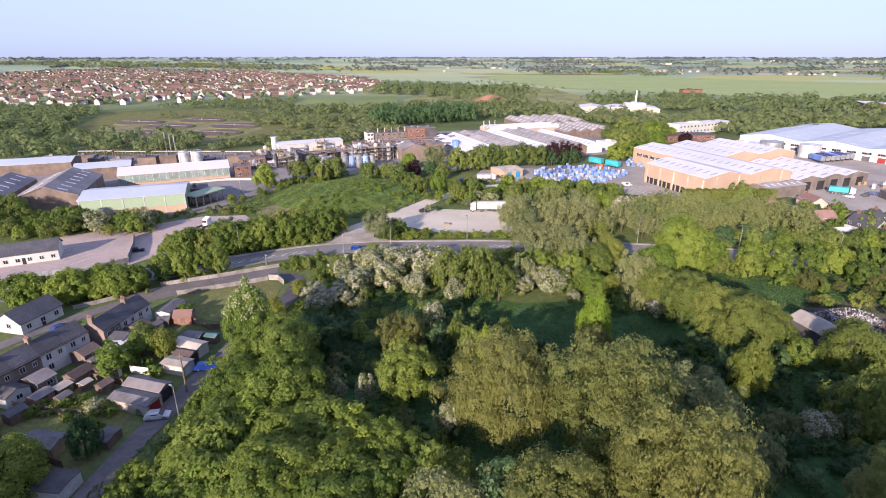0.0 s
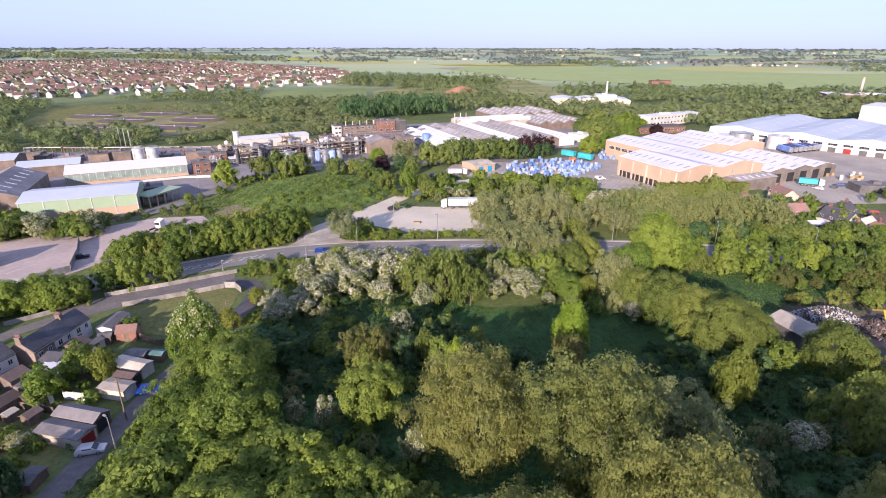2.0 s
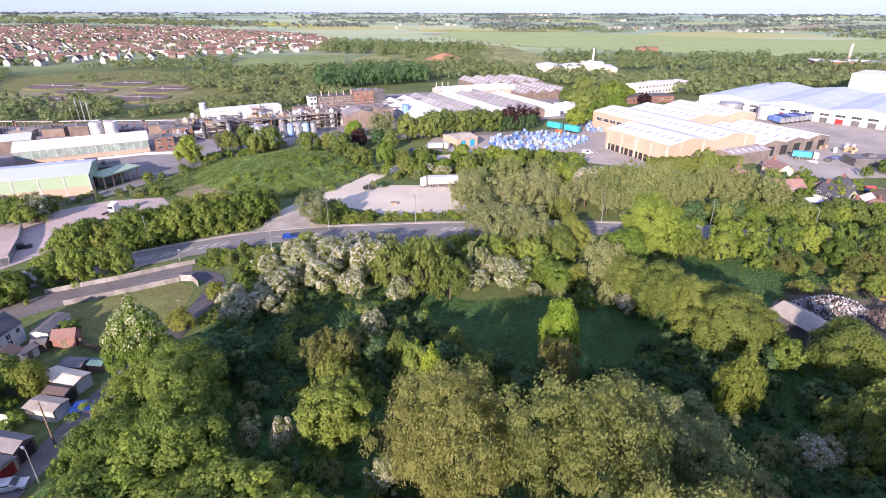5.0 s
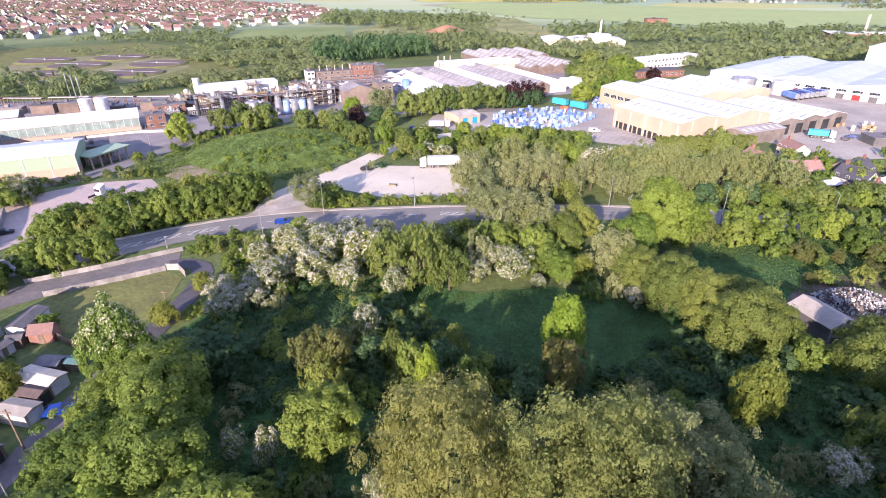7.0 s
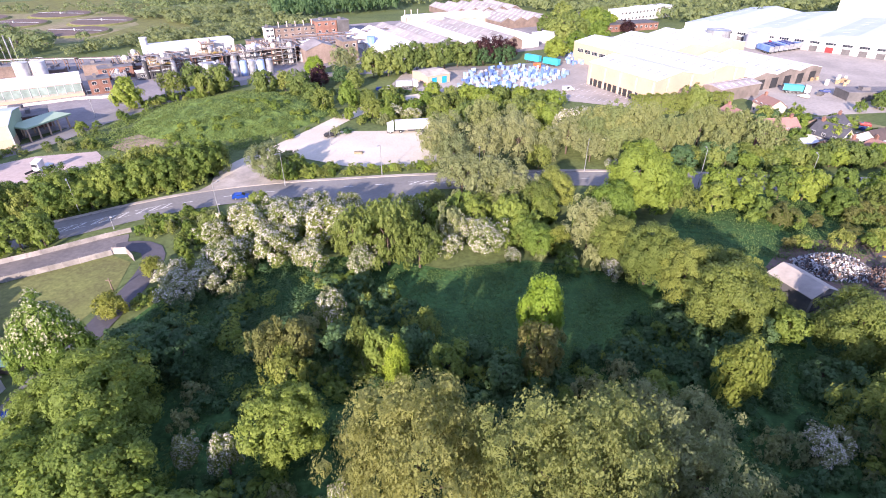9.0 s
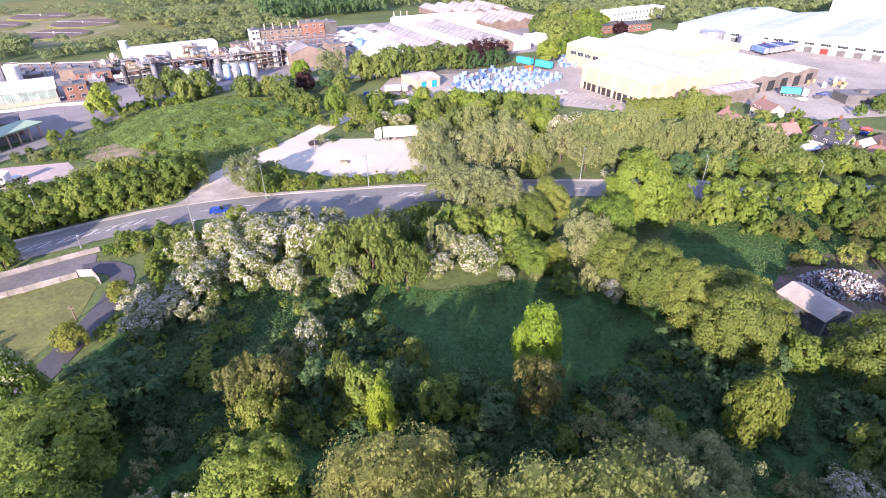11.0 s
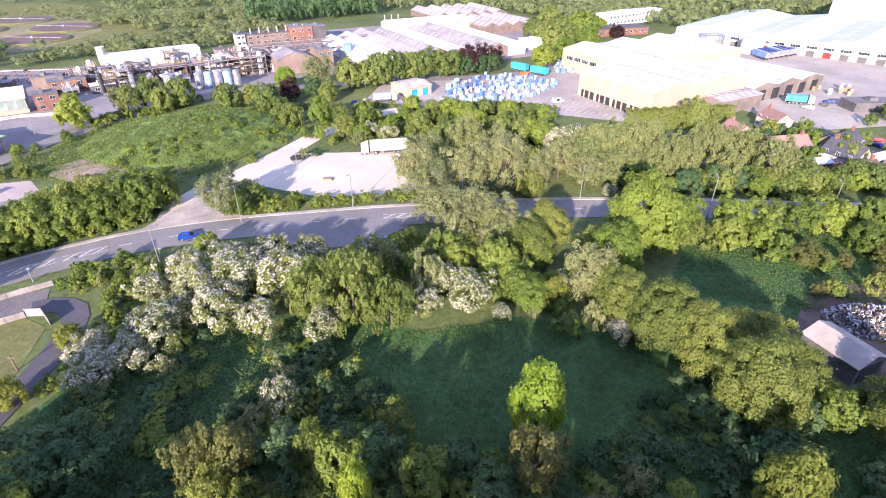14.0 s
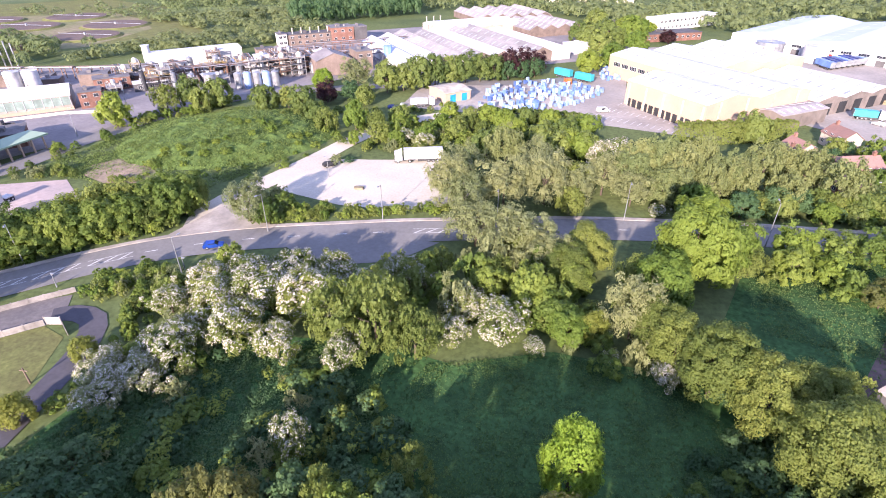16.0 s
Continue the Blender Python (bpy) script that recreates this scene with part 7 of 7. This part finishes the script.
for tx, ty in ((31, 421), (44, 452), (62, 446), (42, 345), (30, 330), (58, 372), (50, 390), (38, 372), (60, 410), (46, 410), (70, 430), (34, 395)):
    tree(rnd.choice(("broad", "medium", "lime")), tx, ty, rnd.uniform(11, 17), rnd.uniform(6, 8), group="works trees")
tree("copper", 84, 418, 8, 4.5)
tree("bright", 76, 440, 9, 6)
tree("broad", 75, 240, 10, 5)
scatter([(-176, 142), (-152, 160), (-140, 174), (-124, 180), (-130, 186), (-148, 178), (-178, 152)], 44, ["shrubolive", "shrubolive", "shrubsilver", "shrub"], (1.0, 2.4), 0.65, 0.45)
scatter([(-196, 128), (-164, 142), (-142, 150), (-150, 160), (-176, 152), (-200, 146)], 40, ["medium", "mediumolive", "shrub", "shrub", "hawthorn"], (3, 8.5), 0.5, 0.5)
scatter([(-230, 120), (-196, 128), (-186, 150), (-222, 148)], 16, ["medium", "broad", "mediumolive"], (8, 12), 0.45, 0.6)
scatter([(84, 186), (130, 188), (132, 193), (84, 192)], 16, ["medium", "medium", "lime"], (5, 7.5), 0.5, 0.5)
scatter([(96, 200), (130, 196), (136, 216), (100, 238), (84, 226), (82, 206)], 20, ["medium", "lime", "shrub", "mediumdark"], (3.5, 7.5), 0.48, 0.7)
scatter([(126, 244), (170, 250), (190, 270), (150, 262)], 10, ["medium", "shrub"], (4, 6), 0.5, 0.7)


def clipped_hedge():
    """The tall clipped evergreen hedge before the warehouse."""
    for x0, y0, x1, y1, h, label in ((49, 234, 88, 243, 7.0, "tall clipped evergreen hedge before the warehouse"), (-16, 250, 20, 250, 4.0, "clipped evergreen hedge along the car park")):
        rng = np.random.default_rng(int(h * 10))
        n = 9000
        t = rng.uniform(0, 1, n)
        side = rng.choice([-1.3, 1.3, 9], n, p=[0.45, 0.15, 0.4])
        top = side > 5
        wob = 0.3 * np.sin(t * 75) + 0.15 * np.sin(t * 31 + 1)
        off = np.where(top, rng.uniform(-1.4, 1.4, n), side + wob)
        z = np.where(top, h + wob * 1.2, rng.uniform(0, h, n))
        dx, dy = x1 - x0, y1 - y0
        l = math.hypot(dx, dy)
        p = np.stack([x0 + dx * t - dy / l * off, y0 + dy * t + dx / l * off, z], 1)
        nrm = np.where(top[:, None], np.array([0, 0, 1.0]), np.stack([-dy / l * np.sign(off), dx / l * np.sign(off), off * 0], 1)) + rng.normal(size=(n, 3)) * 0.4
        nrm /= np.linalg.norm(nrm, axis=1, keepdims=True)
        tagged(new("hedge", quads_mesh("hedge", leaf_quads(p, nrm, 0.42, rng), [L_OLIVE])), label, "hedge")


clipped_hedge()

# gardens
tree("lime", -84.5, 71.5, 7, 3.4, group="garden trees")
tree("medium", -84, 79, 8, 3.6, group="garden trees")
tree("gold", -79.5, 79.5, 7, 2.6, group="garden trees")
tree("hedge", -76.4, 72.4, 2.6, 1.7, group="garden bushes")
tree("conifer", -70.5, 51, 7.5, 2.6, group="garden trees")
tree("broad", -74, 42, 9, 5, group="garden trees")
tree("lime", -88, 97, 3.4, 1.8, group="garden bushes")
tree("hawthorn", -78.6, 60.5, 3, 1.8, group="garden bushes")
scatter([(-92, 56), (-78, 56), (-68, 57), (-70, 62), (-80, 64), (-92, 64)], 40, ["shrub", "hedge", "shrubolive", "shrubsilver"], (0.8, 2.4), 0.6, 0.5, "garden bushes", False)
scatter([(-94, 40), (-74, 40), (-70, 48), (-92, 52)], 30, ["shrub", "hedge", "shrubdark", "shrubolive"], (0.8, 2.4), 0.6, 0.5, "garden bushes", False)
scatter([(-90, 70), (-80, 70), (-80, 92), (-90, 92)], 14, ["shrub", "hedge", "shrubdark"], (0.9, 2.2), 0.6, 0.7, "garden bushes", False)
scatter([(-68, 57), (-64, 60), (-66, 100), (-64, 104), (-62, 70)], 20, ["shrub", "shrubdark"], (1.2, 2.4), 0.6, 0.6, "garden bushes", True)


def cover(name, poly, many, size, mat, label, height=0.5, lanes=True):
    """Leafy ground cover: sprays standing over a piece of ground."""
    rng = np.random.default_rng(many)
    xs, ys = [p[0] for p in poly], [p[1] for p in poly]
    pts = []
    clump = [(rng.uniform(min(xs), max(xs)), rng.uniform(min(ys), max(ys)), rng.uniform(0.2, 1)) for _ in range(many // 60)]
    while len(pts) < many:
        cx, cy, hh = clump[rng.integers(len(clump))]
        x, y = cx + rng.normal() * 1.3, cy + rng.normal() * 1.3
        if inside(x, y, poly):
            pts.append((x, y, rng.uniform(0.05, height) * hh + max(0, mound_h(x, y))))
    p = np.array(pts)
    nrm = rng.normal(size=(many, 3)) * 0.6 + np.array([0, -0.2, 0.8])
    nrm /= np.linalg.norm(nrm, axis=1, keepdims=True)
    tagged(new(name, quads_mesh(name, leaf_quads(p, nrm, size, rng), [mat])), label, "undergrowth", kind="stuff")


cover("undergrowth", [(-64, 30), (-64, 112), (-48, 128), (-12, 128), (-18, 106), (-8, 94), (30, 94), (40, 106), (46, 130), (56, 140), (90, 140), (90, 30)], 70000, 0.24, L_GRASS, "nettles, brambles and low growth under the trees", 0.7)
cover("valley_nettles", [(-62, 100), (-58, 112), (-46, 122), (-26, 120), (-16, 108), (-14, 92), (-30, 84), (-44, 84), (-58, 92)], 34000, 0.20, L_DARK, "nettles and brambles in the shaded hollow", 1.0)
cover("meadow_tussocks", [(-18, 106), (-12, 122), (8, 128), (26, 124), (38, 108), (28, 94), (6, 92)], 40000, 0.15, L_GRASS, "long tussocky meadow grass", 0.4)
cover("bank_growth", [(-138, 178), (-120, 178), (-82, 178), (-75, 192), (-67, 212), (-60, 226), (-76, 250), (-104, 256), (-134, 226)], 60000, 0.24, L_WEEDS, "nettles and tall weeds on the mound", 0.9)
cover("roadside_growth", [(44, 138), (60, 134), (130, 148), (130, 166), (46, 164)], 34000, 0.17, L_GRASS, "rough grass and scrub on the bank", 0.7)
cover("verge_growth", [(-16, 180), (-8, 220), (20, 250), (-20, 252), (-30, 240), (-40, 216), (-20, 214)], 9000, 0.35, L_OLIVE, "rough growth round the gravel yard", 0.7)


# ---- distant woods, hedgerows and houses ----
def wood(name, spots, mat, label, quads=60, leaf=0.28):
    """Many far trees in one mesh: spots of x, y, height, radius."""
    rng = np.random.default_rng(len(spots))
    base = [crown(900 + s, max(3, quads // 12), 12 if quads > 20 else 5, leaf, 1.0, 0, 0.4, -0.5, (0.3, 0.5), wild=0.15, filled=False) for s in range(5)]
    out = []
    for x, y, h, r in spots:
        q = base[rng.integers(5)]
        a = rng.uniform(0, 6.28)
        c, s = math.cos(a), math.sin(a)
        xy = np.stack([q[:, :, 0] * c - q[:, :, 1] * s, q[:, :, 0] * s + q[:, :, 1] * c, q[:, :, 2]], 2)
        out.append(xy * np.array([r, r, h * 0.52]) + np.array([x, y, ground_z(x, y) + h * 0.5]))
    return tagged(new(name, quads_mesh(name, np.concatenate(out), [mat])), label, "wood", kind="stuff")


def thicket(name, poly, many, size, mat, label):
    """Low brambles and saplings grown together over a piece of ground."""
    r4 = random.Random(many)
    xs, ys = [p[0] for p in poly], [p[1] for p in poly]
    spots = []
    while len(spots) < many:
        x, y = r4.uniform(min(xs), max(xs)), r4.uniform(min(ys), max(ys))
        if inside(x, y, poly) and noise.noise(Vector((x / 7, y / 7, 1))) > -0.12:
            h = r4.uniform(*size)
            spots.append((x, y, h, h * r4.uniform(0.55, 0.95)))
    wood(name, spots, mat, label, 170, 0.17)


HOLLOW = [(-60, 102), (-54, 114), (-42, 122), (-26, 120), (-17, 110), (-16, 94), (-30, 82), (-44, 84), (-57, 92)]
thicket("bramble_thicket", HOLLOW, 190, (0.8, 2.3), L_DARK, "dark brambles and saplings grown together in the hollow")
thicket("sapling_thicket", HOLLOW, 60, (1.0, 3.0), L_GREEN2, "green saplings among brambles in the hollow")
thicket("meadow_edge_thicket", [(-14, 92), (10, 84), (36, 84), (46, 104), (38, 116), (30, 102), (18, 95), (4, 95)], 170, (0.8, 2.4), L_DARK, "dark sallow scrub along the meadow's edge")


def fill(poly, many, h, ratio=0.5):
    xs, ys = [p[0] for p in poly], [p[1] for p in poly]
    out = []
    while len(out) < many:
        x, y = rnd.uniform(min(xs), max(xs)), rnd.uniform(min(ys), max(ys))
        if inside(x, y, poly):
            hh = rnd.uniform(*h)
            out.append((x, y, hh, hh * ratio * rnd.uniform(0.8, 1.25)))
    return out


def row(points, gap, h, ratio=0.5, jitter=2.0):
    out = []
    for (ax, ay), (bx, by) in zip(points, points[1:]):
        n = max(1, int(math.hypot(bx - ax, by - ay) / gap))
        for i in range(n):
            hh = rnd.uniform(*h)
            out.append((ax + (bx - ax) * i / n + rnd.uniform(-jitter, jitter), ay + (by - ay) * i / n + rnd.uniform(-jitter, jitter), hh, hh * ratio))
    return out


wood("left_wood", fill([(-560, 260), (-330, 250), (-250, 300), (-236, 350), (-390, 336), (-440, 400), (-620, 420)], 330, (6, 12)) + fill([(-640, 400), (-440, 400), (-520, 520), (-700, 520)], 150, (6, 11)), L_FAR, "wood of mixed trees beyond the old works", 132, 0.24)
wood("plant_wood", fill([(-236, 310), (-186, 330), (-140, 400), (-110, 430), (-170, 450), (-205, 400), (-232, 350)], 150, (4, 8), 0.6) + fill([(-230, 420), (-170, 450), (-160, 500), (-200, 520), (-290, 460)], 120, (4, 8), 0.6), L_FAR, "scrub and trees behind the chemical plant", 132, 0.24)
wood("poplar_wood", row([(-168, 452), (-86, 520)], 4.2, (10, 17), 0.26, 3) + row([(-172, 462), (-90, 530)], 4.2, (11, 17), 0.26, 3) + row([(-176, 474), (-94, 542)], 4.2, (12, 18), 0.26, 3) + fill([(-180, 470), (-96, 540), (-120, 600), (-200, 560)], 90, (10, 16), 0.3), L_DARK, "dense plantation of dark poplars", 90, 0.28)
wood("scrub_wood", fill([(-330, 520), (-200, 560), (-190, 640), (-330, 590)], 120, (5, 9), 0.6) + fill([(-500, 560), (-420, 580), (-330, 590), (-400, 740), (-500, 640)], 130, (5, 9), 0.55) + fill([(-90, 545), (0, 560), (10, 620), (-60, 700), (-200, 640)], 170, (7, 13), 0.45), L_FAR, "scattered scrub between the pastures", 80, 0.28)
wood("heath_wood", fill([(-345, 860), (-230, 830), (-130, 720), (-60, 700), (-60, 850), (-180, 950), (-300, 1150), (-420, 1200)], 300, (8, 14), 0.45) + fill([(-240, 900), (-40, 860), (0, 1080), (-230, 1450)], 70, (4, 8), 0.6) + fill([(-420, 470), (-262, 440), (-190, 500), (-210, 560), (-330, 560)], 120, (4, 8), 0.6), L_FAR, "scattered trees of the heath below the estate", 84, 0.22)
wood("skyline_wood", fill([(-2700, 1950), (-1250, 1950), (-1000, 2250), (-2400, 2450)], 420, (12, 18), 0.7), L_FAR, "broad dark wood beyond the estate", 26, 0.4)
wood("factory_wood", fill([(-300, 840), (-120, 860), (-60, 960), (-260, 1060), (-340, 960)], 220, (10, 16), 0.42) + fill([(40, 680), (300, 660), (520, 640), (560, 800), (300, 850), (140, 860), (20, 800)], 420, (8, 15), 0.5), L_FAR, "woodland behind the factories", 80, 0.28)
wood("east_wood", fill([(66, 482), (108, 490), (116, 560), (20, 610), (-20, 560), (30, 520)], 110, (7, 13), 0.5) + fill([(140, 455), (190, 470), (200, 500), (110, 520), (116, 480)], 50, (6, 11), 0.5) + fill([(110, 520), (200, 500), (300, 560), (520, 560), (640, 640), (500, 660), (260, 640), (120, 600)], 380, (7, 13), 0.5) + fill([(240, 260), (420, 240), (460, 420), (330, 400)], 120, (6, 10), 0.5), L_FAR, "belt of trees beyond the white warehouse", 90, 0.28)


def far_hedges():
    spots, hazy = [], []
    r2 = random.Random(11)
    for k in range(260):
        a = r2.uniform(-1.05, 0.85)
        d = 1000 + 3700 * r2.random() ** 0.8
        x, y = d * math.sin(a), d * math.cos(a)
        if -350 < x < 700 and 880 < y < 1800 or (-1800 < x < -330 and 700 < y < 1900):
            continue
        t = r2.choice((0.5, 2.07, 0.45, 2.1)) + r2.uniform(-0.15, 0.15)
        l = r2.uniform(60, 320)
        line = row([(x, y), (x + l * math.cos(t), y + l * math.sin(t))], 9, (6, 12), 0.7, 3)
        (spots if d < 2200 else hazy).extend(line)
    for k in range(60):
        a = r2.uniform(-1.05, 0.85)
        d = r2.uniform(2000, 4700)
        x, y = d * math.sin(a), d * math.cos(a)
        w = r2.uniform(60, 220)
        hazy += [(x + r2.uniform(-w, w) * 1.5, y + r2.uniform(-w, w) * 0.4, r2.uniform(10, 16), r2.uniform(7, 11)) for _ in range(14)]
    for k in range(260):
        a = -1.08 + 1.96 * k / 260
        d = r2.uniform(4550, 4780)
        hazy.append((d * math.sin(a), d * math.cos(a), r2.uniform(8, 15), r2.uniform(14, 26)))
    wood("hedgerows", spots, L_FAR, "hedgerows and copses between the fields", 34, 0.42)
    wood("remote_woods", hazy, L_HAZY, "remote woods along the skyline, haze in their leaf colour", 12, 0.7)


far_hedges()

ESTATE = [(-697, 540), (-608, 565), (-509, 655), (-442, 775), (-343, 900), (-420, 1200), (-582, 1459), (-1164, 1849), (-1788, 1840), (-1781, 1385), (-1100, 800)]


def estate():
    """The housing estate: the nearest houses one by one, the rest joined."""
    r3 = random.Random(21)
    spots = []
    for k in range(4200):
        x, y = r3.uniform(-1790, -340), r3.uniform(540, 1850)
        if not inside(x, y, ESTATE):
            continue
        t = 25 + 50 * noise.noise(Vector((x / 260, y / 260, 3)))
        spots.append((x, y, round(t / 15) * 15 + r3.choice((0, 0, 90))))
    kept = []
    cells = {}
    for x, y, t in spots:
        c = (int(x // 16), int(y // 16))
        if any((a - x) ** 2 + (b - y) ** 2 < 15 ** 2 for i in (-1, 0, 1) for j in (-1, 0, 1) for a, b in cells.get((c[0] + i, c[1] + j), ())):
            continue
        cells.setdefault(c, []).append((x, y))
        kept.append((x, y, t))
    kept.sort(key=lambda s: s[0] ** 2 + s[1] ** 2)
    kinds = []
    for l, d, h, wall, roof in ((10, 7.5, 5, DULLBRICK, CONCTILE), (9, 7, 5, RENDER, CONCTILE), (14, 8, 5, RENDER, BROWNTILE), (9, 7.5, 5, RENDER, CONCTILE), (8, 7, 5.4, RENDER, BROWNTILE)):
        rise = d * 0.45
        wm = Geo().gable(-l / 2, l / 2, -d / 2, d / 2, 0, h, h + rise).mesh("wall", wall)
        rm = Geo().roof(-l / 2, l / 2, -d / 2, d / 2, h + 0.05, h + rise + 0.05, "x", 0.2, 0.4).mesh("roof", roof)
        cm = Geo().box(l * 0.3, l * 0.3 + 0.9, -0.4, 0.4, h + rise - 0.6, h + rise + 1.2).mesh("chimney", BRICK)
        vm = Geo()
        for xx in (-l * 0.28, l * 0.22):
            for zz in (1.5, 4.0):
                vm.box(xx - 0.7, xx + 0.7, -d / 2 - 0.04, -d / 2 + 0.02, zz - 0.6, zz + 0.6)
        kinds.append((wm, rm, cm, vm.mesh("window", GLASS), "brick" if wall is DULLBRICK else "pale rendered", "pinkish" if roof is CONCTILE else "brown"))
    for x, y, t in kept[:110]:
        wm, rm, cm, vm, wn_, rn_ = r3.choice(kinds)
        ob = thing("house", pose(x, y, ground_z(x, y) - 0.1, 0, 0, t), f"{wn_} estate house with {rn_} tiled roof", "house", "estate houses")
        for nm, me in (("wall", wm), ("roof", rm), ("chimney", cm)):
            part(nm, me, None, ob)
    walls, roofs, pale = Geo(), Geo(), Geo()
    for x, y, t in kept[110:]:
        m = pose(x, y, ground_z(x, y) - 0.1, 0, 0, t)
        l, d, h = r3.uniform(8, 15), 7.5, 5
        g1 = Geo().gable(-l / 2, l / 2, -d / 2, d / 2, 0, h, h + 3.2)
        g2 = Geo().roof(-l / 2, l / 2, -d / 2, d / 2, h + 0.05, h + 3.25, "x", 0.2, 0.4)
        (walls if r3.random() < 0.4 else pale).add([m @ Vector(p) for p in g1.v], g1.f)
        roofs.add([m @ Vector(p) for p in g2.v], g2.f)
    solo("far_house_walls", walls, CREAM, "cream walls of the farther estate houses", "houses", kind="stuff")
    solo("far_house_walls", pale, RENDER, "pale walls of the farther estate houses", "houses", kind="stuff")
    solo("far_house_roofs", roofs, CONCTILE, "brown-pink tiled roofs of the farther estate houses", "houses", kind="stuff")
    green = []
    for k in range(2600):
        x, y = r3.uniform(-1790, -340), r3.uniform(540, 1850)
        if inside(x, y, ESTATE):
            green.append((x, y, r3.uniform(5, 10), r3.uniform(3, 5.5)))
    wood("estate_trees", green, L_FAR, "small trees among the estate houses", 26, 0.5)
    far = Geo()
    for k in range(48):
        a, d = r3.uniform(-0.4, 0.8), r3.uniform(2000, 4300)
        cx, cy = d * math.sin(a), d * math.cos(a)
        for _ in range(r3.choice((1, 1, 3, 6))):
            x, y = cx + r3.uniform(-60, 60), cy + r3.uniform(-25, 25)
            g1 = Geo().gable(-6, 6, -4, 4, 0, 5, 8)
            m = pose(x, y, ground_z(x, y), 0, 0, r3.uniform(0, 180)) @ Matrix.Scale(r3.uniform(0.7, 1.1), 4)
            far.add([m @ Vector(p) for p in g1.v], g1.f)
    solo("far_hamlets", far, CREAM, "pale houses of far hamlets among fields", "houses", kind="stuff")


estate()
